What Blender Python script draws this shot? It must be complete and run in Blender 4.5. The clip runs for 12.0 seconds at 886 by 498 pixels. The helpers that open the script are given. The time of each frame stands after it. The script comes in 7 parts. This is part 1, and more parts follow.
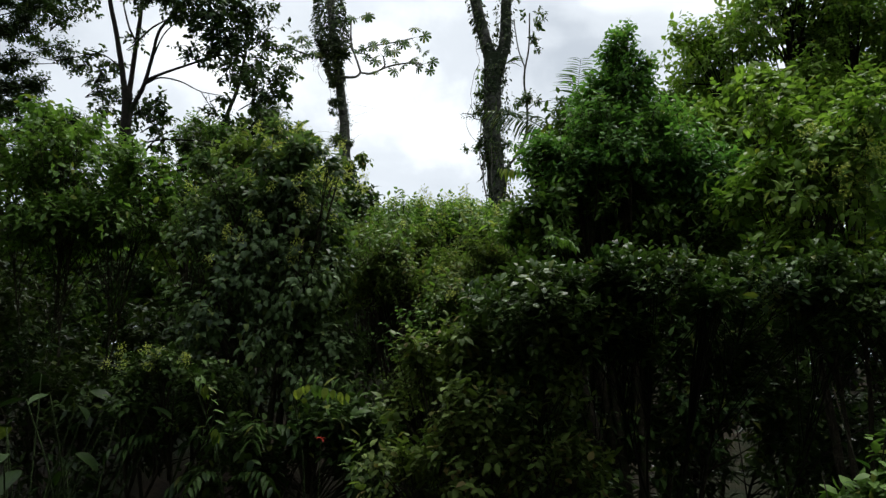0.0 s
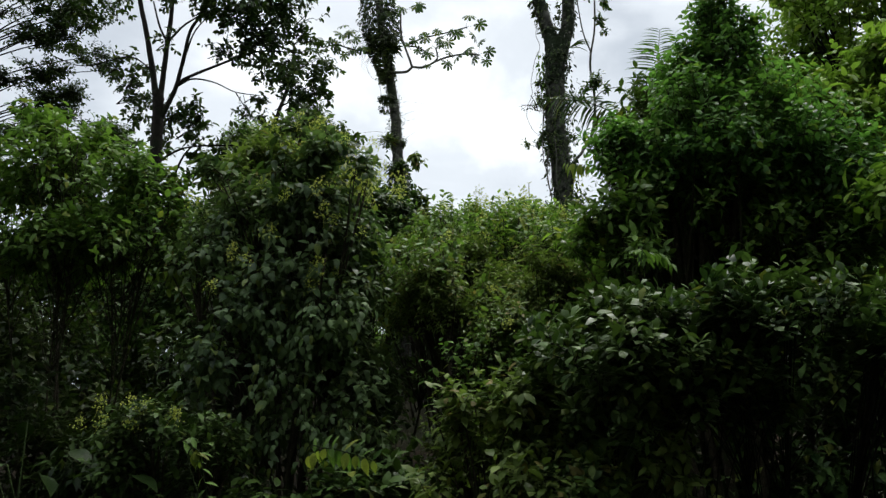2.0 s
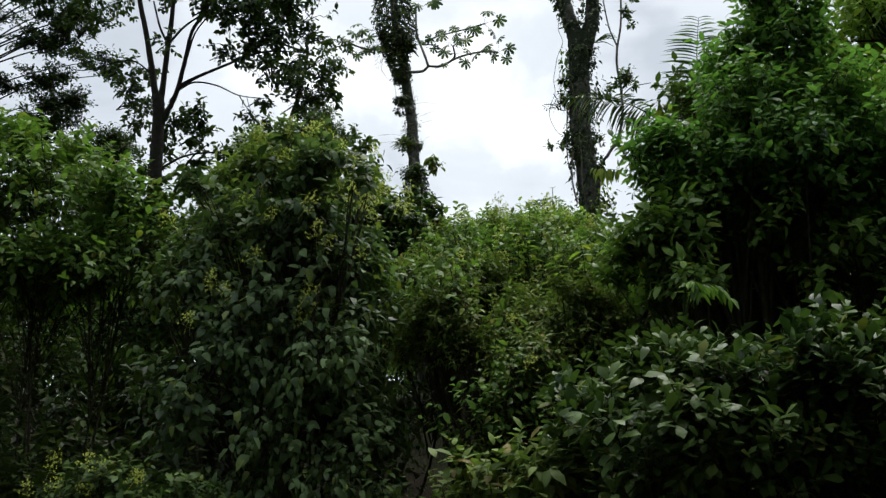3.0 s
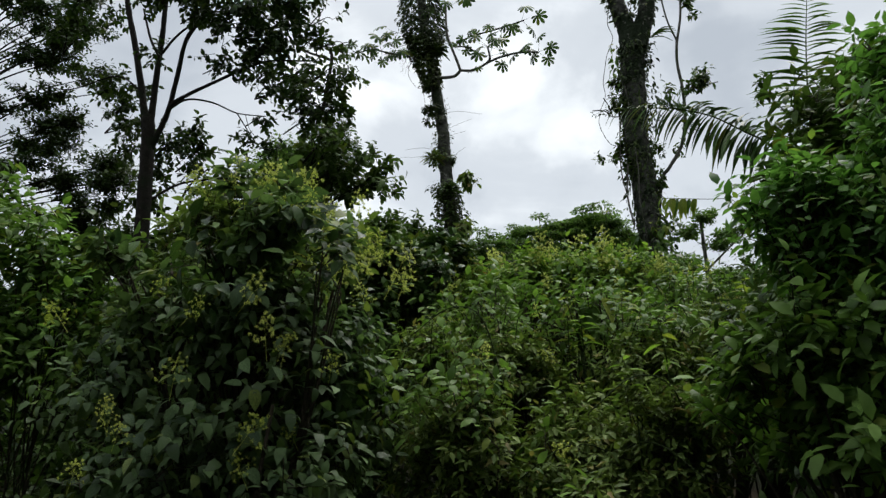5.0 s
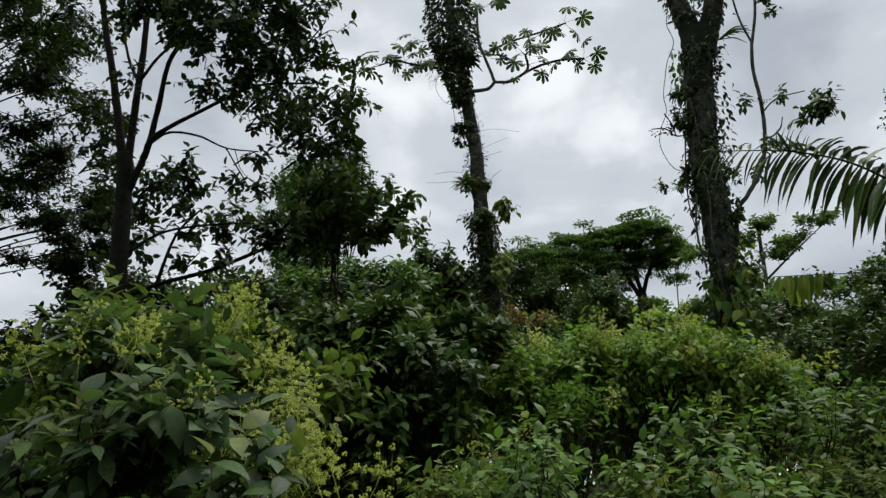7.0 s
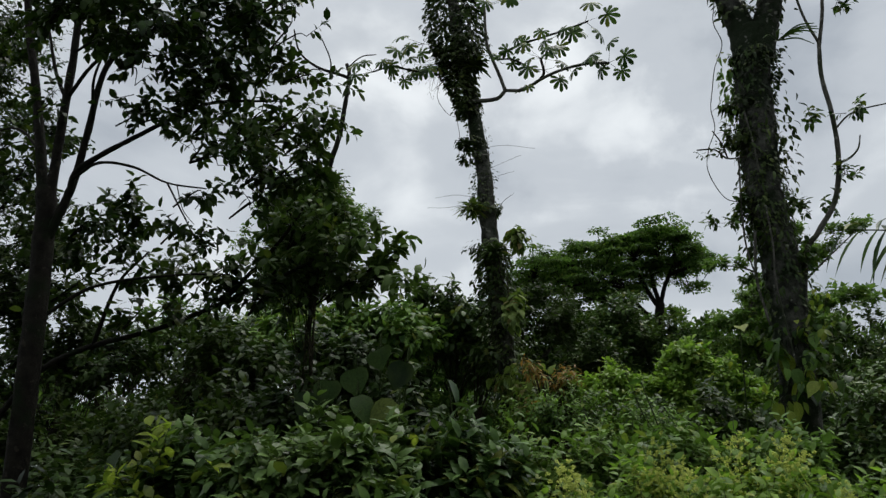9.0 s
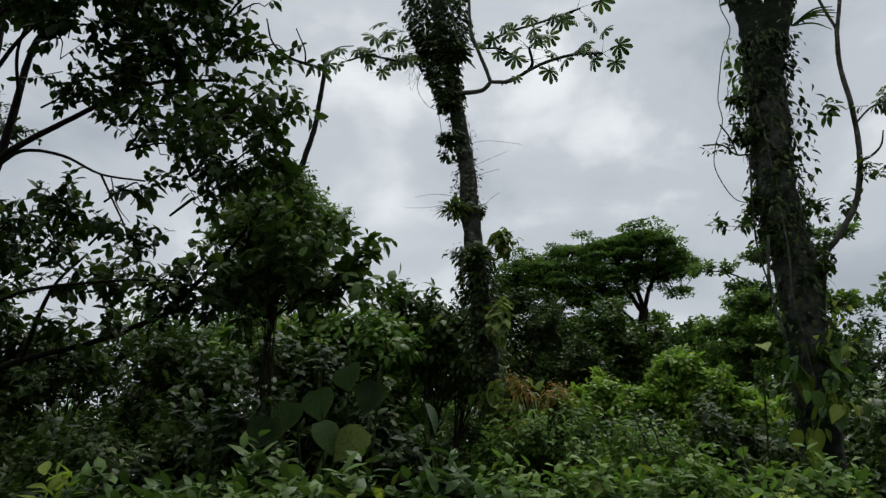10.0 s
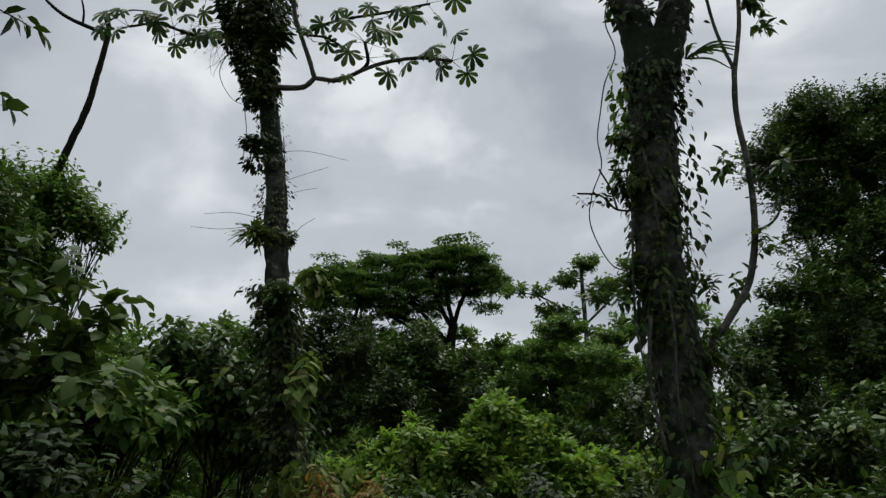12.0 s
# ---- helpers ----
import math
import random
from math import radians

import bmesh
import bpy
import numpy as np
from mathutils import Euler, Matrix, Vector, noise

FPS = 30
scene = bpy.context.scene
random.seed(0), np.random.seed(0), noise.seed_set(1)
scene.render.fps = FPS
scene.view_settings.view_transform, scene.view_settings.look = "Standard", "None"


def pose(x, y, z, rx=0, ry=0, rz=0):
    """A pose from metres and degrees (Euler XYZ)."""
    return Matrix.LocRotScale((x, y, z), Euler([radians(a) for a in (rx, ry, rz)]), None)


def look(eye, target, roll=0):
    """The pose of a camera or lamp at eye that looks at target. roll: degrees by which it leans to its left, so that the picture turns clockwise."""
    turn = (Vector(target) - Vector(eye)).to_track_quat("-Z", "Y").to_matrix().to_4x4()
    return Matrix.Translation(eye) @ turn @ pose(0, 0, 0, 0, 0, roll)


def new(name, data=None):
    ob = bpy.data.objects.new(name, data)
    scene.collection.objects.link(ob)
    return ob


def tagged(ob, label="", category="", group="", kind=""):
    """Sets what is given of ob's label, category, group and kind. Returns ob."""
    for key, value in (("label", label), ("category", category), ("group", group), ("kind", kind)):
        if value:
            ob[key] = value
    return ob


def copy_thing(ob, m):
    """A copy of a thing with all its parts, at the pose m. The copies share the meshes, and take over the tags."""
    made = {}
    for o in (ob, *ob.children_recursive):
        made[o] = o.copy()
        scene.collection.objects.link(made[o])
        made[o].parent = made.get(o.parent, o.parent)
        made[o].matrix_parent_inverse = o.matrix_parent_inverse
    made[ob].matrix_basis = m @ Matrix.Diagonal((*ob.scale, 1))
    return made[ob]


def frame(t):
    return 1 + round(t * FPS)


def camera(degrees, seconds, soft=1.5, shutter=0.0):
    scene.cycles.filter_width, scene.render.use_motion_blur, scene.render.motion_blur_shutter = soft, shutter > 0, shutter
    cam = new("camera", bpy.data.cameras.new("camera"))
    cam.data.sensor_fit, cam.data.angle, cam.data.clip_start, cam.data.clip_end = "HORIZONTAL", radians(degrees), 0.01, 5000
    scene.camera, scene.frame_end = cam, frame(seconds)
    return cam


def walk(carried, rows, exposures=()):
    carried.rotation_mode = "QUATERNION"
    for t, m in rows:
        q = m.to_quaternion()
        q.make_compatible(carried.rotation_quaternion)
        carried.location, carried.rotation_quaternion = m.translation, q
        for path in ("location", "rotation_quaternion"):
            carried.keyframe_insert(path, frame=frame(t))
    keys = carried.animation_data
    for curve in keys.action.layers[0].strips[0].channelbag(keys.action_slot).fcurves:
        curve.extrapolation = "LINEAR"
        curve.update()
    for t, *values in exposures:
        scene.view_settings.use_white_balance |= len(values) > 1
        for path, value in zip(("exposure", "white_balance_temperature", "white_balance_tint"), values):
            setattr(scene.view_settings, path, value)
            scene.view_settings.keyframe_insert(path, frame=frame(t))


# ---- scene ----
cam = camera(60.0, 12.0, 1.4)
METRES, EYE, TILT, LEAN, TURN = 13.0, 1.7, 17.0, 0.0, 0.0
ROWS = [
    (0.0, 0.0, 0.0, 0.0, 0.0, 0.0, -0.0),
    (0.5, 0.0039, 0.0286, 0.002, 1.56, -0.01, 0.47),
    (1.0, 0.0064, 0.06, 0.0033, 2.83, 0.07, 0.81),
    (1.5, 0.0084, 0.0952, 0.0071, 3.94, 0.07, 1.15),
    (2.0, 0.0095, 0.1318, 0.0123, 4.99, 0.05, 1.49),
    (2.5, 0.0099, 0.1693, 0.0186, 5.88, 0.1, 1.74),
    (3.0, 0.0109, 0.2078, 0.0273, 6.73, 0.11, 2.06),
    (5.0, 0.0084, 0.3726, 0.0707, 10.16, 0.39, 3.2),
    (5.5, 0.0059, 0.4137, 0.0854, 10.97, 0.45, 3.46),
    (6.0, 0.0018, 0.4558, 0.1005, 11.74, 0.52, 3.65),
    (6.5, -0.0023, 0.4968, 0.1148, 12.54, 0.59, 3.96),
    (7.0, -0.0067, 0.5371, 0.1291, 13.27, 0.62, 4.16),
    (9.0, -0.0312, 0.7009, 0.1798, 14.05, 0.6, 4.39),
    (9.5, -0.039, 0.7384, 0.183, 13.7, 0.61, 4.29),
    (10.0, -0.0477, 0.7799, 0.1815, 12.67, 0.7, 4.0),
    (10.5, -0.055, 0.8209, 0.1902, 10.68, 0.39, 3.4),
    (11.0, -0.0632, 0.8644, 0.1963, 7.44, 0.41, 2.36),
    (11.5, -0.0696, 0.9108, 0.2106, 3.38, 0.2, 1.2),
    (12.0, -0.0739, 0.9618, 0.2263, -1.36, 0.09, -0.23),
]

EXPOSURES = [(0.0, 0.58), (1.5, 0.6), (3.0, 0.62), (5.0, 0.36), (7.0, 0.13), (9.0, 0.02), (12.0, -0.12)]
walk(cam, [(t, pose(0, 0, EYE, TILT, LEAN, TURN) @ pose(METRES * x, METRES * y, METRES * z, 90 + pitch, roll, yaw)) for t, x, y, z, yaw, pitch, roll in ROWS], EXPOSURES)


# ---- sky and light: an overcast afternoon ----
def link(nt, a, b):
    nt.links.new(a, b)


def make_world():
    w = bpy.data.worlds.new("overcast_sky")
    scene.world = w
    w.use_nodes = True
    nt = w.node_tree
    nt.nodes.clear()
    N = nt.nodes.new
    out, bg = N("ShaderNodeOutputWorld"), N("ShaderNodeBackground")
    sky = N("ShaderNodeTexSky")
    sky.sky_type, sky.sun_disc = "NISHITA", False
    sky.sun_elevation, sky.sun_rotation = radians(58), radians(-25)
    dim = N("ShaderNodeMix")
    dim.data_type, dim.blend_type = "RGBA", "MULTIPLY"
    dim.inputs["Factor"].default_value = 1.0
    link(nt, sky.outputs["Color"], dim.inputs["A"])
    dim.inputs["B"].default_value = (0.1, 0.1, 0.1, 1)
    co = N("ShaderNodeTexCoord")
    # cloud sheet: broad soft masses and finer billows
    mp = N("ShaderNodeMapping")
    mp.inputs["Scale"].default_value = (1.0, 1.0, 1.9)
    mp.inputs["Location"].default_value = (0.37, 0.1, 0.42)
    link(nt, co.outputs["Generated"], mp.inputs["Vector"])
    n1 = N("ShaderNodeTexNoise")
    n1.inputs["Scale"].default_value, n1.inputs["Detail"].default_value, n1.inputs["Roughness"].default_value = 3.1, 6.0, 0.5
    n1.inputs["Distortion"].default_value = 0.35
    link(nt, mp.outputs["Vector"], n1.inputs["Vector"])
    # single cloud masses: direction, cosine of the inner edge, of the outer edge, weight
    warp = N("ShaderNodeVectorMath")
    warp.operation = "MULTIPLY_ADD"
    n2 = N("ShaderNodeTexNoise")
    n2.inputs["Scale"].default_value, n2.inputs["Detail"].default_value, n2.inputs["Roughness"].default_value = 7.0, 7.0, 0.58
    link(nt, co.outputs["Generated"], n2.inputs["Vector"])
    link(nt, n2.outputs["Color"], warp.inputs[0])
    warp.inputs[1].default_value = (0.22, 0.22, 0.22)
    link(nt, co.outputs["Generated"], warp.inputs[2])
    total = n1.outputs["Fac"]
    for way, inner, outer, weight in (((-0.29, 0.89, 0.35), 0.999, 0.985, -0.09), ((-0.14, 0.925, 0.345), 0.9995, 0.992, -0.07), ((-0.05, 0.90, 0.435), 0.9995, 0.988, 0.12), ((0.08, 0.90, 0.42), 0.9995, 0.992, 0.10), ((0.08, 0.87, 0.49), 0.999, 0.990, -0.09), ((0.16, 0.87, 0.46), 0.9995, 0.990, -0.08), ((-0.34, 0.81, 0.48), 0.999, 0.98, 0.08), ((-0.2, 0.95, 0.26), 0.999, 0.98, 0.12)):
        dot = N("ShaderNodeVectorMath")
        dot.operation = "DOT_PRODUCT"
        sub = N("ShaderNodeVectorMath")
        sub.operation = "SUBTRACT"
        link(nt, warp.outputs["Vector"], sub.inputs[0])
        sub.inputs[1].default_value = (0.11, 0.11, 0.11)
        norm = N("ShaderNodeVectorMath")
        norm.operation = "NORMALIZE"
        link(nt, sub.outputs["Vector"], norm.inputs[0])
        link(nt, norm.outputs["Vector"], dot.inputs[0])
        dot.inputs[1].default_value = Vector(way).normalized()
        mr = N("ShaderNodeMapRange")
        mr.interpolation_type = "SMOOTHSTEP"
        mr.inputs["From Min"].default_value, mr.inputs["From Max"].default_value = outer, inner
        mr.inputs["To Min"].default_value, mr.inputs["To Max"].default_value = 0.0, weight
        link(nt, dot.outputs["Value"], mr.inputs["Value"])
        ad = N("ShaderNodeMath")
        ad.operation = "ADD"
        link(nt, total, ad.inputs[0])
        link(nt, mr.outputs["Result"], ad.inputs[1])
        total = ad.outputs[0]
    ramp = N("ShaderNodeValToRGB")
    ramp.color_ramp.interpolation = "EASE"
    e = ramp.color_ramp.elements
    e[0].position, e[0].color = 0.30, (0.410, 0.450, 0.497, 1)
    e[1].position, e[1].color = 0.70, (0.868, 0.908, 0.928, 1)
    m = e.new(0.5)
    m.color = (0.560, 0.600, 0.640, 1)
    link(nt, total, ramp.inputs["Fac"])
    # an overcast sky is brighter towards the zenith
    sep = N("ShaderNodeSeparateXYZ")
    link(nt, co.outputs["Generated"], sep.inputs["Vector"])
    up = N("ShaderNodeMapRange")
    up.inputs["From Min"].default_value, up.inputs["From Max"].default_value = 0.55, 1.0
    up.inputs["To Min"].default_value, up.inputs["To Max"].default_value = 1.0, 1.9
    link(nt, sep.outputs["Z"], up.inputs["Value"])
    bright = N("ShaderNodeVectorMath")
    bright.operation = "SCALE"
    link(nt, ramp.outputs["Color"], bright.inputs["Vector"])
    link(nt, up.outputs["Result"], bright.inputs["Scale"])
    mix = N("ShaderNodeMix")
    mix.data_type = "RGBA"
    mix.inputs["Factor"].default_value = 0.93
    link(nt, dim.outputs["Result"], mix.inputs["A"])
    link(nt, bright.outputs["Vector"], mix.inputs["B"])
    link(nt, mix.outputs["Result"], bg.inputs["Color"])
    bg.inputs["Strength"].default_value = 1.0
    link(nt, bg.outputs["Background"], out.inputs["Surface"])


make_world()
sun = new("sun", bpy.data.lights.new("sun", "SUN"))
sun.data.energy, sun.data.angle, sun.data.color = 2.4, radians(42), (1.0, 0.97, 0.92)
sun.matrix_world = look((0, 0, 40), (-8, -14, 0))


# ---- materials ----
def base_material(name):
    mat = bpy.data.materials.new(name)
    mat.use_nodes = True
    nt = mat.node_tree
    nt.nodes.clear()
    out = nt.nodes.new("ShaderNodeOutputMaterial")
    bsdf = nt.nodes.new("ShaderNodeBsdfPrincipled")
    return mat, nt, out, bsdf


def noise_node(nt, scale, detail=4.0, rough=0.55, coords="Object"):
    co = nt.nodes.new("ShaderNodeTexCoord")
    n = nt.nodes.new("ShaderNodeTexNoise")
    n.inputs["Scale"].default_value, n.inputs["Detail"].default_value, n.inputs["Roughness"].default_value = scale, detail, rough
    link(nt, co.outputs[coords], n.inputs["Vector"])
    return n


def mix_color(nt, fac, a, b, blend="MIX"):
    m = nt.nodes.new("ShaderNodeMix")
    m.data_type, m.blend_type = "RGBA", blend
    for sock, v in (("Factor", fac), ("A", a), ("B", b)):
        if isinstance(v, (int, float)):
            m.inputs[sock].default_value = v
        elif isinstance(v, tuple):
            m.inputs[sock].default_value = (*v, 1)
        else:
            link(nt, v, m.inputs[sock])
    return m.outputs["Result"]


def map_range(nt, value, a, b, c, d):
    m = nt.nodes.new("ShaderNodeMapRange")
    m.inputs["From Min"].default_value, m.inputs["From Max"].default_value = a, b
    m.inputs["To Min"].default_value, m.inputs["To Max"].default_value = c, d
    link(nt, value, m.inputs["Value"])
    return m.outputs["Result"]


def leaf_material(name, dark, light, odd, through_light=0.3, rough=0.42, odd_share=0.06, spot=14.0, gloss=0.11):
    """Leaves: each leaf has its own shade between dark and light, a few take the odd colour; blotches; light passes through."""
    mat, nt, out, bsdf = base_material(name)
    geo, info = nt.nodes.new("ShaderNodeNewGeometry"), nt.nodes.new("ShaderNodeObjectInfo")
    add = nt.nodes.new("ShaderNodeMath")
    add.operation = "ADD"
    link(nt, geo.outputs["Random Per Island"], add.inputs[0])
    link(nt, info.outputs["Random"], add.inputs[1])
    fr = nt.nodes.new("ShaderNodeMath")
    fr.operation = "FRACT"
    link(nt, add.outputs[0], fr.inputs[0])
    rnd = fr.outputs[0]
    col = mix_color(nt, rnd, dark, light)
    pick = nt.nodes.new("ShaderNodeMath")
    pick.operation = "MULTIPLY"
    link(nt, rnd, pick.inputs[0])
    pick.inputs[1].default_value = 17.31
    fr2 = nt.nodes.new("ShaderNodeMath")
    fr2.operation = "FRACT"
    link(nt, pick.outputs[0], fr2.inputs[0])
    sel = nt.nodes.new("ShaderNodeMath")
    sel.operation = "LESS_THAN"
    link(nt, fr2.outputs[0], sel.inputs[0])
    sel.inputs[1].default_value = odd_share
    col = mix_color(nt, sel.outputs[0], col, odd)
    n = noise_node(nt, spot, 3.0)
    col = mix_color(nt, map_range(nt, n.outputs["Fac"], 0.35, 0.7, 0.0, 0.55), col, tuple(0.55 * c for c in dark))
    broad = noise_node(nt, 0.9, 2.0)
    col = mix_color(nt, map_range(nt, broad.outputs["Fac"], 0.4, 0.65, 0.0, 0.5), col, tuple(0.5 * (a + b) for a, b in zip(light, (0.10, 0.13, 0.03))))
    link(nt, col, bsdf.inputs["Base Color"])
    link(nt, map_range(nt, rnd, 0, 1, rough - 0.08, rough + 0.14), bsdf.inputs["Roughness"])
    bsdf.inputs["Specular IOR Level"].default_value = gloss
    bump = nt.nodes.new("ShaderNodeBump")
    bump.inputs["Strength"].default_value, bump.inputs["Distance"].default_value = 0.25, 0.01
    link(nt, n.outputs["Fac"], bump.inputs["Height"])
    link(nt, bump.outputs["Normal"], bsdf.inputs["Normal"])
    tr = nt.nodes.new("ShaderNodeBsdfTranslucent")
    warm = mix_color(nt, 1.0, col, (1.22, 1.4, 0.75), "MULTIPLY")
    link(nt, warm, tr.inputs["Color"])
    mx = nt.nodes.new("ShaderNodeMixShader")
    mx.inputs["Fac"].default_value = through_light
    link(nt, bsdf.outputs["BSDF"], mx.inputs[1])
    link(nt, tr.outputs["BSDF"], mx.inputs[2])
    link(nt, mx.outputs["Shader"], out.inputs["Surface"])
    return mat


def bark_material(name, dark, light, moss, moss_share=0.5, scale=9.0):
    mat, nt, out, bsdf = base_material(name)
    n = noise_node(nt, scale, 6.0, 0.65)
    col = mix_color(nt, map_range(nt, n.outputs["Fac"], 0.35, 0.65, 0, 1), dark, light)
    n2 = noise_node(nt, scale * 0.28, 5.0, 0.6)
    col = mix_color(nt, map_range(nt, n2.outputs["Fac"], 0.62 - 0.3 * moss_share, 0.72 - 0.3 * moss_share, 0, 0.9), col, moss)
    n3 = noise_node(nt, scale * 1.4, 3.0, 0.5)
    col = mix_color(nt, map_range(nt, n3.outputs["Fac"], 0.64, 0.68, 0, 0.6), col, tuple(min(1, 2.2 * c) for c in light))
    link(nt, col, bsdf.inputs["Base Color"])
    bsdf.inputs["Roughness"].default_value = 0.9
    bsdf.inputs["Specular IOR Level"].default_value = 0.12
    bump = nt.nodes.new("ShaderNodeBump")
    bump.inputs["Strength"].default_value, bump.inputs["Distance"].default_value = 0.8, 0.03
    fine = noise_node(nt, scale * 4, 5.0, 0.7)
    link(nt, fine.outputs["Fac"], bump.inputs["Height"])
    link(nt, bump.outputs["Normal"], bsdf.inputs["Normal"])
    link(nt, bsdf.outputs["BSDF"], out.inputs["Surface"])
    return mat


def soil_material():
    mat, nt, out, bsdf = base_material("forest_soil")
    n = noise_node(nt, 2.5, 8.0, 0.65)
    col = mix_color(nt, map_range(nt, n.outputs["Fac"], 0.35, 0.65, 0, 1), (0.010, 0.007, 0.005), (0.030, 0.022, 0.013))
    n2 = noise_node(nt, 0.35, 5.0, 0.6)
    col = mix_color(nt, map_range(nt, n2.outputs["Fac"], 0.42, 0.58, 0, 0.85), col, (0.010, 0.018, 0.006))
    link(nt, col, bsdf.inputs["Base Color"])
    bsdf.inputs["Roughness"].default_value = 0.95
    bsdf.inputs["Specular IOR Level"].default_value = 0.08
    bump = nt.nodes.new("ShaderNodeBump")
    bump.inputs["Strength"].default_value, bump.inputs["Distance"].default_value = 0.9, 0.06
    f = noise_node(nt, 14.0, 6.0, 0.7)
    link(nt, f.outputs["Fac"], bump.inputs["Height"])
    link(nt, bump.outputs["Normal"], bsdf.inputs["Normal"])
    link(nt, bsdf.outputs["BSDF"], out.inputs["Surface"])
    return mat


def petal_material(name, a, b):
    return leaf_material(name, a, b, b, 0.35, 0.6, 0.0, 40.0)


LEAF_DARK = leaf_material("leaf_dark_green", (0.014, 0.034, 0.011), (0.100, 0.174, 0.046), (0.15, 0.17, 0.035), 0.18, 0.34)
LEAF_ROUND = leaf_material("leaf_round_green", (0.036, 0.100, 0.026), (0.165, 0.335, 0.082), (0.22, 0.30, 0.06), 0.40, 0.4, gloss=0.16)
LEAF_MID = leaf_material("leaf_mid_green", (0.030, 0.072, 0.016), (0.195, 0.330, 0.072), (0.22, 0.25, 0.05), 0.28, 0.38)
LEAF_BRIGHT = leaf_material("leaf_bright_green", (0.066, 0.135, 0.022), (0.265, 0.405, 0.072), (0.28, 0.31, 0.055), 0.38, 0.38)
LEAF_FINE = leaf_material("leaf_yellowish_fine", (0.046, 0.085, 0.020), (0.225, 0.300, 0.080), (0.24, 0.18, 0.07), 0.27, 0.46)
LEAF_VINE = leaf_material("leaf_dull_green_vine", (0.019, 0.041, 0.017), (0.155, 0.238, 0.100), (0.19, 0.24, 0.06), 0.28, 0.46, gloss=0.16)
LEAF_FAR = leaf_material("leaf_far_canopy", (0.045, 0.090, 0.026), (0.125, 0.205, 0.055), (0.15, 0.20, 0.05), 0.44, 0.55, 0.06, 2.0)
LEAF_UMBRELLA = leaf_material("leaf_umbrella_tiers", (0.038, 0.078, 0.023), (0.12, 0.205, 0.055), (0.15, 0.20, 0.05), 0.5, 0.55, 0.06, 2.0)
# dark moss and epiphyte green, with the trunks' backlit shade put into the colour
LEAF_MOSS_SHADED = leaf_material("leaf_epiphyte_shaded", (0.008, 0.016, 0.006), (0.036, 0.060, 0.018), (0.10, 0.12, 0.03), 0.2, 0.5)
# green darkened to near black: backlight and canopy shade put into the leaf colour
LEAF_SHADED = leaf_material("leaf_shade_darkened", (0.007, 0.016, 0.005), (0.042, 0.080, 0.020), (0.10, 0.13, 0.03), 0.22, 0.38)
LEAF_RED = leaf_material("leaf_young_reddish", (0.20, 0.11, 0.04), (0.34, 0.17, 0.06), (0.14, 0.18, 0.04), 0.45, 0.45, 0.3)
LEAF_YELLOW = leaf_material("leaf_yellowing", (0.16, 0.23, 0.04), (0.32, 0.36, 0.07), (0.06, 0.13, 0.025), 0.45, 0.42, 0.2)
FLOWER_CREAM = petal_material("panicle_yellow_green", (0.30, 0.36, 0.06), (0.52, 0.56, 0.14))
FLOWER_RED = petal_material("petal_red", (0.40, 0.03, 0.03), (0.55, 0.08, 0.07))
BARK_MOSSY = bark_material("bark_mossy", (0.012, 0.0125, 0.010), (0.105, 0.105, 0.092), (0.012, 0.020, 0.008), 0.58, 7.0)
BARK_PALE = bark_material("bark_pale", (0.045, 0.042, 0.036), (0.12, 0.115, 0.10), (0.03, 0.04, 0.018), 0.4)
# bark below its natural tone: silhouette shade of backlit stems put into the colour
BARK_SHADED = bark_material("bark_shaded", (0.006, 0.005, 0.004), (0.017, 0.015, 0.011), (0.008, 0.013, 0.005), 0.3)
TWIG = bark_material("twig_brown", (0.022, 0.018, 0.012), (0.06, 0.05, 0.034), (0.03, 0.042, 0.016), 0.3, 20.0)
STEM_GREEN = bark_material("stem_green", (0.026, 0.042, 0.014), (0.055, 0.08, 0.026), (0.02, 0.036, 0.012), 0.3, 20.0)
SOIL = soil_material()


# ---- shapes ----
def unit(v):
    v = np.asarray(v, float)
    return v / np.maximum(np.linalg.norm(v, axis=-1, keepdims=True), 1e-9)


def mesh_from(name, V, F, material, smooth=True):
    """A mesh of triangles from vertex and index arrays."""
    me = bpy.data.meshes.new(name)
    V, F = np.asarray(V, np.float32), np.asarray(F, np.int32)
    me.vertices.add(len(V))
    me.vertices.foreach_set("co", V.ravel())
    me.loops.add(F.size)
    me.loops.foreach_set("vertex_index", F.ravel())
    me.polygons.add(len(F))
    me.polygons.foreach_set("loop_start", np.arange(0, F.size, 3, dtype=np.int32))
    me.polygons.foreach_set("use_smooth", np.full(len(F), smooth))
    me.update(calc_edges=True)
    me.validate()
    me.materials.append(material)
    return me


def join(*geos):
    Vs, Fs, k = [], [], 0
    for V, F in geos:
        Vs.append(np.asarray(V, float))
        Fs.append(np.asarray(F, int) + k)
        k += len(V)
    return (np.concatenate(Vs), np.concatenate(Fs)) if Vs else (np.zeros((0, 3)), np.zeros((0, 3), int))


def thing(name, base, label, category, group="", kind=""):
    ob = new(name)
    ob.empty_display_size = 0.1
    ob.location = base
    return tagged(ob, label, category, group, kind)


def part(name, geo, material, parent, label="", kind="", smooth=True):
    """One mesh object under a thing (or a part); geo is in world coordinates."""
    root = parent
    off = np.zeros(3)
    while root is not None:
        off += np.array(root.location)
        root = root.parent
    ob = new(name, mesh_from(name, np.asarray(geo[0]) - off, geo[1], material, smooth))
    ob.parent = parent
    return tagged(ob, label, "", "", kind)


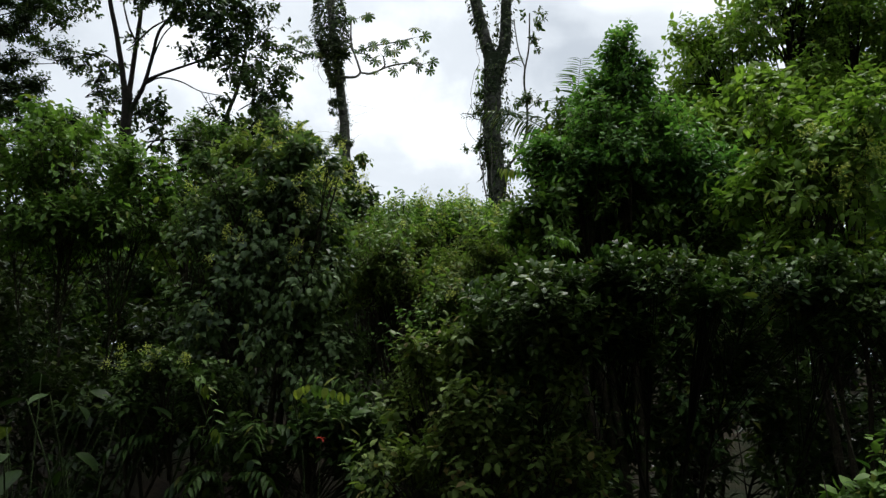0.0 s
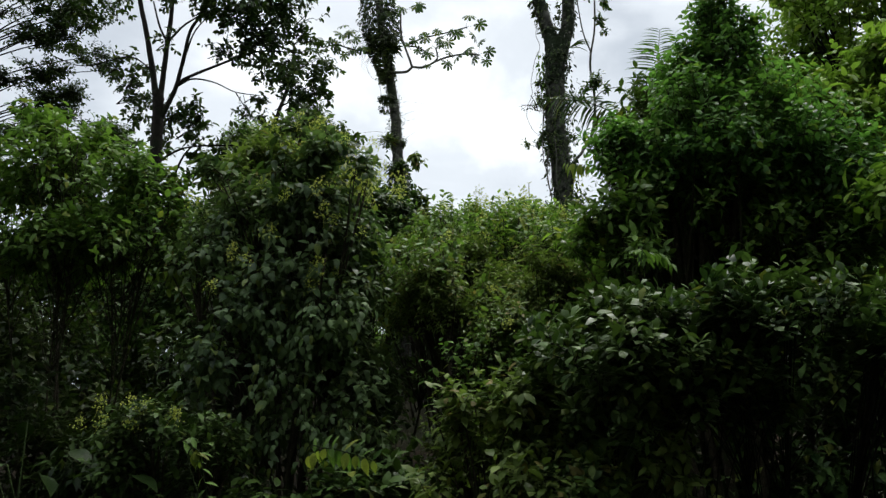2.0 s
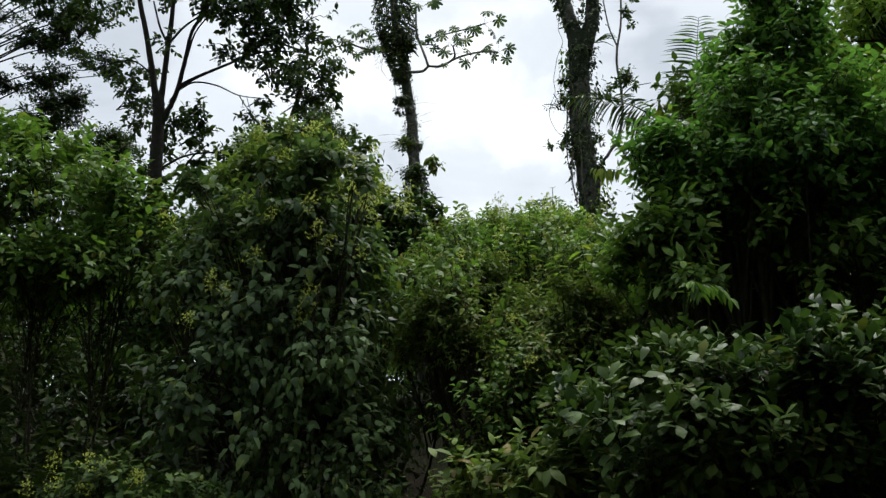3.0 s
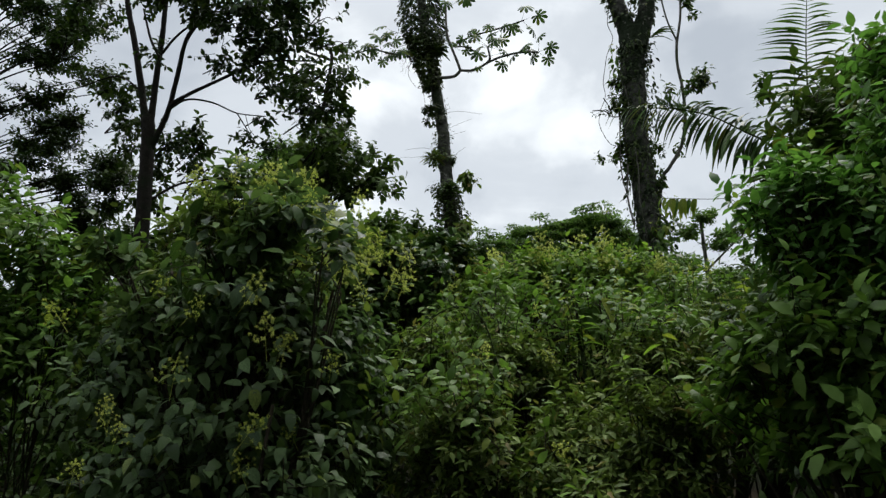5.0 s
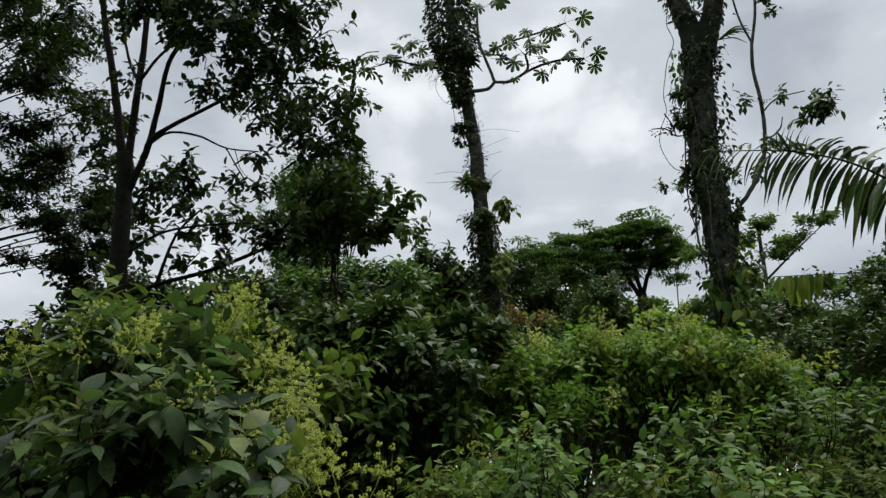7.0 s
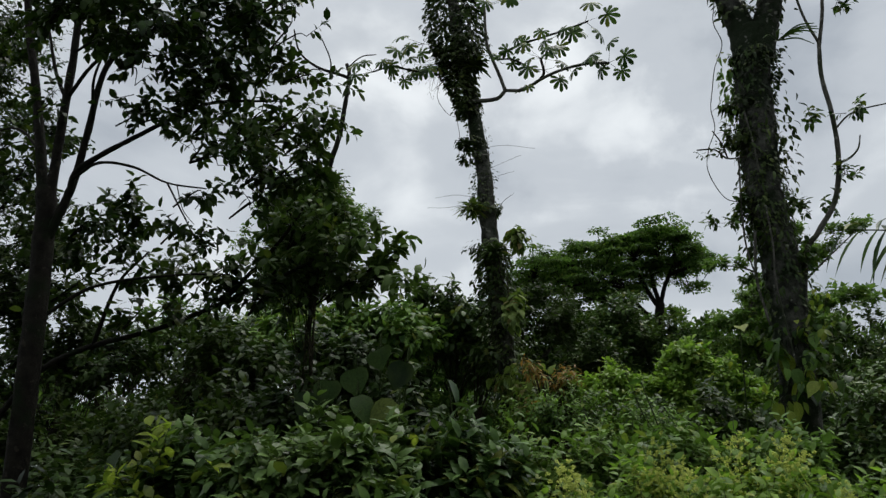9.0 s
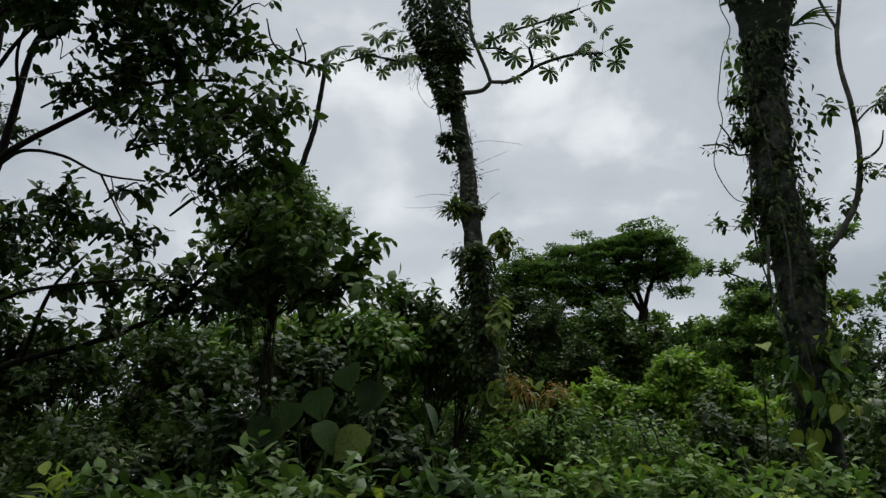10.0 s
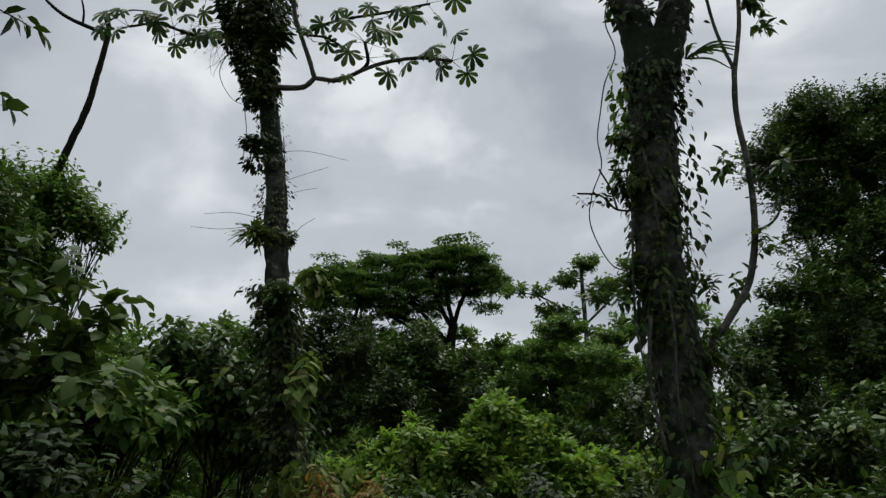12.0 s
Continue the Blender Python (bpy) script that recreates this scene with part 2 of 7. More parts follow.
def smooth_path(pts, steps=6):
    """A rounded path through the points."""
    p = np.asarray(pts, float)
    if len(p) < 3:
        return p
    q = np.vstack([2 * p[0] - p[1], p, 2 * p[-1] - p[-2]])
    out = []
    for i in range(1, len(q) - 2):
        for k in range(steps):
            t = k / steps
            out.append(0.5 * (2 * q[i] + (q[i + 1] - q[i - 1]) * t + (2 * q[i - 1] - 5 * q[i] + 4 * q[i + 1] - q[i + 2]) * t * t + (3 * q[i] - q[i - 1] - 3 * q[i + 1] + q[i + 2]) * t ** 3))
    out.append(p[-1])
    return np.array(out)


def tube(pts, r0, r1, sides=7, rough=0.0, rng=None, steps=5):
    """A tapered, slightly lumpy stem along the points."""
    p = smooth_path(pts, steps)
    n = len(p)
    rad = np.linspace(r0, r1, n)
    tan = unit(np.gradient(p, axis=0))
    ref = np.array([0.31, 0.17, 0.93]) if abs(tan[0][2]) < 0.8 else np.array([0.95, 0.3, 0.05])
    a = unit(np.cross(tan, ref))
    b = np.cross(tan, a)
    th = np.arange(sides) * 2 * math.pi / sides
    ring = np.cos(th)[None, :, None] * a[:, None, :] + np.sin(th)[None, :, None] * b[:, None, :]
    rr = rad[:, None] * np.ones((1, sides))
    if rough and rng is not None:
        rr = rr * (1 + rough * rng.uniform(-1, 1, (n, sides)))
    V = (p[:, None, :] + ring * rr[:, :, None]).reshape(-1, 3)
    i, j = np.meshgrid(np.arange(n - 1), np.arange(sides), indexing="ij")
    q0, q1 = i * sides + j, i * sides + (j + 1) % sides
    q2, q3 = q0 + sides, q1 + sides
    F = np.concatenate([np.stack([q0, q1, q3], -1).reshape(-1, 3), np.stack([q0, q3, q2], -1).reshape(-1, 3)])
    V = np.vstack([V, p[:1], p[-1:]])
    c0, c1 = len(V) - 2, len(V) - 1
    jj = np.arange(sides)
    F = np.vstack([F, np.stack([np.full(sides, c0), (jj + 1) % sides, jj], -1), np.stack([np.full(sides, c1), (n - 1) * sides + jj, (n - 1) * sides + (jj + 1) % sides], -1)])
    return V, F


def sticks(A, B, r):
    """Many thin three-sided twigs from A to B."""
    A, B = np.asarray(A, float), np.asarray(B, float)
    d = unit(B - A)
    a = unit(np.cross(d, np.array([0.3, 0.5, 0.81])))
    b = np.cross(d, a)
    vs = []
    for k in range(3):
        o = math.cos(2.094 * k) * a + math.sin(2.094 * k) * b
        vs += [A + o * r]
    V = np.stack(vs + [B], 1)
    n = len(A)
    tri = np.array([[0, 1, 3], [1, 2, 3], [2, 0, 3]])
    return V.reshape(-1, 3), (tri[None] + 4 * np.arange(n)[:, None, None]).reshape(-1, 3)


def blade(widths, droop=0.25, fold=0.35, wave=0.0, at=None):
    """A leaf 1 long along y: half widths at even steps (or at the given ones), a fold along the midrib, a drooping tip."""
    n = len(widths)
    V, F, rows = [], [], []
    for i, w in enumerate(widths):
        s = at[i] if at else i / (n - 1)
        z = -droop * s * s
        if w == 0:
            V.append((0, s, z))
            rows.append((len(V) - 1,) * 3)
        else:
            k = len(V)
            zz = fold * w + wave * math.sin(9 * s)
            V += [(-w, s, z + zz), (0, s, z), (w, s, z + zz)]
            rows.append((k, k + 1, k + 2))
    for a, b in zip(rows, rows[1:]):
        for side in (0, 1):
            q = [a[side], a[side + 1], b[side + 1], b[side]]
            for t in ((q[0], q[1], q[2]), (q[0], q[2], q[3])):
                if len(set(t)) == 3:
                    F.append(t)
    return np.array(V, float), np.array(F)


def cupped(w1, s1, w2, s2, droop=0.22, fold=0.25):
    """A plain rounded leaf of four faces, slightly cupped and drooping."""
    V = [(0, 0, 0), (-w1, s1, fold * w1 - droop * s1 ** 2), (-w2, s2, fold * w2 - droop * s2 ** 2), (0, 1, -droop), (w2, s2, fold * w2 - droop * s2 ** 2), (w1, s1, fold * w1 - droop * s1 ** 2)]
    return np.array(V, float), np.array([(0, 5, 1), (5, 4, 1), (4, 2, 1), (4, 3, 2)])


OVATE = blade([0, 0.17, 0.235, 0.22, 0.13, 0], 0.25, 0.3)
OVATE_LOW = cupped(0.23, 0.28, 0.22, 0.64)
LANCE = blade([0, 0.12, 0.145, 0.09, 0], 0.35, 0.3)
LANCE_LOW = cupped(0.105, 0.24, 0.115, 0.62, 0.35)
HEART = blade([0.16, 0.29, 0.315, 0.27, 0.155, 0], 0.3, 0.22, 0.01)
HEART_LOW = cupped(0.28, 0.16, 0.26, 0.56, 0.3)
OBOVATE = blade([0.02, 0.09, 0.19, 0.23, 0.14, 0], 0.12, 0.28)
OBOVATE_LOW = cupped(0.15, 0.34, 0.25, 0.72, 0.14)
BROAD_LOW = cupped(0.25, 0.28, 0.26, 0.64, 0.2, 0.18)
BIG = blade([0, 0.18, 0.25, 0.26, 0.2, 0.1, 0], 0.3, 0.22, 0.012)
BIG_LOW = cupped(0.19, 0.24, 0.23, 0.62, 0.28)
CLUMP = (np.array([(0, 0, 0), (-0.3, 0.5, 0.07), (0, 1, -0.1), (0.3, 0.5, 0.07)], float), np.array([(0, 2, 1), (0, 3, 2)]))
SIMPLER = {id(OVATE): OVATE_LOW, id(LANCE): LANCE_LOW, id(HEART): HEART_LOW, id(OBOVATE): OBOVATE_LOW, id(BIG): BIG_LOW}


def leaf_axes(D, N):
    Y = unit(D)
    Z = unit(N - (N * Y).sum(-1, keepdims=True) * Y)
    return np.cross(Y, Z), Y, Z


def leaves(shape, P, D, N, S):
    """Many leaves in one mesh: stalk points, directions, upper sides, lengths."""
    tv, tf = shape
    X, Y, Z = leaf_axes(D, N)
    S = np.asarray(S)[:, None, None]
    V = P[:, None, :] + S * (tv[None, :, 0:1] * X[:, None] + tv[None, :, 1:2] * Y[:, None] + tv[None, :, 2:3] * Z[:, None])
    F = tf[None] + (len(tv) * np.arange(len(P)))[:, None, None]
    return V.reshape(-1, 3), F.reshape(-1, 3)


def leaf_pieces(name, mesh, parent, P, D, N, S):
    """Single leaves as parts of their own, all on one mesh."""
    X, Y, Z = leaf_axes(D, N)
    root, off = parent, np.zeros(3)
    while root is not None:
        off += np.array(root.location)
        root = root.parent
    for p, x, y, z, s in zip(P - off, X, Y, Z, S):
        ob = new(name, mesh)
        ob.parent = parent
        ob.matrix_basis = Matrix.Translation(p) @ Matrix((x, y, z)).transposed().to_4x4() @ Matrix.Scale(float(s), 4)


def foliage(lobes, twigs, per_twig, twig_len, size, shape, rng, inner=0.45, rise=0.5, hang=0.3, flat=0.0, spread=0.9, bough=16, loose=0.2):
    """Boughs through the lobes (x, y, z, rx, ry, rz), twigs round each bough, leaves on each twig. Returns the arrays of the leaves and of the twigs."""
    L = np.array(lobes, float)
    vol = (L[:, 3] * L[:, 4] + L[:, 4] * L[:, 5] + L[:, 3] * L[:, 5])
    nb = max(5, twigs // bough)
    which = rng.choice(len(L), nb, p=vol / vol.sum())
    o = unit(rng.normal(size=(nb, 3)))
    o[:, 2] = np.where(o[:, 2] < -0.55, -o[:, 2], o[:, 2])
    r = rng.uniform(inner ** 2, 1, nb) ** 0.5
    seeds = which * 2.3
    lump = 1 + 0.12 * np.sin(3.1 * o[:, 0] + 2.2 * o[:, 1] + seeds) + 0.12 * np.sin(4.7 * o[:, 1] - 3.3 * o[:, 2] + 1.7 * seeds)
    lump = np.where(rng.random(nb) < 0.14, lump * rng.uniform(1.1, 1.4, nb), lump)
    mean = L[which, 3:].mean(1)
    C = L[which, :3] + o * L[which, 3:] * (r * lump)[:, None]
    own = rng.integers(0, nb, twigs)
    reach = (loose * mean + 0.35 * twig_len)[own, None] * rng.uniform(0.3, 1.15, (twigs, 1))
    e = unit(rng.normal(size=(twigs, 3))) * np.minimum(1, L[which[own], 3:] / L[which[own], 3:].max(1, keepdims=True) + 0.25)
    C = C[own] + e * reach
    o = o[own]
    d = unit(0.5 * o + 0.45 * e + np.array([0, 0, rise]) + rng.normal(scale=0.3, size=(twigs, 3)))
    tl = twig_len * rng.uniform(0.6, 1.4, twigs)
    A, B = C - d * tl[:, None] * 0.5, C + d * tl[:, None] * 0.5
    k = np.arange(per_twig)
    a = unit(np.cross(d, np.array([0.2, 0.3, 0.93])))
    b = np.cross(d, a)
    ang = k[None] * 2.4 + rng.uniform(0, 6.28, (twigs, 1))
    side = np.cos(ang)[..., None] * a[:, None] + np.sin(ang)[..., None] * b[:, None]
    at = (0.15 + 0.85 * (k + 1) / per_twig)[None, :, None]
    P = A[:, None] + (B - A)[:, None] * at
    tip = np.linspace(0.25, 0.9, per_twig)[None, :, None]
    D = unit(spread * side + tip * d[:, None] + np.array([0, 0, -hang]) + rng.normal(scale=0.22, size=P.shape))
    if flat:
        D[..., 2] *= 1 - flat
        D = unit(D)
    N = unit(np.array([0, 0, 1.0]) + 0.35 * d[:, None] + 0.25 * o[:, None] + rng.normal(scale=0.34, size=P.shape))
    S = size * rng.uniform(0.5, 1.2, P.shape[:2])
    return (P.reshape(-1, 3), D.reshape(-1, 3), N.reshape(-1, 3), S.ravel()), (A, B)


def gz(x, y):
    """Height of the hillside: it climbs ahead of the start and levels out."""
    x, y = np.asarray(x, float), np.asarray(y, float)
    t = np.clip((y - 5) / 20.0, 0, 1)
    near = np.clip(1 - np.hypot(x, y) / 400, 0, 1)
    return 5.2 * t * t * (3 - 2 * t) + near * (0.12 * np.sin(0.9 * x + 0.4 * y) + 0.10 * np.sin(1.7 * y - 0.8 * x))


def ground_at(x, y):
    return (x, y, float(gz(x, y)) - 0.03)


def shrub(name, base, lobes, label, leaf, shape, size, twigs, per_twig, seed, twig_len=0.4, pieces=0, piece_front=None, group="", stem=TWIG,
          inner=0.45, rise=0.5, hang=0.3, stems=True, category="shrub", limb_r=0.028, leaf_name="leaf", spread=0.9, loose=0.2):
    """A shrub or small tree: stems from the ground into its lobes, twigs and leaves."""
    rng = np.random.default_rng(seed)
    b = ground_at(*base)
    ob = thing(name, b, label, category, group)
    arr, (A, B) = foliage(lobes, twigs, per_twig, twig_len, size, shape, rng, inner, rise, hang, 0.0, spread, 16, loose)
    if stems:
        for lobe in lobes:
            c = np.array(lobe[:3])
            start = np.array(b) + np.array([rng.uniform(-0.12, 0.12), rng.uniform(-0.12, 0.12), 0])
            mid = start * 0.45 + c * 0.55 + np.array([rng.uniform(-0.2, 0.2), rng.uniform(-0.2, 0.2), -0.15])
            near = c + np.array([0, 0, 0.3 * lobe[5]])
            geos = [tube([start, mid, near], limb_r * 1.3, limb_r * 0.35, 6, 0.12, rng)]
            own = np.linalg.norm((A - c) / np.array(lobe[3:6]), axis=1) < 1.2
            idx = np.flatnonzero(own)
            idx = idx[:: max(1, len(idx) // 22)]
            for i in idx:
                s = rng.uniform(0.2, 0.9)
                root = mid * (1 - s) + near * s
                geos.append(tube([root, (root + A[i]) / 2 + np.array([0, 0, rng.uniform(-0.05, 0.12)]), A[i]], limb_r * 0.4, 0.005, 4, 0, rng, 3))
            part("limb", join(*geos), stem, ob)
    part("twig_spray", sticks(A, B, 0.004 + 0.006 * size), stem, ob, kind="stuff")
    P, D, N, S = arr
    if pieces:
        cand = np.flatnonzero(P[:, 1] < piece_front) if piece_front is not None else np.arange(len(P))
        pick = rng.choice(cand, min(pieces, len(cand)), replace=False)
        one = mesh_from(leaf_name, shape[0], shape[1], leaf)
        leaf_pieces(leaf_name, one, ob, P[pick], D[pick], N[pick], S[pick])
        keep = np.ones(len(P), bool)
        keep[pick] = False
        P, D, N, S = P[keep], D[keep], N[keep], S[keep]
    part("foliage", leaves(SIMPLER.get(id(shape), shape), P, D, N, S), leaf, ob, kind="stuff")
    return ob


# ---- ground ----
def make_ground():
    u = np.linspace(-1, 1, 181)
    xs = np.sign(u) * (np.abs(u) * 22 + np.abs(u) ** 7 * 1500)
    X, Y = np.meshgrid(xs, xs + 10, indexing="ij")
    V = np.stack([X, Y, gz(X, Y)], -1).reshape(-1, 3)
    n = len(xs)
    i, j = np.meshgrid(np.arange(n - 1), np.arange(n - 1), indexing="ij")
    q = i * n + j
    F = np.concatenate([np.stack([q, q + n, q + n + 1], -1).reshape(-1, 3), np.stack([q, q + n + 1, q + 1], -1).reshape(-1, 3)])
    ob = new("ground", mesh_from("ground", V, F, SOIL))
    tagged(ob, "dark forest soil with moss under the thicket", "ground", "", "structure")


make_ground()
# ---- near thicket ----
HEDGE = "shrubs of the thicket"
UNDER = (np.array([(0, 0, 0), (-0.26, 0.45, 0.05), (0, 1, -0.2), (0.26, 0.45, 0.05)], float), np.array([(0, 2, 1), (0, 3, 2)]))


def flower_mesh(name, seed):
    """A panicle one unit tall: side sprays off a stalk, each ending in rounded clusters of tiny flowers."""
    rng = np.random.default_rng(seed)
    A, B, C = [], [], []
    for k in range(11):
        h = 0.05 + 0.8 * k / 10
        th = k * 2.4 + rng.uniform(-0.4, 0.4)
        out = (1.0 - 0.75 * h) * 0.5 * rng.uniform(0.6, 1.15)
        a, e = np.array([0, 0, h]), np.array([out * math.cos(th), out * math.sin(th), h + 0.12 + 0.1 * rng.random()])
        for q in range(3):
            tip = e + rng.normal(scale=0.09, size=3) * np.array([1, 1, 0.8])
            A += [a if q == 0 else a * 0.4 + e * 0.6]
            B += [tip]
            o = unit(rng.normal(size=(16, 3))) * rng.uniform(0.4, 1.0, (16, 1))
            C += list(tip + o * rng.uniform(0.045, 0.07))
    C = np.array(C)
    n = len(C)
    tet_v = np.array([(1, 0, -0.5), (-0.5, 0.87, -0.5), (-0.5, -0.87, -0.5), (0, 0, 0.9)], float)
    tet_f = np.array([(0, 1, 3), (1, 2, 3), (2, 0, 3)])
    S = rng.uniform(0.014, 0.026, n)
    V = (C[:, None] + tet_v[None] * S[:, None, None]).reshape(-1, 3)
    F = (tet_f[None] + 4 * np.arange(n)[:, None, None]).reshape(-1, 3)
    main = sticks(np.array([[0, 0, -0.4]]), np.array([[0, 0, 0.95]]), 0.012)
    V2, F2 = join((V, F), sticks(np.array(A), np.array(B), 0.006), main)
    return mesh_from(name, V2, F2, FLOWER_CREAM)


PANICLES = [flower_mesh("flower_panicle", 40 + k) for k in range(4)]


def panicles(parent, places, size, seed):
    """Flower heads as parts of a shrub, leaning every way."""
    rng = np.random.default_rng(seed)
    off = np.array(parent.location)
    for p in places:
        ob = new("flower_panicle", PANICLES[rng.integers(4)])
        ob.parent = parent
        tilt = Euler((rng.uniform(-0.6, 0.6), rng.uniform(-0.6, 0.6), rng.uniform(0, 6.28)))
        ob.matrix_basis = Matrix.LocRotScale(Vector(np.array(p) - off), tilt, Vector((1, 1, 1)) * size * rng.uniform(0.7, 1.3))
        ob["label"] = "pale yellow-green flower panicle"


def scatter(rng, box, n):
    lo, hi = np.array(box[:3]), np.array(box[3:])
    return lo + (hi - lo) * rng.random((n, 3))


RNG = np.random.default_rng(5)

# broad shrub with an overhanging top and a dark hollow beneath it, stems coloured dark for that shade
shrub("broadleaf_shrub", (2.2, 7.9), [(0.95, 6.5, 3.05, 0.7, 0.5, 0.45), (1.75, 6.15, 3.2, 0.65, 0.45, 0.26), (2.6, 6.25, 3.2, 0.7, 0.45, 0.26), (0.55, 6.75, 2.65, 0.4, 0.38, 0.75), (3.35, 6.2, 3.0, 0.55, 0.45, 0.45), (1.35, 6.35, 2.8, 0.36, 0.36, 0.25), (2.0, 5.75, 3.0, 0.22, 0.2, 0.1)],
      "broad-leaved green shrub with glossy whorled leaves overhanging a dark hollow", LEAF_DARK, OBOVATE, 0.096, 2300, 8, 11, 0.17, 290, 6.2, HEDGE, hang=0.05, rise=0.6, stem=BARK_SHADED, limb_r=0.013)
shrub("broadleaf_shrub", (2.5, 5.0), [(2.36, 4.98, 1.72, 0.22, 0.2, 0.14), (2.75, 5.0, 1.6, 0.3, 0.2, 0.2), (3.1, 5.0, 1.5, 0.4, 0.35, 0.5), (2.5, 4.97, 2.3, 0.28, 0.16, 0.07), (2.9, 5.05, 2.15, 0.3, 0.2, 0.15)],
      "small bright green broad-leaved shrub beside the hollow", LEAF_MID, OVATE, 0.12, 110, 7, 12, 0.17, 200, 5.0, HEDGE, loose=0.35, limb_r=0.01)
# dense dark-leaved filler added to give the deep shade behind the hollow
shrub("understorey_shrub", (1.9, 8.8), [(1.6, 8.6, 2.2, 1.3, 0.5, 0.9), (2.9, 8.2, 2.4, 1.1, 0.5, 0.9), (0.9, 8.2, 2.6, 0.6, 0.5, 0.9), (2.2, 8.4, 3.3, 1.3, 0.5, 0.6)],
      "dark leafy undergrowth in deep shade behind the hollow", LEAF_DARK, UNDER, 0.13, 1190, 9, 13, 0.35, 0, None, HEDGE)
shrub("round_leaved_tree", (2.1, 8.2), [(2.05, 8.1, 5.2, 0.65, 0.65, 0.7), (2.12, 8.1, 6.15, 0.28, 0.3, 0.65), (1.8, 8.1, 5.85, 0.22, 0.28, 0.4), (2.85, 8.2, 4.85, 0.65, 0.65, 0.55), (1.15, 8.0, 5.1, 0.25, 0.3, 0.3), (1.5, 8.05, 5.0, 0.4, 0.4, 0.35)],
      "tall shrubby tree with dense round green leaves", LEAF_ROUND, OVATE, 0.082, 3300, 8, 14, 0.22, 270, 7.7, HEDGE, category="tree", limb_r=0.04)
shrub("round_leaved_shrub", (1.9, 8.3), [(1.45, 8.1, 4.45, 0.62, 0.6, 0.5), (1.0, 8.0, 4.3, 0.36, 0.42, 0.42), (2.7, 8.1, 4.1, 0.8, 0.6, 0.5), (2.0, 8.2, 4.5, 0.5, 0.5, 0.4)],
      "lower boughs of a shrub with round glossy leaves", LEAF_MID, OVATE, 0.105, 1000, 8, 44, 0.24, 160, 7.8, HEDGE, limb_r=0.03)
sh = shrub("flowering_shrub", (3.6, 7.2), [(3.3, 7.1, 4.25, 0.55, 0.5, 0.6), (3.95, 7.0, 4.5, 0.65, 0.5, 0.75), (3.6, 7.2, 5.0, 0.7, 0.5, 0.45), (4.2, 6.9, 3.4, 0.7, 0.5, 0.7), (3.5, 6.9, 3.5, 0.5, 0.45, 0.5)],
           "grey-green flowering shrub with large leaves and yellow-green panicles", LEAF_BRIGHT, BIG, 0.13, 950, 7, 15, 0.28, 240, 6.8, HEDGE, hang=0.5)
panicles(sh, scatter(RNG, (3.0, 6.35, 4.0, 4.3, 6.6, 4.9), 16), 0.15, 1)
shrub("bright_shrub", (4.0, 9.2), [(3.3, 9.1, 5.65, 0.6, 0.6, 0.45), (4.2, 9.1, 6.1, 0.7, 0.6, 0.45), (5.2, 9.1, 5.8, 0.8, 0.6, 0.7), (4.0, 9.2, 5.2, 1.1, 0.6, 0.6), (4.1, 9.0, 6.5, 0.4, 0.4, 0.25)],
      "bright green leafy shrub rising over the hedge", LEAF_BRIGHT, OVATE, 0.135, 1350, 8, 16, 0.26, 100, 8.8, HEDGE)
shrub("forest_tree", (5.3, 10.9), [(4.3, 10.6, 8.0, 0.75, 0.8, 0.6), (5.5, 10.7, 8.9, 1.0, 0.9, 0.9), (6.6, 10.8, 8.2, 1.0, 0.9, 1.1), (5.1, 10.6, 7.4, 0.9, 0.8, 0.35), (6.0, 10.8, 10.2, 1.2, 1.0, 0.9), (7.8, 10.5, 8.8, 1.1, 1.0, 1.4), (5.9, 10.6, 7.2, 0.9, 0.8, 0.4)],
      "forest tree with a dense green crown", LEAF_BRIGHT, OVATE_LOW, 0.115, 3600, 9, 17, 0.32, 0, None, "forest trees", category="tree", limb_r=0.07, stem=BARK_SHADED)
shrub("understorey_shrub", (5.4, 8.2), [(5.2, 8.2, 3.2, 1.0, 0.7, 1.4), (4.4, 8.0, 2.5, 0.9, 0.6, 1.2), (6.3, 8.4, 4.2, 1.0, 0.8, 1.6)],
      "dark leafy undergrowth among the hedge shrubs", LEAF_DARK, UNDER, 0.14, 979, 9, 18, 0.38, 0, None, HEDGE)
# shrub under the palm
shrub("broadleaf_shrub", (1.9, 9.6), [(1.45, 9.0, 5.0, 0.28, 0.4, 0.42), (2.0, 9.1, 5.7, 0.5, 0.55, 0.6), (1.6, 9.2, 4.3, 0.65, 0.6, 0.8), (2.6, 9.6, 5.8, 0.8, 0.6, 0.8), (2.3, 9.0, 4.6, 0.7, 0.5, 0.8), (1.4, 8.6, 5.5, 0.2, 0.25, 0.18), (1.68, 9.0, 5.8, 0.26, 0.3, 0.22), (2.0, 9.2, 6.6, 0.2, 0.3, 0.4)],
      "dark green shrub with long drooping leaves under the palm", LEAF_DARK, OVATE, 0.105, 2500, 8, 19, 0.26, 150, 9.2, HEDGE, hang=0.4)

# vine-draped mound with flower heads on its top
mound = shrub("vine_covered_shrub", (-2.0, 9.0), [(-2.0, 8.8, 4.45, 0.72, 0.42, 0.8), (-1.6, 8.85, 3.4, 0.5, 0.4, 1.0), (-2.55, 8.75, 3.6, 0.5, 0.4, 0.9), (-1.5, 9.3, 4.5, 0.28, 0.35, 0.55), (-1.9, 8.8, 5.0, 0.35, 0.35, 0.4), (-1.3, 8.95, 2.7, 0.4, 0.35, 0.7), (-2.9, 8.9, 4.5, 0.36, 0.35, 0.5)],
              "shrub draped in hanging vines with drooping grey-green leaves", LEAF_VINE, HEART, 0.098, 2000, 6, 21, 0.34, 290, 8.4, HEDGE, hang=0.6, rise=0.1, inner=0.45, loose=0.16)
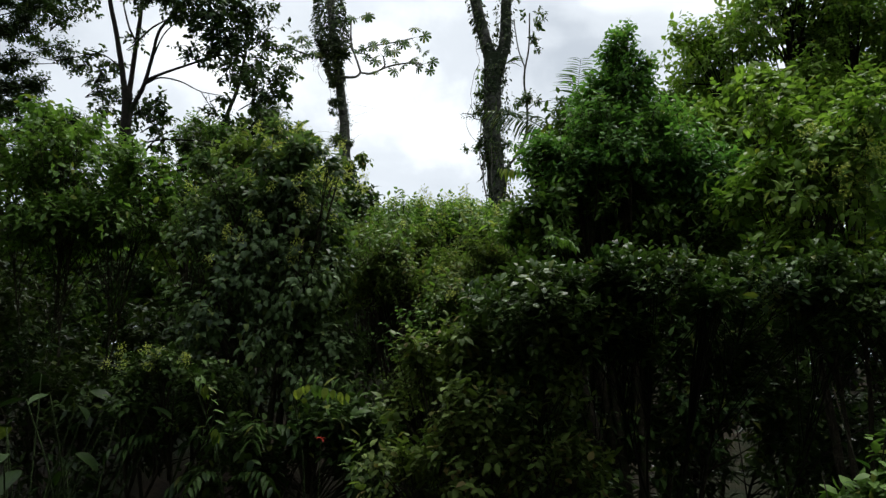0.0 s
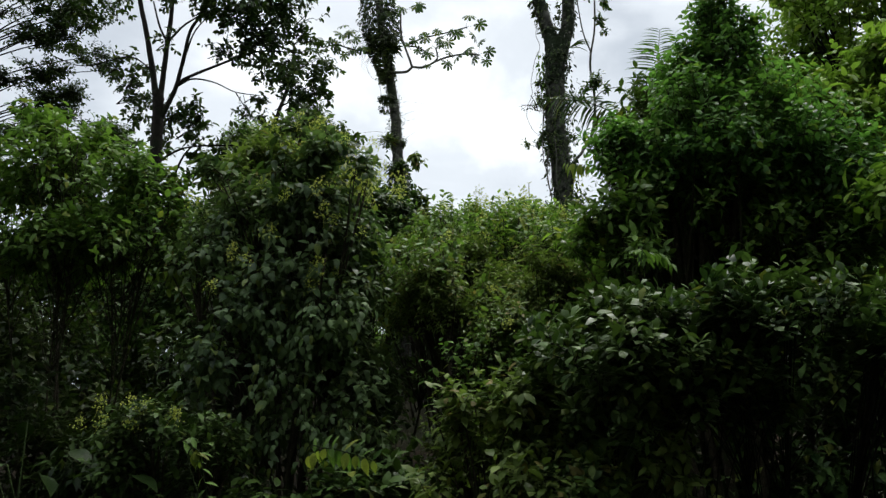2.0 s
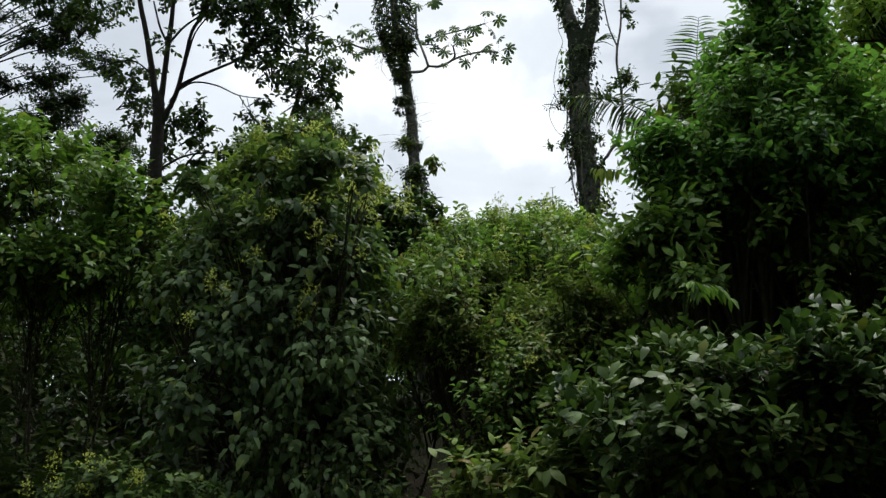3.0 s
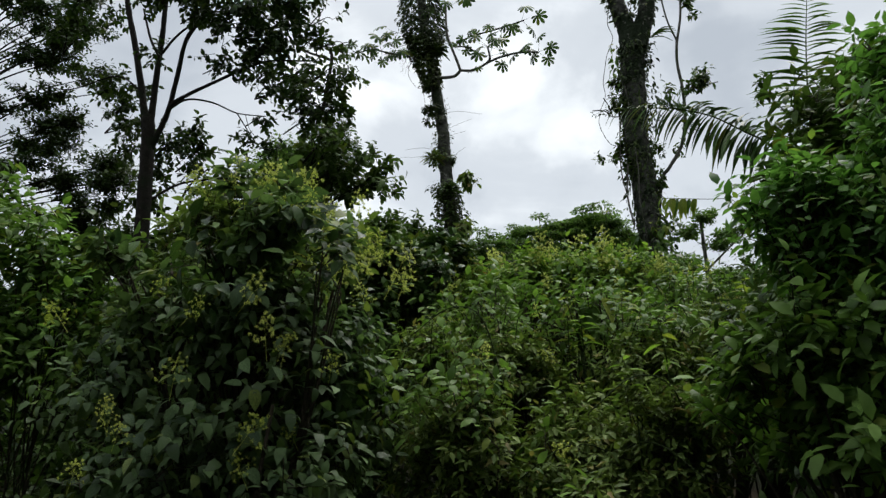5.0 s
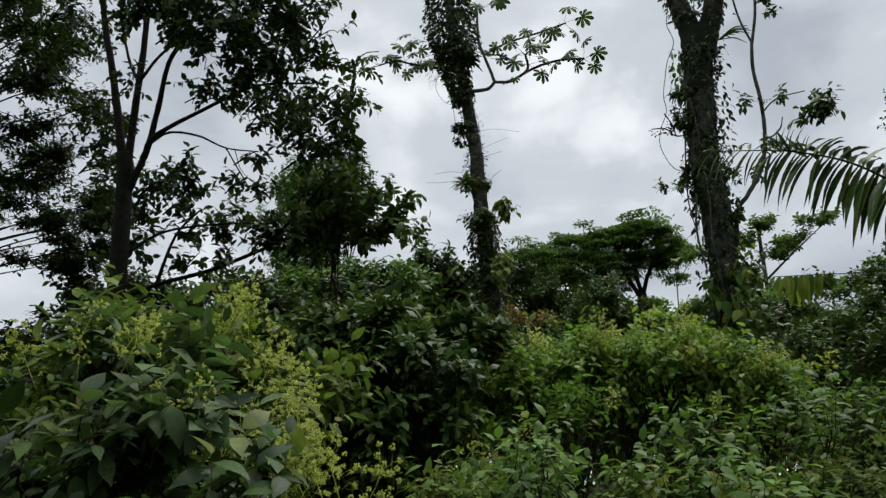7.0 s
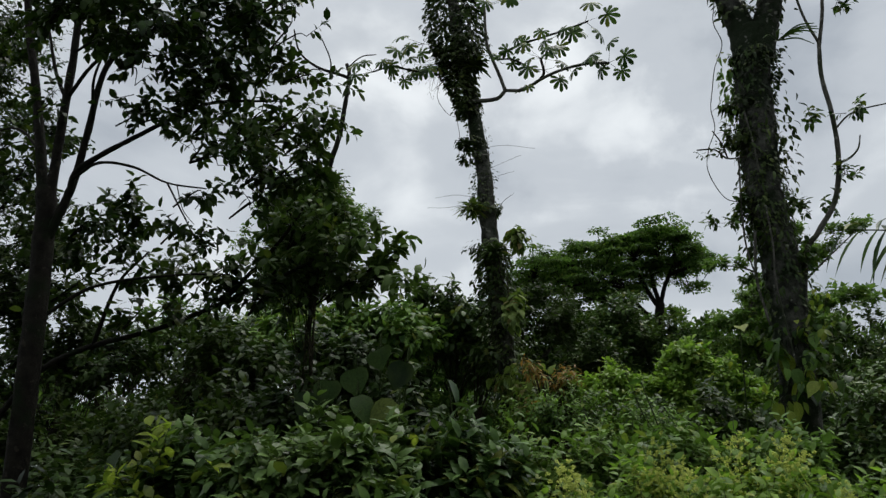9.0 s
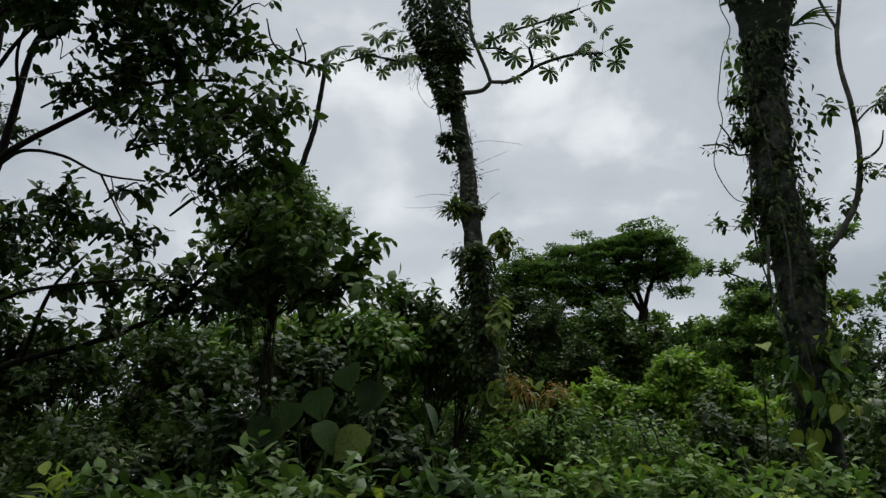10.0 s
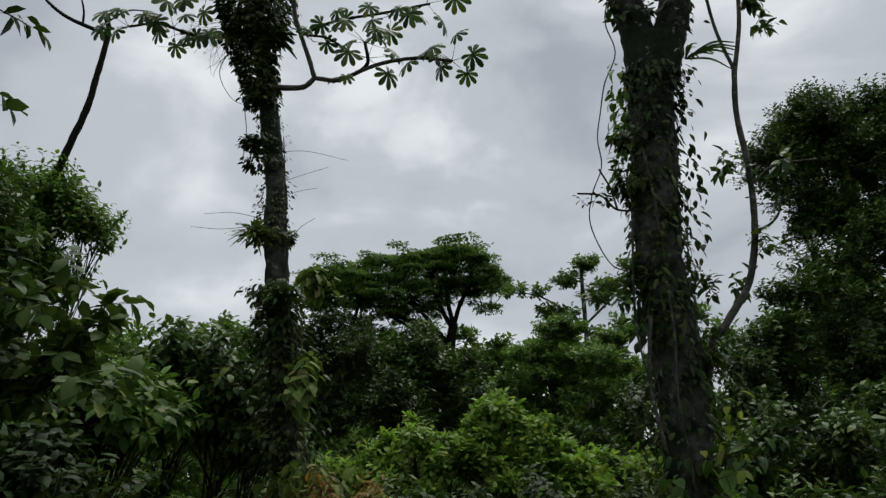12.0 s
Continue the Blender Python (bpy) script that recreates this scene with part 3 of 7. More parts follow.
shrub("hanging_vine", (-1.8, 8.5), [(-1.9, 8.4, 2.75, 0.4, 0.14, 0.6), (-1.35, 8.42, 2.45, 0.4, 0.14, 0.6), (-2.4, 8.35, 2.8, 0.3, 0.14, 0.45), (-1.0, 8.5, 2.2, 0.35, 0.14, 0.5), (-1.6, 8.35, 3.7, 0.35, 0.12, 0.45), (-2.2, 8.35, 3.8, 0.35, 0.12, 0.4)],
      "curtain of hanging vines with drooping heart-shaped leaves", LEAF_VINE, HEART, 0.095, 330, 6, 46, 0.34, 280, None, HEDGE, hang=0.9, rise=-0.6, inner=0.2, stems=False, category="vine", loose=0.3)
panicles(mound, [(-1.97, 9.5, 6.1), (-1.86, 9.4, 6.05), (-1.75, 9.4, 5.74), (-1.68, 9.4, 5.56), (-1.55, 9.4, 5.47), (-1.44, 9.4, 5.36), (-1.75, 9.3, 5.4), (-1.36, 9.1, 5.3), (-1.45, 9.0, 5.2), (-1.55, 9.1, 5.35), (-1.3, 9.1, 5.12), (-1.6, 9.5, 5.7), (-1.5, 9.3, 5.45)], 0.21, 2)
panicles(mound, [(-1.62, 8.6, 5.52), (-1.41, 8.65, 5.5), (-1.5, 8.7, 5.44), (-1.36, 8.9, 5.4), (-1.3, 8.95, 5.32), (-1.22, 8.85, 5.3), (-1.25, 8.75, 5.62), (-1.12, 8.8, 5.36), (-1.1, 9.0, 5.22), (-1.4, 8.7, 5.2), (-1.02, 8.9, 5.12)], 0.2, 8)
panicles(mound, [(-1.62, 8.3, 4.72), (-1.54, 8.35, 4.66), (-1.68, 8.2, 4.2), (-2.24, 7.95, 4.2), (-2.38, 8.05, 4.34), (-2.4, 8.1, 4.28), (-1.28, 8.4, 4.57), (-1.67, 8.25, 4.02), (-1.5, 8.5, 4.22), (-2.82, 8.2, 4.88), (-1.97, 8.05, 4.84), (-1.72, 8.2, 4.94), (-2.2, 8.1, 5.0), (-2.1, 8.2, 4.5), (-2.6, 8.15, 4.0)], 0.14, 6)
big_shrub = shrub("large_leaved_shrub", (-2.0, 8.9), [(-2.21, 8.7, 5.7, 0.14, 0.2, 0.14), (-2.0, 8.7, 5.76, 0.16, 0.2, 0.12), (-1.8, 8.7, 5.68, 0.16, 0.2, 0.12), (-1.6, 8.7, 5.6, 0.14, 0.2, 0.12), (-2.2, 8.6, 5.45, 0.2, 0.22, 0.16), (-1.83, 8.5, 5.36, 0.22, 0.22, 0.16), (-1.5, 8.6, 5.3, 0.18, 0.22, 0.14), (-2.6, 8.8, 5.4, 0.3, 0.25, 0.25), (-1.7, 8.7, 5.85, 0.14, 0.2, 0.1)],
                  "flowering shrub with large spreading grey-green leaves", LEAF_VINE, BIG, 0.125, 170, 5, 39, 0.22, 290, None, HEDGE, hang=0.15, rise=0.3, inner=0.5, limb_r=0.012, stems=False)
panicles(big_shrub, [(-2.01, 8.55, 5.9), (-1.98, 8.5, 5.75), (-1.79, 8.5, 5.75), (-1.83, 8.55, 5.82), (-2.18, 8.5, 5.74), (-1.61, 8.5, 5.5), (-1.42, 8.5, 5.48), (-1.49, 8.5, 5.57)], 0.15, 5)
shrub("large_leaved_shrub", (-2.0, 8.9), [(-1.35, 8.6, 5.0, 0.4, 0.35, 0.35), (-2.0, 8.7, 5.3, 0.5, 0.4, 0.3), (-2.6, 8.9, 5.3, 0.5, 0.4, 0.4), (-1.6, 8.4, 4.3, 0.4, 0.3, 0.4)],
      "shrub with large drooping grey-green leaves growing through the vines", LEAF_DARK, BIG, 0.125, 40, 6, 20, 0.3, 170, None, HEDGE, hang=0.7, inner=0.7)
shrub("tangled_shrub", (-2.0, 12.5), [(-2.63, 12.4, 6.55, 0.26, 0.3, 0.2), (-2.27, 12.4, 6.58, 0.26, 0.3, 0.2), (-1.91, 12.3, 6.38, 0.25, 0.3, 0.2), (-1.62, 12.3, 6.18, 0.22, 0.3, 0.18), (-2.4, 12.2, 6.1, 0.3, 0.3, 0.2), (-2.0, 12.2, 5.85, 0.32, 0.3, 0.22), (-1.62, 12.2, 5.65, 0.28, 0.3, 0.22), (-2.19, 12.1, 5.55, 0.35, 0.3, 0.25), (-2.8, 12.2, 5.8, 0.35, 0.3, 0.3)],
      "dark tangled shrub with many ovate leaves", LEAF_DARK, OVATE, 0.115, 1150, 7, 43, 0.24, 80, 12.2, HEDGE, hang=0.4, limb_r=0.012)
sh = shrub("flowering_shrub", (-3.0, 10.0), [(-3.1, 9.8, 5.5, 0.45, 0.5, 0.65), (-3.5, 9.7, 4.9, 0.5, 0.5, 0.6), (-2.8, 9.9, 5.85, 0.36, 0.4, 0.34), (-2.35, 9.9, 5.9, 0.36, 0.4, 0.32), (-1.9, 9.9, 5.75, 0.32, 0.4, 0.34), (-2.3, 10.0, 5.5, 0.5, 0.4, 0.5)],
           "yellow-green flowering shrub behind the vine mound", LEAF_FINE, OVATE, 0.11, 760, 7, 22, 0.28, 0, None, HEDGE)
panicles(sh, scatter(RNG, (-2.6, 9.35, 5.6, -1.7, 9.6, 6.1), 16), 0.17, 3)
shrub("broadleaf_shrub", (-4.6, 9.8), [(-4.9, 9.7, 5.6, 0.8, 0.7, 0.8), (-4.0, 9.7, 5.4, 0.4, 0.5, 0.5), (-5.9, 9.6, 5.3, 0.8, 0.7, 1.2), (-4.2, 9.6, 4.9, 0.8, 0.6, 0.45), (-5.0, 9.6, 4.8, 0.9, 0.6, 0.4), (-5.3, 9.7, 6.4, 0.4, 0.4, 0.35), (-6.8, 9.7, 5.6, 0.6, 0.6, 0.9)],
      "tall leafy shrub with green ovate leaves", LEAF_MID, OVATE, 0.12, 1550, 8, 23, 0.3, 120, 9.2, HEDGE, limb_r=0.014, loose=0.3)
# undergrowth whose leaf colour carries the deep shade below the hedge
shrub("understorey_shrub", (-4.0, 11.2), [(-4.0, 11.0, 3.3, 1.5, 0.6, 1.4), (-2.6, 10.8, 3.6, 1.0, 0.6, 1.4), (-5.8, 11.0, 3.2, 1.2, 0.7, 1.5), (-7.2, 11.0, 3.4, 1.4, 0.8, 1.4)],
      "leafy undergrowth below the hedge, leaf colour darkened for shade", LEAF_SHADED, UNDER, 0.15, 1400, 8, 24, 0.4, 0, None, HEDGE)
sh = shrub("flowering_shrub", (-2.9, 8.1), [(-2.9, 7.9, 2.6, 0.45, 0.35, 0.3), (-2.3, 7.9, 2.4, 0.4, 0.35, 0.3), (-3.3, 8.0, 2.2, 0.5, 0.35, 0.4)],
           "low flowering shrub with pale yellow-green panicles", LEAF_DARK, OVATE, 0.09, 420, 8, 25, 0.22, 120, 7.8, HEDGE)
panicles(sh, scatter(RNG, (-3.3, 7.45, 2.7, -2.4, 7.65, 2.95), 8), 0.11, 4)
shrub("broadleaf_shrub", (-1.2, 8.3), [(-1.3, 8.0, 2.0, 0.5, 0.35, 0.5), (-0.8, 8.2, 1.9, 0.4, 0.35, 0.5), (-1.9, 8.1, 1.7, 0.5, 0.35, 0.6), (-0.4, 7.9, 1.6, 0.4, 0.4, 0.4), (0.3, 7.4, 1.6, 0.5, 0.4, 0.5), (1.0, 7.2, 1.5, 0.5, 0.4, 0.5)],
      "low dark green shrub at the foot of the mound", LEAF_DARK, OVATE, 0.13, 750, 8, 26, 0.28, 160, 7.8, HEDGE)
# leaf colour darkened to give the shade at the hedge foot
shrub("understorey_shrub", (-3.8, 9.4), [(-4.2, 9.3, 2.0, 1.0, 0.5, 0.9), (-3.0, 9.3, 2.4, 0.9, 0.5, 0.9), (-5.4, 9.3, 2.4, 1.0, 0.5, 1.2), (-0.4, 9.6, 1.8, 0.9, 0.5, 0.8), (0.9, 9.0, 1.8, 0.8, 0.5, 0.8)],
      "leafy undergrowth at the foot of the hedge, leaf colour darkened for shade", LEAF_SHADED, UNDER, 0.14, 909, 8, 27, 0.36, 0, None, HEDGE)


def big_leaf_plant(name, base, n, length, leaf_size, label, seed, leaf=LEAF_MID, shape=BIG, lean=0.9, group="large-leaved plants", toward=None, hang=0.35):
    """A clump of long stalks from the ground, each with one large leaf."""
    rng = np.random.default_rng(seed)
    b = np.array(base if len(base) == 3 else ground_at(*base))
    ob = thing(name, b, label, "plant", group)
    mesh = mesh_from("leaf", *shape, leaf)
    stalks = []
    P, D, N, S = [], [], [], []
    for k in range(n):
        th = k * 2.4 + rng.uniform(-0.3, 0.3)
        out = np.array([math.cos(th), math.sin(th), 0])
        if toward is not None:
            out = unit(out + np.array(toward))
        h = length * rng.uniform(0.6, 1.1)
        top = b + out * lean * h * 0.45 + np.array([0, 0, h])
        stalks.append(tube([b + out * 0.04, b + out * 0.14 * h + np.array([0, 0, 0.6 * h]), top], 0.014, 0.007, 5, 0, rng, 4))
        P.append(top)
        D.append(unit(out + np.array([0, 0, -hang + rng.uniform(-0.25, 0.35)])))
        N.append(unit(np.array([0, 0, 1]) + 0.5 * out + rng.normal(scale=0.2, size=3)))
        S.append(leaf_size * rng.uniform(0.7, 1.15))
    for g in stalks:
        part("stalk", g, STEM_GREEN, ob)
    leaf_pieces("leaf", mesh, ob, np.array(P), np.array(D), np.array(N), np.array(S))
    return ob


def pinnate_plant(name, base, fronds, pairs, leaflet, label, seed, leaf=LEAF_DARK, length=0.7, height=0.5):
    """Arching stalks with two rows of narrow leaflets."""
    rng = np.random.default_rng(seed)
    b = np.array(base)
    ob = thing(name, b, label, "plant", "pinnate plants")
    mesh = mesh_from("leaflet", *LANCE, leaf)
    for k in range(fronds):
        th = rng.uniform(-3.0, 0.3)
        out = np.array([math.cos(th), math.sin(th) * 0.7, 0])
        L = length * rng.uniform(0.7, 1.2)
        path = smooth_path([b, b + out * 0.25 * L + np.array([0, 0, height]), b + out * 0.7 * L + np.array([0, 0, height * 1.15]), b + out * L + np.array([0, 0, height * 0.8])], 8)
        fr = part("frond", tube(path[::3], 0.008, 0.003, 4, 0, rng, 2), STEM_GREEN, ob)
        idx = np.linspace(len(path) * 0.3, len(path) - 1, pairs).astype(int)
        tan = unit(np.gradient(path, axis=0))[idx]
        side = unit(np.cross(tan, np.array([0, 0, 1.0])))
        P = np.concatenate([path[idx], path[idx]])
        D = np.concatenate([side, -side]) + 0.5 * np.concatenate([tan, tan]) + np.array([0, 0, -0.35])
        N = np.tile(np.array([0, 0, 1.0]), (len(P), 1)) + rng.normal(scale=0.15, size=P.shape)
        leaf_pieces("leaflet", mesh, fr, P, unit(D), unit(N), leaflet * rng.uniform(0.8, 1.15, len(P)))
    return ob


# these three stand in shade that is put into their leaf colour
big_leaf_plant("large_leaved_plant", (-4.2, 8.3), 10, 2.5, 0.36, "large-leaved plant with broad green leaves darkened for shade", 31, LEAF_SHADED, BIG, 0.6)
big_leaf_plant("large_leaved_plant", (-4.0, 7.7), 8, 2.1, 0.26, "large-leaved plant with rounded green leaves", 32, LEAF_SHADED, HEART, 0.6)
big_leaf_plant("large_leaved_plant", (-3.5, 7.9), 7, 2.3, 0.32, "large-leaved plant with long pointed green leaves", 33, LEAF_SHADED, BIG, 0.7)
pinnate_plant("pinnate_leaved_plant", (-1.9, 8.0, 1.75), 6, 7, 0.17, "plant with pinnate dark green leaves in the shade", 34, LEAF_DARK, 0.6, 0.45)
pinnate_plant("pinnate_leaved_plant", (-2.7, 8.0, 1.7), 5, 7, 0.16, "plant with pinnate dark green leaves in the shade", 36, LEAF_DARK, 0.6, 0.4)
pinnate_plant("pinnate_leaved_plant", (-2.1, 7.9, 1.35), 6, 8, 0.15, "plant with pinnate dark green leaves in the shade", 37, LEAF_DARK, 0.6, 0.4)

pinnate_plant("pinnate_leaved_plant", (0.98, 6.95, 3.68), 2, 9, 0.1, "plant with pale drooping pinnate leaves beside the broad-leaved shrub", 41, LEAF_MID, 0.26, 0.22)


def red_flower(base, stalk=0.42):
    rng = np.random.default_rng(9)
    ob = thing("red_flower", base, "small red flower with narrow petals on a thin stalk", "flower")
    b = np.array(base)
    part("stalk", tube([b, b + np.array([0.02, 0, 0.6 * stalk]), b + np.array([0.03, -0.03, stalk])], 0.006, 0.004, 5), STEM_GREEN, ob)
    top = b + np.array([0.03, -0.03, stalk])
    mesh = mesh_from("petal", *LANCE, FLOWER_RED)
    th = np.arange(9) * 0.7
    D = np.stack([np.cos(th), np.sin(th), rng.uniform(-0.6, 0.5, 9)], -1)
    leaf_pieces("petal", mesh, ob, np.tile(top, (9, 1)), unit(D), np.tile(np.array([0.1, -0.2, 1.0]), (9, 1)), rng.uniform(0.035, 0.06, 9))


red_flower((-1.15, 7.28, float(gz(-1.15, 7.28))), 2.1 - float(gz(-1.15, 7.28)))
red_flower((-0.91, 9.7, 3.98))


def drooping_shoot(root, path, pale, seed, label):
    """A thin stem from the ground that bends over, with narrow side leaves and pale young leaves hanging from it."""
    r = np.random.default_rng(seed)
    g = np.array(ground_at(*root))
    ob = thing("drooping_shoot", g, label, "plant", "drooping shoots")
    pts = [np.array(p, float) for p in path]
    part("stem", tube([g, (g + pts[0]) / 2 + np.array([0.04, 0.06, 0.3])] + pts, 0.008, 0.003, 5, 0, r, 6), STEM_GREEN, ob)
    way = smooth_path(path, 10)
    idx = np.linspace(2, len(way) - 1, 14).astype(int)
    tan = unit(np.gradient(way, axis=0))[idx]
    side = unit(np.cross(tan, np.array([0.1, 1.0, 0.1]))) * np.where(np.arange(14) % 2, 1, -1)[:, None]
    N = unit(np.array([0, -0.5, 1.0]) + r.normal(scale=0.2, size=(14, 3)))
    leaf_pieces("leaf", mesh_from("leaf", *LANCE, LEAF_MID), ob, way[idx], unit(side + 0.4 * tan + r.normal(scale=0.15, size=(14, 3))), N, 0.13 * r.uniform(0.7, 1.15, 14))
    young = mesh_from("young_leaf", *BIG, LEAF_YELLOW)
    for a, b, n in pale:
        at = way[np.linspace(a * (len(way) - 1), b * (len(way) - 1), n).astype(int)]
        D = unit(np.array([0, -0.15, -1.0]) + r.normal(scale=0.2, size=(n, 3)))
        leaf_pieces("young_leaf", young, ob, at, D, unit(np.array([0.1, -1.0, 0.25]) + r.normal(scale=0.25, size=(n, 3))), 0.12 * r.uniform(0.75, 1.1, n))


drooping_shoot((-1.95, 7.6), [(-2.29, 7.3, 2.49), (-2.23, 7.3, 2.59), (-2.16, 7.3, 2.38), (-2.09, 7.3, 2.14)], [(0.2, 0.4, 4), (0.94, 1.0, 4)], 47, "bent shoot with pale yellow-green young leaves hanging from its tip")
drooping_shoot((-1.3, 7.7), [(-1.41, 7.3, 2.54), (-1.25, 7.3, 2.6), (-1.07, 7.3, 2.56), (-0.91, 7.3, 2.51)], [(0.05, 0.4, 5), (0.5, 1.0, 5)], 48, "bent shoot with a row of pale young leaves hanging down")

SMALL = (np.array([(0, 0, 0), (-0.23, 0.42, 0.06), (0, 1, -0.15), (0.23, 0.42, 0.06)], float), np.array([(0, 2, 1), (0, 3, 2)]))
# fine-leaved thicket that fills the gap between the shrubs and climbs the slope, in many small heads
heads = np.random.default_rng(49)


def crest(y):
    return np.interp(y, [8.6, 9.2, 10.3, 11.8, 12.8], [3.9, 4.75, 5.15, 5.55, 5.85])


def arching_stems(parent, lobes, n, seed, mat=STEM_GREEN):
    """Thin bare stems that arch out of the leaves."""
    r = np.random.default_rng(seed)
    for k in range(n):
        c = np.array(lobes[r.integers(len(lobes))][:3]) + r.normal(scale=0.15, size=3)
        d = np.array([r.uniform(-1, 1), r.uniform(-0.8, 0.2), 0]) * r.uniform(0.15, 0.55)
        part("stem", tube([c + np.array([0, 0, -0.3]), c + d * 0.4 + np.array([0, 0, 0.25]), c + d + np.array([0, 0, 0.33]), c + 1.7 * d + np.array([0, 0, 0.12])], 0.006, 0.003, 4, 0, r, 4), mat, parent)


for i, (x0, x1, y0, y1, n) in enumerate([(-0.65, 0.75, 8.7, 9.5, 17), (-0.7, 1.6, 9.7, 10.8, 20), (-1.4, 1.3, 11.0, 12.2, 23), (1.2, 3.0, 12.0, 12.9, 14)]):
    lobes = []
    for k in range(n):
        x, y = heads.uniform(x0, x1), heads.uniform(y0, y1)
        r = heads.uniform(0.2, 0.36)
        lobes.append((x, y, crest(y) - r - heads.uniform(0.0, 0.7) ** 1.3 * (2.4 if y < 9.2 else 1.0), r, r * 0.9, r * heads.uniform(0.7, 1.2)))
    sh = shrub("fine_leaved_shrub", ((x0 + x1) / 2, (y0 + y1) / 2), lobes, "fine-leaved yellowish green thicket climbing the slope", LEAF_FINE, SMALL, 0.074, 2500, 12, 50 + i, 0.26, 0, None, "fine-leaved thicket", inner=0.4, loose=0.2, hang=0.45)
    arching_stems(sh, lobes, 16, 54 + i)
for i, (x, y, lobes) in enumerate([
    (-0.9, 13.4, [(-1.1, 13.3, 6.1, 0.42, 0.45, 0.36), (-0.5, 13.4, 6.2, 0.4, 0.45, 0.36), (-1.8, 13.4, 6.0, 0.45, 0.5, 0.4)]),
    (0.5, 13.5, [(0.1, 13.4, 6.3, 0.42, 0.45, 0.36), (0.6, 13.3, 6.05, 0.4, 0.4, 0.36), (1.1, 13.5, 5.95, 0.4, 0.4, 0.36)])]):
    sh = shrub("flowering_shrub", (x, y), lobes, "yellow-green flowering shrub on the slope", LEAF_BRIGHT, OVATE, 0.09, 700, 8, 60 + i, 0.28, 60, 13.2, HEDGE)
    P = np.concatenate([scatter(RNG, (l[0] - 0.4, l[1] - 0.4, l[2] + 0.1, l[0] + 0.4, l[1] + 0.1, l[2] + 0.38), 9) for l in lobes])
    panicles(sh, P, 0.22, 70 + i)

# broader leaves and flower heads scattered through the thicket
mix = [(-0.5, 9.6, [(-0.5, 9.3, 4.3, 0.5, 0.45, 0.5), (0.3, 9.2, 4.0, 0.5, 0.45, 0.6), (-0.2, 8.8, 3.2, 0.45, 0.4, 0.6)]), (0.6, 11.0, [(0.2, 10.4, 5.1, 0.7, 0.5, 0.3), (1.0, 10.6, 5.0, 0.6, 0.5, 0.35), (-0.6, 10.5, 5.1, 0.6, 0.5, 0.35)]), (-0.6, 12.2, [(-0.7, 12.1, 5.6, 0.7, 0.5, 0.35), (0.4, 12.1, 5.5, 0.7, 0.5, 0.35), (1.2, 12.0, 5.4, 0.6, 0.5, 0.4)])]
for i, (x, y, lobes) in enumerate(mix):
    sh = shrub("broadleaf_shrub", (x, y), lobes, "green shrub growing through the fine-leaved thicket", LEAF_MID, OVATE, 0.09, 260, 7, 75 + i, 0.3, 60, None, HEDGE, loose=0.4)
    panicles(sh, np.concatenate([scatter(RNG, (l[0] - 0.45, l[1] - 0.5, l[2], l[0] + 0.45, l[1], l[2] + 0.45), 2) for l in lobes]), 0.13, 78 + i)
# dark growth that closes the thicket low down on both sides, filler to keep the hollow black
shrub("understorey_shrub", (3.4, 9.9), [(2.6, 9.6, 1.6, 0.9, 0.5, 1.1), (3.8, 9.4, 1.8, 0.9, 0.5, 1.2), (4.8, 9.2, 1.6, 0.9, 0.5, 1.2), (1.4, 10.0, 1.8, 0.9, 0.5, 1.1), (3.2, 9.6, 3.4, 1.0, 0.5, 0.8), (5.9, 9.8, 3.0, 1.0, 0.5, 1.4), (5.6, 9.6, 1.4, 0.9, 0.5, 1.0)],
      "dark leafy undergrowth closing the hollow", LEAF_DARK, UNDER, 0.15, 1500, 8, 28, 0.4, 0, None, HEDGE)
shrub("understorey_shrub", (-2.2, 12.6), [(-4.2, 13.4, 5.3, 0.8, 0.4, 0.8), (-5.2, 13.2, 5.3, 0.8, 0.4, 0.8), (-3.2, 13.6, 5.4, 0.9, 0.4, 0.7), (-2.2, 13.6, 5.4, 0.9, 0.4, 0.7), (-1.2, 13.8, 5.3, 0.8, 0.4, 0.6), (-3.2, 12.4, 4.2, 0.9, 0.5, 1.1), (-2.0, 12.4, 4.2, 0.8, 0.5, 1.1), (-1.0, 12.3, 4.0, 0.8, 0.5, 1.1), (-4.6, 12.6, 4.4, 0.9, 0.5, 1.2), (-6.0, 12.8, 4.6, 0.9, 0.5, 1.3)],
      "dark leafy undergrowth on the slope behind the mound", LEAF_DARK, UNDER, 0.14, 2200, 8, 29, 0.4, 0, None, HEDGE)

# shade under the tree is painted into these leaves
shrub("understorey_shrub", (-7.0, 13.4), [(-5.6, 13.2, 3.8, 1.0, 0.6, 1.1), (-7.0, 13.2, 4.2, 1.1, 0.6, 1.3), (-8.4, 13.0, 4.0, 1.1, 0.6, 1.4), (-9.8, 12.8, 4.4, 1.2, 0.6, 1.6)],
      "leafy undergrowth on the slope under the forked tree, leaf colour darkened for shade", LEAF_SHADED, UNDER, 0.14, 1500, 8, 30, 0.4, 0, None, HEDGE)

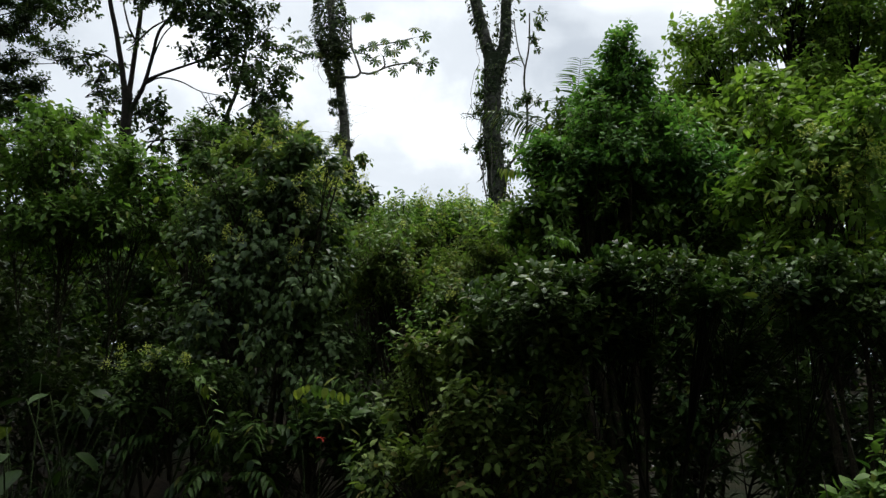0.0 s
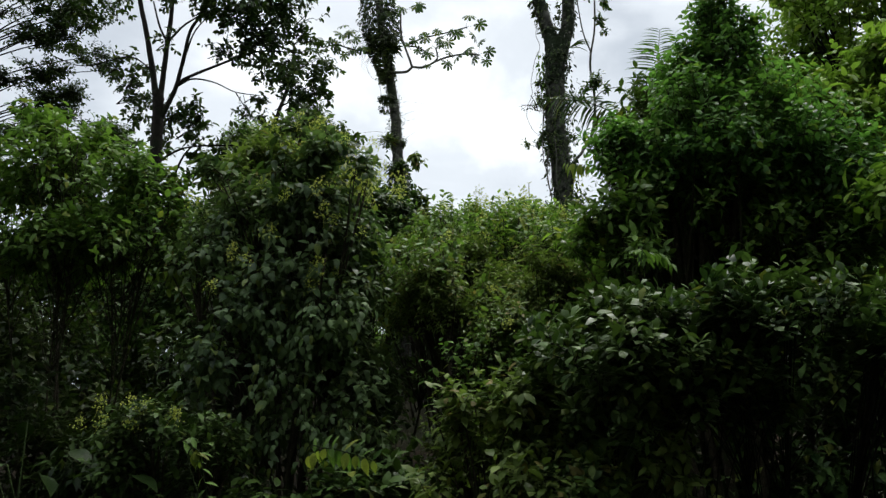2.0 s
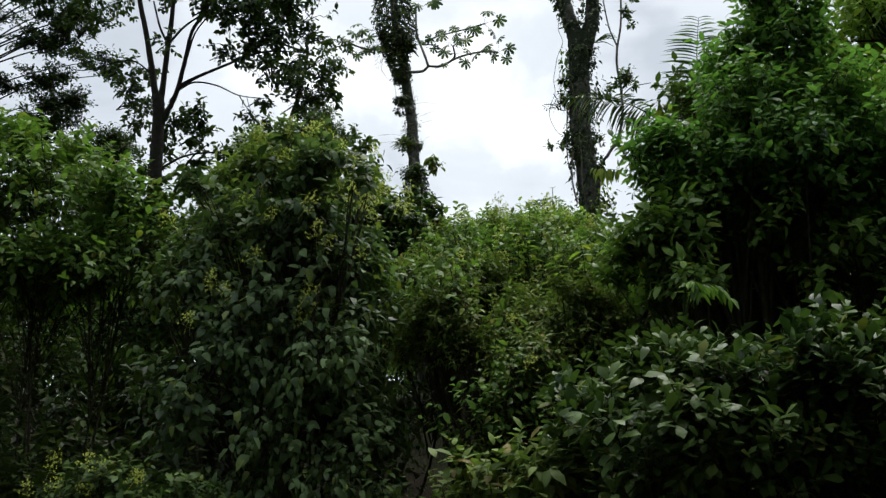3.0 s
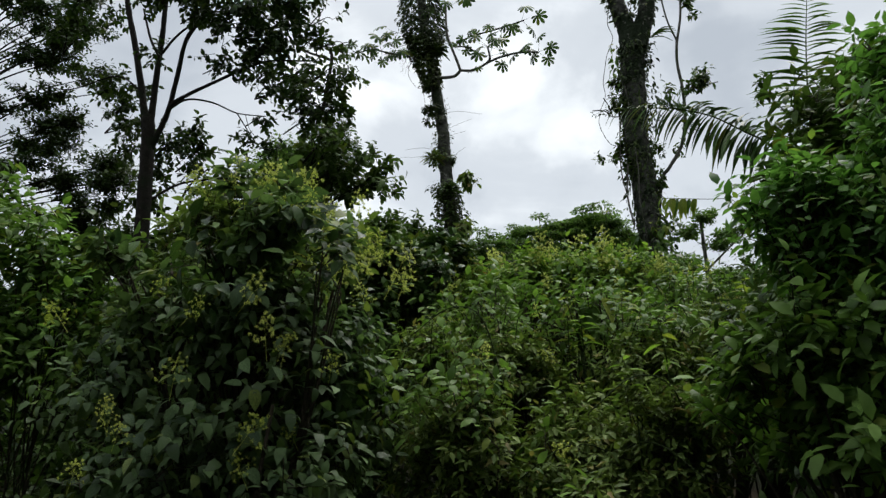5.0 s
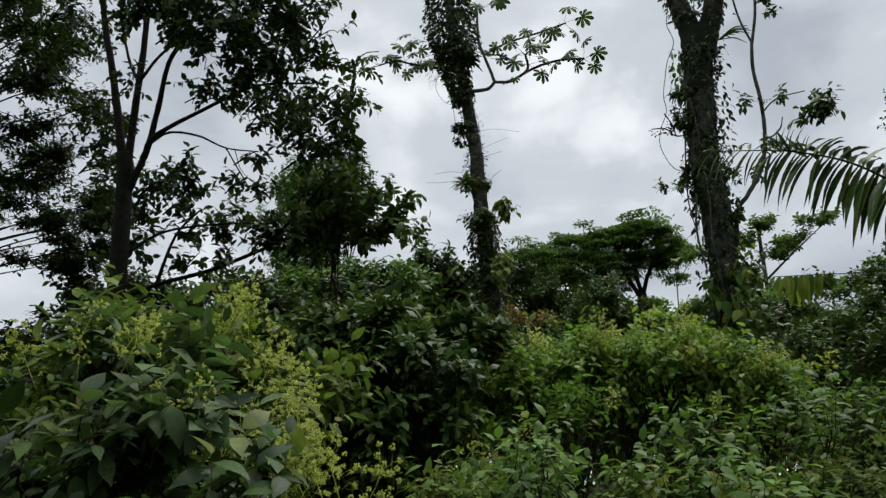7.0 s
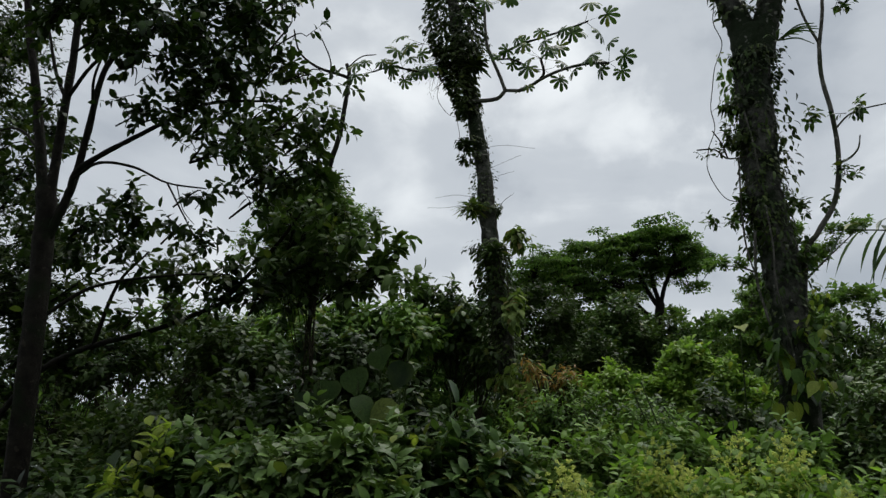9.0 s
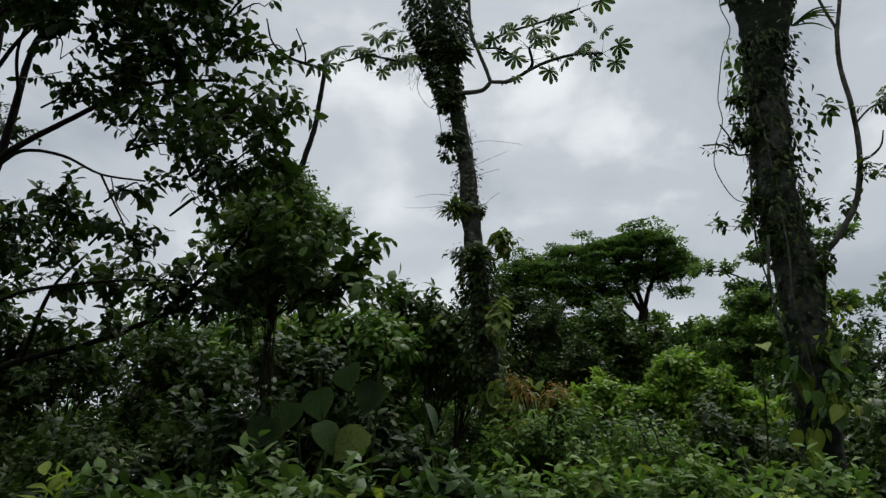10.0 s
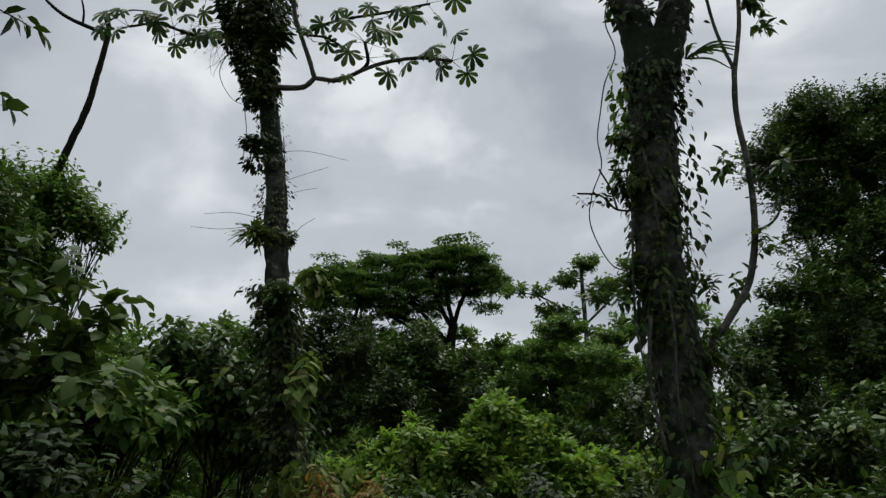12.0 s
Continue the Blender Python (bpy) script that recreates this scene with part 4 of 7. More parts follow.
# leafy bush low in front of the thicket
shrub("broadleaf_shrub", (0.4, 7.0), [(-0.1, 6.9, 2.4, 0.35, 0.3, 0.5), (0.4, 6.8, 2.75, 0.4, 0.3, 0.42), (0.95, 6.7, 2.55, 0.35, 0.3, 0.45), (0.3, 6.6, 1.8, 0.5, 0.3, 0.5), (0.95, 6.6, 1.7, 0.4, 0.3, 0.45), (-0.35, 6.8, 1.6, 0.35, 0.3, 0.4)],
      "leafy green bush in front of the fine-leaved thicket", LEAF_FINE, OVATE, 0.105, 760, 8, 38, 0.24, 220, 6.8, HEDGE, hang=0.3, limb_r=0.014)


def young_shoot(at, height, n, size, leaf, seed, label):
    """One upright or leaning stem with a whorl of pointed leaves near its top."""
    r = np.random.default_rng(seed)
    b = np.array(at, float)
    ob = thing("young_shoot", b, label, "plant", "young shoots in the thicket")
    lean = np.array([r.uniform(-0.35, 0.35), r.uniform(-0.35, 0.1), 1.0]) * height
    pts = [b + np.array([0, 0, -0.5]), b + 0.4 * lean, b + lean]
    part("stem", tube(pts, 0.007, 0.003, 5, 0, r, 4), STEM_GREEN, ob)
    f = np.linspace(0.35, 1.0, n)
    th = np.arange(n) * 2.4 + r.uniform(0, 6)
    P = b + lean * f[:, None]
    D = np.stack([np.cos(th), np.sin(th), 0.75 * f - 0.35 + r.uniform(-0.2, 0.2, n)], -1)
    N = np.array([0, 0, 1.0]) + r.normal(scale=0.2, size=(n, 3)) + 0.3 * D * np.array([1, 1, 0])
    leaf_pieces("leaf", SHOOT_LEAF[leaf.name], ob, P, unit(D), unit(N), size * r.uniform(0.7, 1.15, n))


SHOOT_LEAF = {m.name: mesh_from("leaf", *LANCE, m) for m in (LEAF_MID, LEAF_BRIGHT, LEAF_YELLOW, LEAF_DARK)}
for k in range(46):
    x, y = heads.uniform(-1.7, 2.6), heads.uniform(8.9, 12.9)
    m = (LEAF_MID, LEAF_BRIGHT, LEAF_MID, LEAF_YELLOW, LEAF_BRIGHT)[k % 5]
    young_shoot((x, y, crest(y) - heads.uniform(0.15, 0.35)), heads.uniform(0.3, 0.5), 9 + k % 5, heads.uniform(0.10, 0.16), m, 900 + k, "upright young shoot with pointed green leaves in the thicket")

big_leaf_plant("large_leaved_plant", (0.15, 10.35, 4.7), 3, 0.75, 0.26, "shoot with large pale yellow-green leaves in the thicket", 104, LEAF_YELLOW, HEART, 0.3, toward=(0, -0.8, 0), hang=1.2)

# ---- middle ground ----
# leafy shrubs with pale young tips, then a belt behind them, mostly in shade-darkened leaf colour
for i, (x, y, lobes) in enumerate([
    (-3.4, 13.4, [(-3.6, 13.2, 6.38, 0.5, 0.5, 0.36), (-3.0, 13.2, 6.4, 0.45, 0.5, 0.4)]),
    (-2.3, 13.4, [(-2.5, 13.1, 6.36, 0.45, 0.45, 0.4), (-2.0, 13.0, 6.42, 0.4, 0.45, 0.4), (-1.6, 13.3, 6.4, 0.4, 0.45, 0.5)])]):
    shrub("broadleaf_shrub", (x, y), lobes, "green shrub with pale young leaves at the tips", LEAF_DARK, OVATE, 0.135, 700, 8, 80 + i, 0.22, 110, 13.0, HEDGE, hang=0.1, rise=0.8, limb_r=0.014)
    tips = shrub("young_shoots", (x + 0.3, y - 0.2), [(l[0], l[1] - 0.1, l[2] + 0.15, l[3], l[4], l[5]) for l in lobes], "pale yellow-green young shoots among the shrubs", LEAF_YELLOW, OVATE, 0.14, 26, 5, 85 + i, 0.14, 70, None, HEDGE, hang=-0.2, rise=1.2, inner=0.9, stems=False)
for i, (x, y, lobes, leaf, lab) in enumerate([
    (-5.2, 15.2, [(-5.4, 15.0, 5.9, 0.9, 0.7, 0.7), (-4.4, 15.0, 5.8, 0.8, 0.6, 0.7), (-6.4, 15.3, 5.9, 0.8, 0.6, 0.8)], LEAF_DARK, "dark leafy shrub in the shade of the trees"),
    (-5.3, 18.6, [(-5.4, 18.4, 7.7, 0.9, 0.8, 0.8), (-4.5, 18.5, 7.5, 0.8, 0.8, 0.9), (-6.4, 18.6, 7.8, 0.9, 0.8, 1.0), (-3.6, 18.4, 7.1, 0.7, 0.7, 0.8)], LEAF_SHADED, "dark rounded shrub with drooping leaves"),
    (-5.2, 20.0, [(-5.3, 19.7, 8.8, 0.6, 0.6, 0.4), (-4.5, 19.9, 8.9, 0.6, 0.6, 0.4), (-6.0, 20.0, 8.8, 0.7, 0.6, 0.5), (-4.1, 19.8, 8.85, 0.45, 0.5, 0.25)], LEAF_MID, "green shrub with pendulous leaves"),
    (-4.0, 21.8, [(-4.3, 21.4, 9.2, 0.6, 0.6, 0.6), (-3.6, 21.5, 9.1, 0.55, 0.6, 0.6), (-3.1, 21.5, 8.7, 0.4, 0.5, 0.5)], LEAF_DARK, "round-topped shrub with drooping green leaves")]):
    shrub("pendulous_shrub", (x, y), lobes, lab, leaf, OVATE_LOW, 0.17, 800, 9, 90 + i, 0.34, 0, None, HEDGE, hang=0.5, rise=0.4, inner=0.7)
# shrubs under the canopy; most have its shade put into the leaf colour
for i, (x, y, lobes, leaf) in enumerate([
    (-8.4, 17.6, [(-8.2, 17.4, 6.9, 0.9, 0.7, 0.8), (-9.4, 17.4, 6.8, 0.9, 0.7, 0.9), (-7.2, 17.5, 7.0, 0.8, 0.7, 0.8), (-8.4, 17.3, 6.4, 1.5, 0.7, 0.9), (-10.6, 17.6, 7.2, 0.9, 0.7, 1.0)], LEAF_SHADED),
    (-5.8, 17.0, [(-5.8, 16.9, 6.9, 0.9, 0.6, 0.7), (-4.8, 16.8, 6.9, 0.7, 0.6, 0.7), (-6.2, 16.8, 6.5, 1.1, 0.6, 0.8)], LEAF_SHADED),
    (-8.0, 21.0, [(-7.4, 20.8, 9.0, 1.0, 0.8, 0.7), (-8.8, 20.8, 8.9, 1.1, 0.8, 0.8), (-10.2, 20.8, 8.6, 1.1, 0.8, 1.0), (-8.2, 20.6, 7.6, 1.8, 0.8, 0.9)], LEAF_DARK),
    (-9.2, 18.6, [(-10.6, 18.5, 9.3, 0.6, 0.5, 0.5), (-10.4, 18.5, 8.5, 0.8, 0.5, 0.6), (-9.5, 18.5, 8.7, 0.6, 0.5, 0.5), (-9.3, 18.4, 8.0, 0.9, 0.5, 0.5), (-8.3, 18.5, 8.3, 0.7, 0.5, 0.5), (-7.2, 18.5, 8.2, 0.7, 0.5, 0.45), (-10.6, 18.4, 7.6, 1.0, 0.5, 0.6)], LEAF_SHADED),
    (-6.3, 13.6, [(-5.6, 13.5, 5.9, 0.8, 0.5, 0.6), (-6.6, 13.5, 5.9, 0.8, 0.5, 0.7), (-7.6, 13.6, 5.8, 0.8, 0.6, 0.8), (-6.4, 13.3, 5.4, 1.3, 0.5, 0.7)], LEAF_SHADED)]):
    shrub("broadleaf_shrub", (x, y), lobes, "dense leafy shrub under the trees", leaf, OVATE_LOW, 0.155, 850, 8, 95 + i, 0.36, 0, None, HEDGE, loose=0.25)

def elephant_ear(base, tops, size, seed, label):
    """Stout stalks from one foot, each with one huge hanging leaf."""
    r = np.random.default_rng(seed)
    b = np.array(ground_at(*base))
    ob = thing("elephant_ear_plant", b, label, "plant", "large-leaved plants")
    mesh = mesh_from("leaf", HEART[0] * np.array([1.65, 1.0, 1.0]), HEART[1], LEAF_SHADED)
    T = np.array(tops, float)
    for t in T:
        part("stalk", tube([b + 0.08 * (t - b) * np.array([1, 1, 0]), (b + t) / 2 + np.array([0, 0, 0.35]), t + np.array([0, 0.08, 0.04]), t], 0.017, 0.008, 6, 0, r, 5), STEM_GREEN, ob)
    n = len(T)
    D = np.array([0.0, -0.35, -0.9]) + r.normal(scale=0.3, size=(n, 3))
    N = np.array([0.1, -0.75, 0.6]) + r.normal(scale=0.2, size=(n, 3))
    leaf_pieces("leaf", mesh, ob, T, unit(D), unit(N), size * r.uniform(0.85, 1.15, n))


elephant_ear((-3.4, 16.5), [(-3.89, 15.9, 7.54), (-3.55, 16.1, 7.84), (-3.4, 15.8, 7.5), (-3.33, 16.3, 8.09), (-2.97, 16.2, 7.9), (-2.97, 15.9, 7.42), (-3.86, 16.2, 7.73)], 0.36, 101, "elephant-ear plant with huge rounded dark green leaves")
big_leaf_plant("elephant_ear_plant", (-4.6, 14.6), 6, 4.0, 0.48, "elephant-ear plant with huge dark leaves in shade", 102, LEAF_SHADED, HEART, 0.3, toward=(0.2, -0.9, 0), hang=1.9)

# young tree with reddish new leaves
shrub("young_tree", (-1.7, 19.2), [(-1.75, 19.1, 8.0, 0.35, 0.3, 0.3), (-1.35, 19.1, 7.9, 0.3, 0.3, 0.25), (-2.1, 19.0, 7.6, 0.3, 0.3, 0.3)],
      "young tree with reddish orange new leaves", LEAF_RED, LANCE, 0.12, 60, 9, 111, 0.22, 60, None, "young trees", hang=0.8, category="tree", limb_r=0.02)
shrub("young_tree", (-1.3, 19.0), [(-1.5, 18.9, 7.3, 0.7, 0.5, 0.5), (-0.7, 19.0, 7.1, 0.6, 0.5, 0.5), (-2.2, 18.9, 7.0, 0.5, 0.5, 0.6), (-0.2, 19.0, 6.8, 0.6, 0.5, 0.5)],
      "young tree with narrow feathery green leaves", LEAF_MID, OVATE_LOW, 0.09, 700, 12, 112, 0.36, 0, None, "young trees", hang=0.4, category="tree")
shrub("fine_leaved_shrub", (0.3, 16.4), [(-0.3, 16.2, 6.5, 0.8, 0.6, 0.5), (0.7, 16.3, 6.4, 0.7, 0.6, 0.5), (-1.3, 16.2, 6.5, 0.7, 0.6, 0.5)],
      "low green shrub on the slope", LEAF_MID, OVATE_LOW, 0.13, 850, 9, 113, 0.36, 0, None, HEDGE)
big_leaf_plant("large_leaved_plant", (0.55, 17.2), 10, 4.2, 0.27, "plant with long green leaves beside the mossy trunk", 114, LEAF_MID, BIG, 0.6, toward=(0, -0.6, 0))
shrub("bright_shrub", (0.3, 28.6), [(-2.0, 28.2, 8.5, 0.5, 0.6, 0.45), (-1.4, 28.0, 8.9, 0.5, 0.6, 0.4), (-0.6, 28.3, 8.8, 0.5, 0.6, 0.4), (0.1, 28.2, 9.15, 0.5, 0.6, 0.4), (0.75, 28.4, 9.6, 0.5, 0.6, 0.36), (1.35, 28.3, 9.1, 0.5, 0.6, 0.4), (2.0, 28.3, 8.6, 0.5, 0.6, 0.45), (2.6, 28.3, 8.1, 0.5, 0.6, 0.5), (3.2, 28.6, 8.6, 0.5, 0.6, 0.4), (3.9, 28.8, 8.5, 0.5, 0.6, 0.4), (-2.7, 28.2, 8.2, 0.5, 0.6, 0.4), (0.4, 27.8, 8.3, 1.4, 0.6, 0.5), (-1.4, 27.8, 7.9, 1.0, 0.6, 0.5), (1.8, 27.8, 7.8, 1.0, 0.6, 0.5)],
      "bright green rounded bush in the clearing", LEAF_BRIGHT, OBOVATE_LOW, 0.215, 1900, 9, 115, 0.28, 0, None, HEDGE)
shrub("broadleaf_shrub", (-0.5, 23.5), [(-1.5, 23.2, 7.4, 1.0, 0.8, 0.6), (-0.2, 23.4, 7.3, 1.0, 0.8, 0.6), (1.2, 23.4, 7.3, 1.0, 0.8, 0.6), (2.6, 23.6, 7.3, 1.0, 0.8, 0.7)],
      "green shrub in front of the bright bush", LEAF_SHADED, OVATE_LOW, 0.18, 900, 9, 116, 0.4, 0, None, HEDGE)
shrub("broadleaf_shrub", (5.2, 24.5), [(4.0, 24.3, 8.0, 1.0, 0.9, 0.7), (5.4, 24.4, 8.4, 1.1, 0.9, 0.8), (7.0, 24.6, 8.8, 1.2, 0.9, 1.0), (8.6, 25.0, 8.4, 1.3, 0.9, 1.2)],
      "dense green shrub beyond the mossy trunk", LEAF_DARK, OVATE_LOW, 0.19, 1150, 9, 117, 0.42, 0, None, HEDGE)


def epiphyte_rosette(name, at, n, length, label, seed, leaf=LEAF_MID, width=0.045, up=0.5):
    """A tuft of arching strap leaves, each a part."""
    rng = np.random.default_rng(seed)
    ob = thing(name, at, label, "epiphyte", "epiphytes on the trunks")
    c = np.array(at, float)
    for k in range(n):
        d = unit(rng.normal(size=3) * np.array([1, 1, 0.5]) + np.array([0, -0.3, up]))
        L = length * rng.uniform(0.6, 1.2)
        p = smooth_path([c, c + d * 0.5 * L, c + d * 0.9 * L + np.array([0, 0, -0.25 * L])], 4)
        side = unit(np.cross(d, np.array([0.1, 0.2, 1.0]))) * width
        w = np.sin(np.linspace(0.35, 3.0, len(p)))[:, None]
        V = np.stack([p - side * w, p + side * w + np.array([0, 0, 0.01])], 1).reshape(-1, 3)
        i = np.arange(len(p) - 1) * 2
        F = np.concatenate([np.stack([i, i + 1, i + 3], -1), np.stack([i, i + 3, i + 2], -1)])
        part("leaf_blade", (V, F), leaf, ob)
    return ob


def trunk_fuzz(parent, path, radius, n, seed, leaf, shape, size, hang=0.6, name="moss_and_leaves", spread=0.5):
    """Small ferns and creeper leaves clinging round a trunk."""
    rng = np.random.default_rng(seed)
    p = smooth_path(path, 12)
    i = rng.integers(0, len(p), n)
    th = rng.uniform(0, 6.28, n)
    o = np.stack([np.cos(th), np.sin(th), np.zeros(n)], -1)
    r = np.interp(i / len(p), [0, 1], radius)
    clump = 0.5 + 0.5 * np.sin(i * 0.21 + 2 * np.sin(th + seed)) 
    P = p[i] + o * (r * (0.9 + spread * clump * rng.random(n)))[:, None] + rng.normal(scale=0.03, size=(n, 3))
    D = unit(o + np.array([0, 0, -hang]) + rng.normal(scale=0.4, size=(n, 3)))
    N = unit(o + np.array([0, 0, 0.8]) + rng.normal(scale=0.3, size=(n, 3)))
    part(name, leaves(shape, P, D, N, size * rng.uniform(0.5, 1.3, n)), leaf, parent, kind="stuff")


def dangling(parent, name, pts, r=0.006, mat=None):
    part(name, tube(pts, r, r * 0.6, 4, 0, None, 6), mat or TWIG, parent)


def palmate():
    """A hand-shaped leaf of eight rounded lobes, one unit across."""
    geos = []
    for k in range(8):
        a = radians(-140 + 40 * k)
        s = 0.58 - 0.022 * abs(k - 3.5) ** 1.5
        tv, tf = blade([0.045, 0.085, 0.15, 0.19, 0.14, 0], 0.32, 0.15, 0, (0, 0.25, 0.5, 0.74, 0.92, 1))
        V = tv * s
        R = np.array([[math.cos(a), math.sin(a), 0], [-math.sin(a), math.cos(a), 0], [0, 0, 1]])
        geos.append((V @ R.T, tf))
    return join(*geos)


PALMATE = palmate()
NEEDLE_ROOT = (np.array([(-0.01, 0, 0), (0.01, 0, 0), (0, 1, 0)], float), np.array([(0, 1, 2)]))

# slim trunk wrapped in epiphytes, with a hand-leaved branch
LT = [(-2.5, 20.6, 4.9), (-2.56, 20.55, 8.0), (-2.69, 20.5, 9.5), (-2.8, 20.5, 10.5), (-2.87, 20.5, 11.2), (-2.91, 20.5, 11.9), (-3.02, 20.5, 12.65), (-3.13, 20.5, 13.4), (-3.26, 20.5, 14.05), (-3.38, 20.5, 14.8), (-3.5, 20.5, 16.5), (-3.45, 20.6, 19.0)]
cec = thing("epiphyte_covered_tree", LT[0], "slim mossy trunk wrapped in epiphytes, one branch of hand-shaped leaves", "tree")
rg = np.random.default_rng(201)
part("trunk", tube(LT, 0.165, 0.1, 12, 0.12, rg, 6), BARK_MOSSY, cec)
# growth round the trunk, mostly in colours darkened for backlight
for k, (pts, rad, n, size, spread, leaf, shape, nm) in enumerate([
    (LT[1:4], (0.2, 0.18), 1500, 0.075, 1.0, LEAF_MOSS_SHADED, OVATE_LOW, "creeper"), (LT[1:4], (0.22, 0.22), 800, 0.12, 1.7, LEAF_SHADED, OVATE_LOW, "creeper"), ([LT[3], LT[4]], (0.19, 0.19), 560, 0.09, 1.6, LEAF_SHADED, OVATE_LOW, "creeper"),
    ([LT[4], (-2.96, 20.5, 11.5), LT[5]], (0.16, 0.15), 420, 0.06, 0.8, LEAF_MOSS_SHADED, OVATE_LOW, "fern"), ([LT[5], LT[6], (-3.2, 20.5, 13.2)], (0.14, 0.14), 420, 0.055, 0.45, LEAF_MOSS_SHADED, OVATE_LOW, "fern"),
    ([(-3.12, 20.4, 12.2), (-3.16, 20.4, 12.5)], (0.17, 0.17), 420, 0.075, 0.7, LEAF_MOSS_SHADED, OVATE_LOW, "fern_ball"),
    ([(-3.2, 20.45, 13.1), (-3.28, 20.45, 13.8), (-3.36, 20.4, 14.5)], (0.15, 0.32), 2300, 0.09, 0.75, LEAF_MOSS_SHADED, OVATE_LOW, "fern_mass"), ([(-3.3, 20.4, 14.1), (-3.4, 20.4, 15.0), (-3.5, 20.4, 16.5)], (0.3, 0.4), 2800, 0.11, 0.85, LEAF_MOSS_SHADED, OVATE_LOW, "fern_mass")]):
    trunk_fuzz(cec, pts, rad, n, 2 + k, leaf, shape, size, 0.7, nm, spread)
trunk_fuzz(cec, LT[1:4], (0.2, 0.18), 500, 4, TWIG, NEEDLE_ROOT, 0.45, 5.0, "hanging_root", 0.45)
for pts, r in (([(-3.2, 20.3, 13.25), (-2.94, 20.3, 13.24), (-2.6, 20.3, 13.25), (-2.45, 20.3, 13.39)], 0.045), ([(-2.45, 20.3, 13.39), (-2.55, 20.3, 13.72), (-2.68, 20.3, 14.1), (-2.78, 20.3, 14.5), (-2.8, 20.3, 15.2)], 0.034),
               ([(-2.45, 20.3, 13.39), (-2.12, 20.3, 13.36), (-1.82, 20.3, 13.51), (-1.52, 20.3, 13.63), (-1.06, 20.3, 13.71), (-0.6, 20.3, 13.67)], 0.032), ([(-1.82, 20.3, 13.51), (-1.74, 20.3, 13.65), (-1.79, 20.3, 13.95)], 0.03),
               ([(-2.6, 20.3, 14.05), (-2.3, 20.3, 14.0), (-2.0, 20.2, 13.75), (-1.8, 20.2, 13.62)], 0.018), ([(-2.65, 20.3, 14.05), (-2.2, 20.2, 14.2), (-1.5, 20.2, 14.35), (-0.9, 20.2, 14.5)], 0.022),
               ([(-3.4, 20.4, 14.1), (-4.0, 20.3, 14.0), (-4.6, 20.3, 14.2), (-5.0, 20.3, 14.15)], 0.022)):
    part("branch", tube(pts, r, r * 0.75, 7, 0.08, rg, 6), BARK_PALE if r > 0.03 else BARK_SHADED, cec)
HAND = mesh_from("hand_shaped_leaf", *PALMATE, LEAF_DARK)
tips = [((-1.79, 20.3, 13.95), 7, 0.42, 0.36), ((-1.74, 20.3, 13.7), 5, 0.4, 0.36), ((-0.6, 20.3, 13.67), 6, 0.4, 0.36), ((-1.0, 20.3, 13.71), 2, 0.25, 0.36), ((-1.45, 20.2, 14.3), 5, 0.4, 0.36), ((-0.95, 20.2, 14.5), 5, 0.4, 0.36), ((-2.05, 20.3, 13.36), 2, 0.2, 0.26),
        ((-2.5, 20.3, 13.95), 2, 0.2, 0.26), ((-2.2, 20.2, 14.2), 3, 0.25, 0.26), ((-5.0, 20.3, 14.15), 7, 0.4, 0.36), ((-4.4, 20.3, 14.15), 6, 0.35, 0.36), ((-3.9, 20.3, 14.05), 6, 0.3, 0.34), ((-2.8, 20.3, 15.2), 8, 0.5, 0.4), ((-4.0, 20.3, 14.6), 6, 0.5, 0.34)]
for c, n, reach, size in tips:
    th = np.arange(n) * 2.4 + rg.uniform(0, 6)
    o = np.stack([np.cos(th), 0.6 * np.sin(th), rg.uniform(-0.35, 0.6, n)], -1)
    c = np.array(c)
    P = c + unit(o) * reach * rg.uniform(0.6, 1.1, (n, 1))
    part("leaf_stalk", sticks(np.tile(c, (n, 1)), P, 0.006), STEM_GREEN, cec)
    N = unit(np.array([0, -0.8, 0.35]) + 0.5 * o + rg.normal(scale=0.4, size=(n, 3)))
    leaf_pieces("hand_shaped_leaf", HAND, cec, P, unit(o * np.array([1, 0.4, 1]) + np.array([0, 0, -0.7])), N, 1.02 * size * rg.uniform(0.75, 1.15, n))
for pts in ([(-2.9, 20.4, 12.35), (-2.5, 20.3, 12.32), (-1.95, 20.2, 12.15)], [(-2.9, 20.4, 11.9), (-2.5, 20.3, 12.0), (-2.2, 20.3, 12.1)], [(-2.9, 20.4, 11.7), (-2.6, 20.4, 11.8), (-2.35, 20.4, 11.85)], [(-3.05, 20.3, 11.4), (-3.4, 20.3, 11.47), (-3.75, 20.3, 11.45)],
            [(-3.05, 20.3, 11.3), (-3.5, 20.3, 11.25), (-3.9, 20.3, 11.28)], [(-2.75, 20.3, 10.9), (-2.55, 20.3, 11.25), (-2.35, 20.3, 11.4)]):
    dangling(cec, "dead_twig", pts, 0.0045, BARK_PALE)
for pts in ([(-2.8, 20.25, 12.5), (-2.72, 20.25, 11.6), (-2.66, 20.25, 10.7), (-2.6, 20.25, 9.9)], [(-3.5, 20.3, 14.0), (-3.72, 20.3, 13.5), (-3.55, 20.3, 13.1), (-3.3, 20.3, 12.95)], [(-3.4, 20.3, 13.2), (-3.3, 20.3, 12.6), (-3.32, 20.3, 12.2)], [(-2.5, 20.25, 9.9), (-2.45, 20.2, 9.0), (-2.5, 20.2, 8.0)]):
    dangling(cec, "hanging_vine", pts, 0.006)
fine = np.random.default_rng(77)
twigs_bare = []
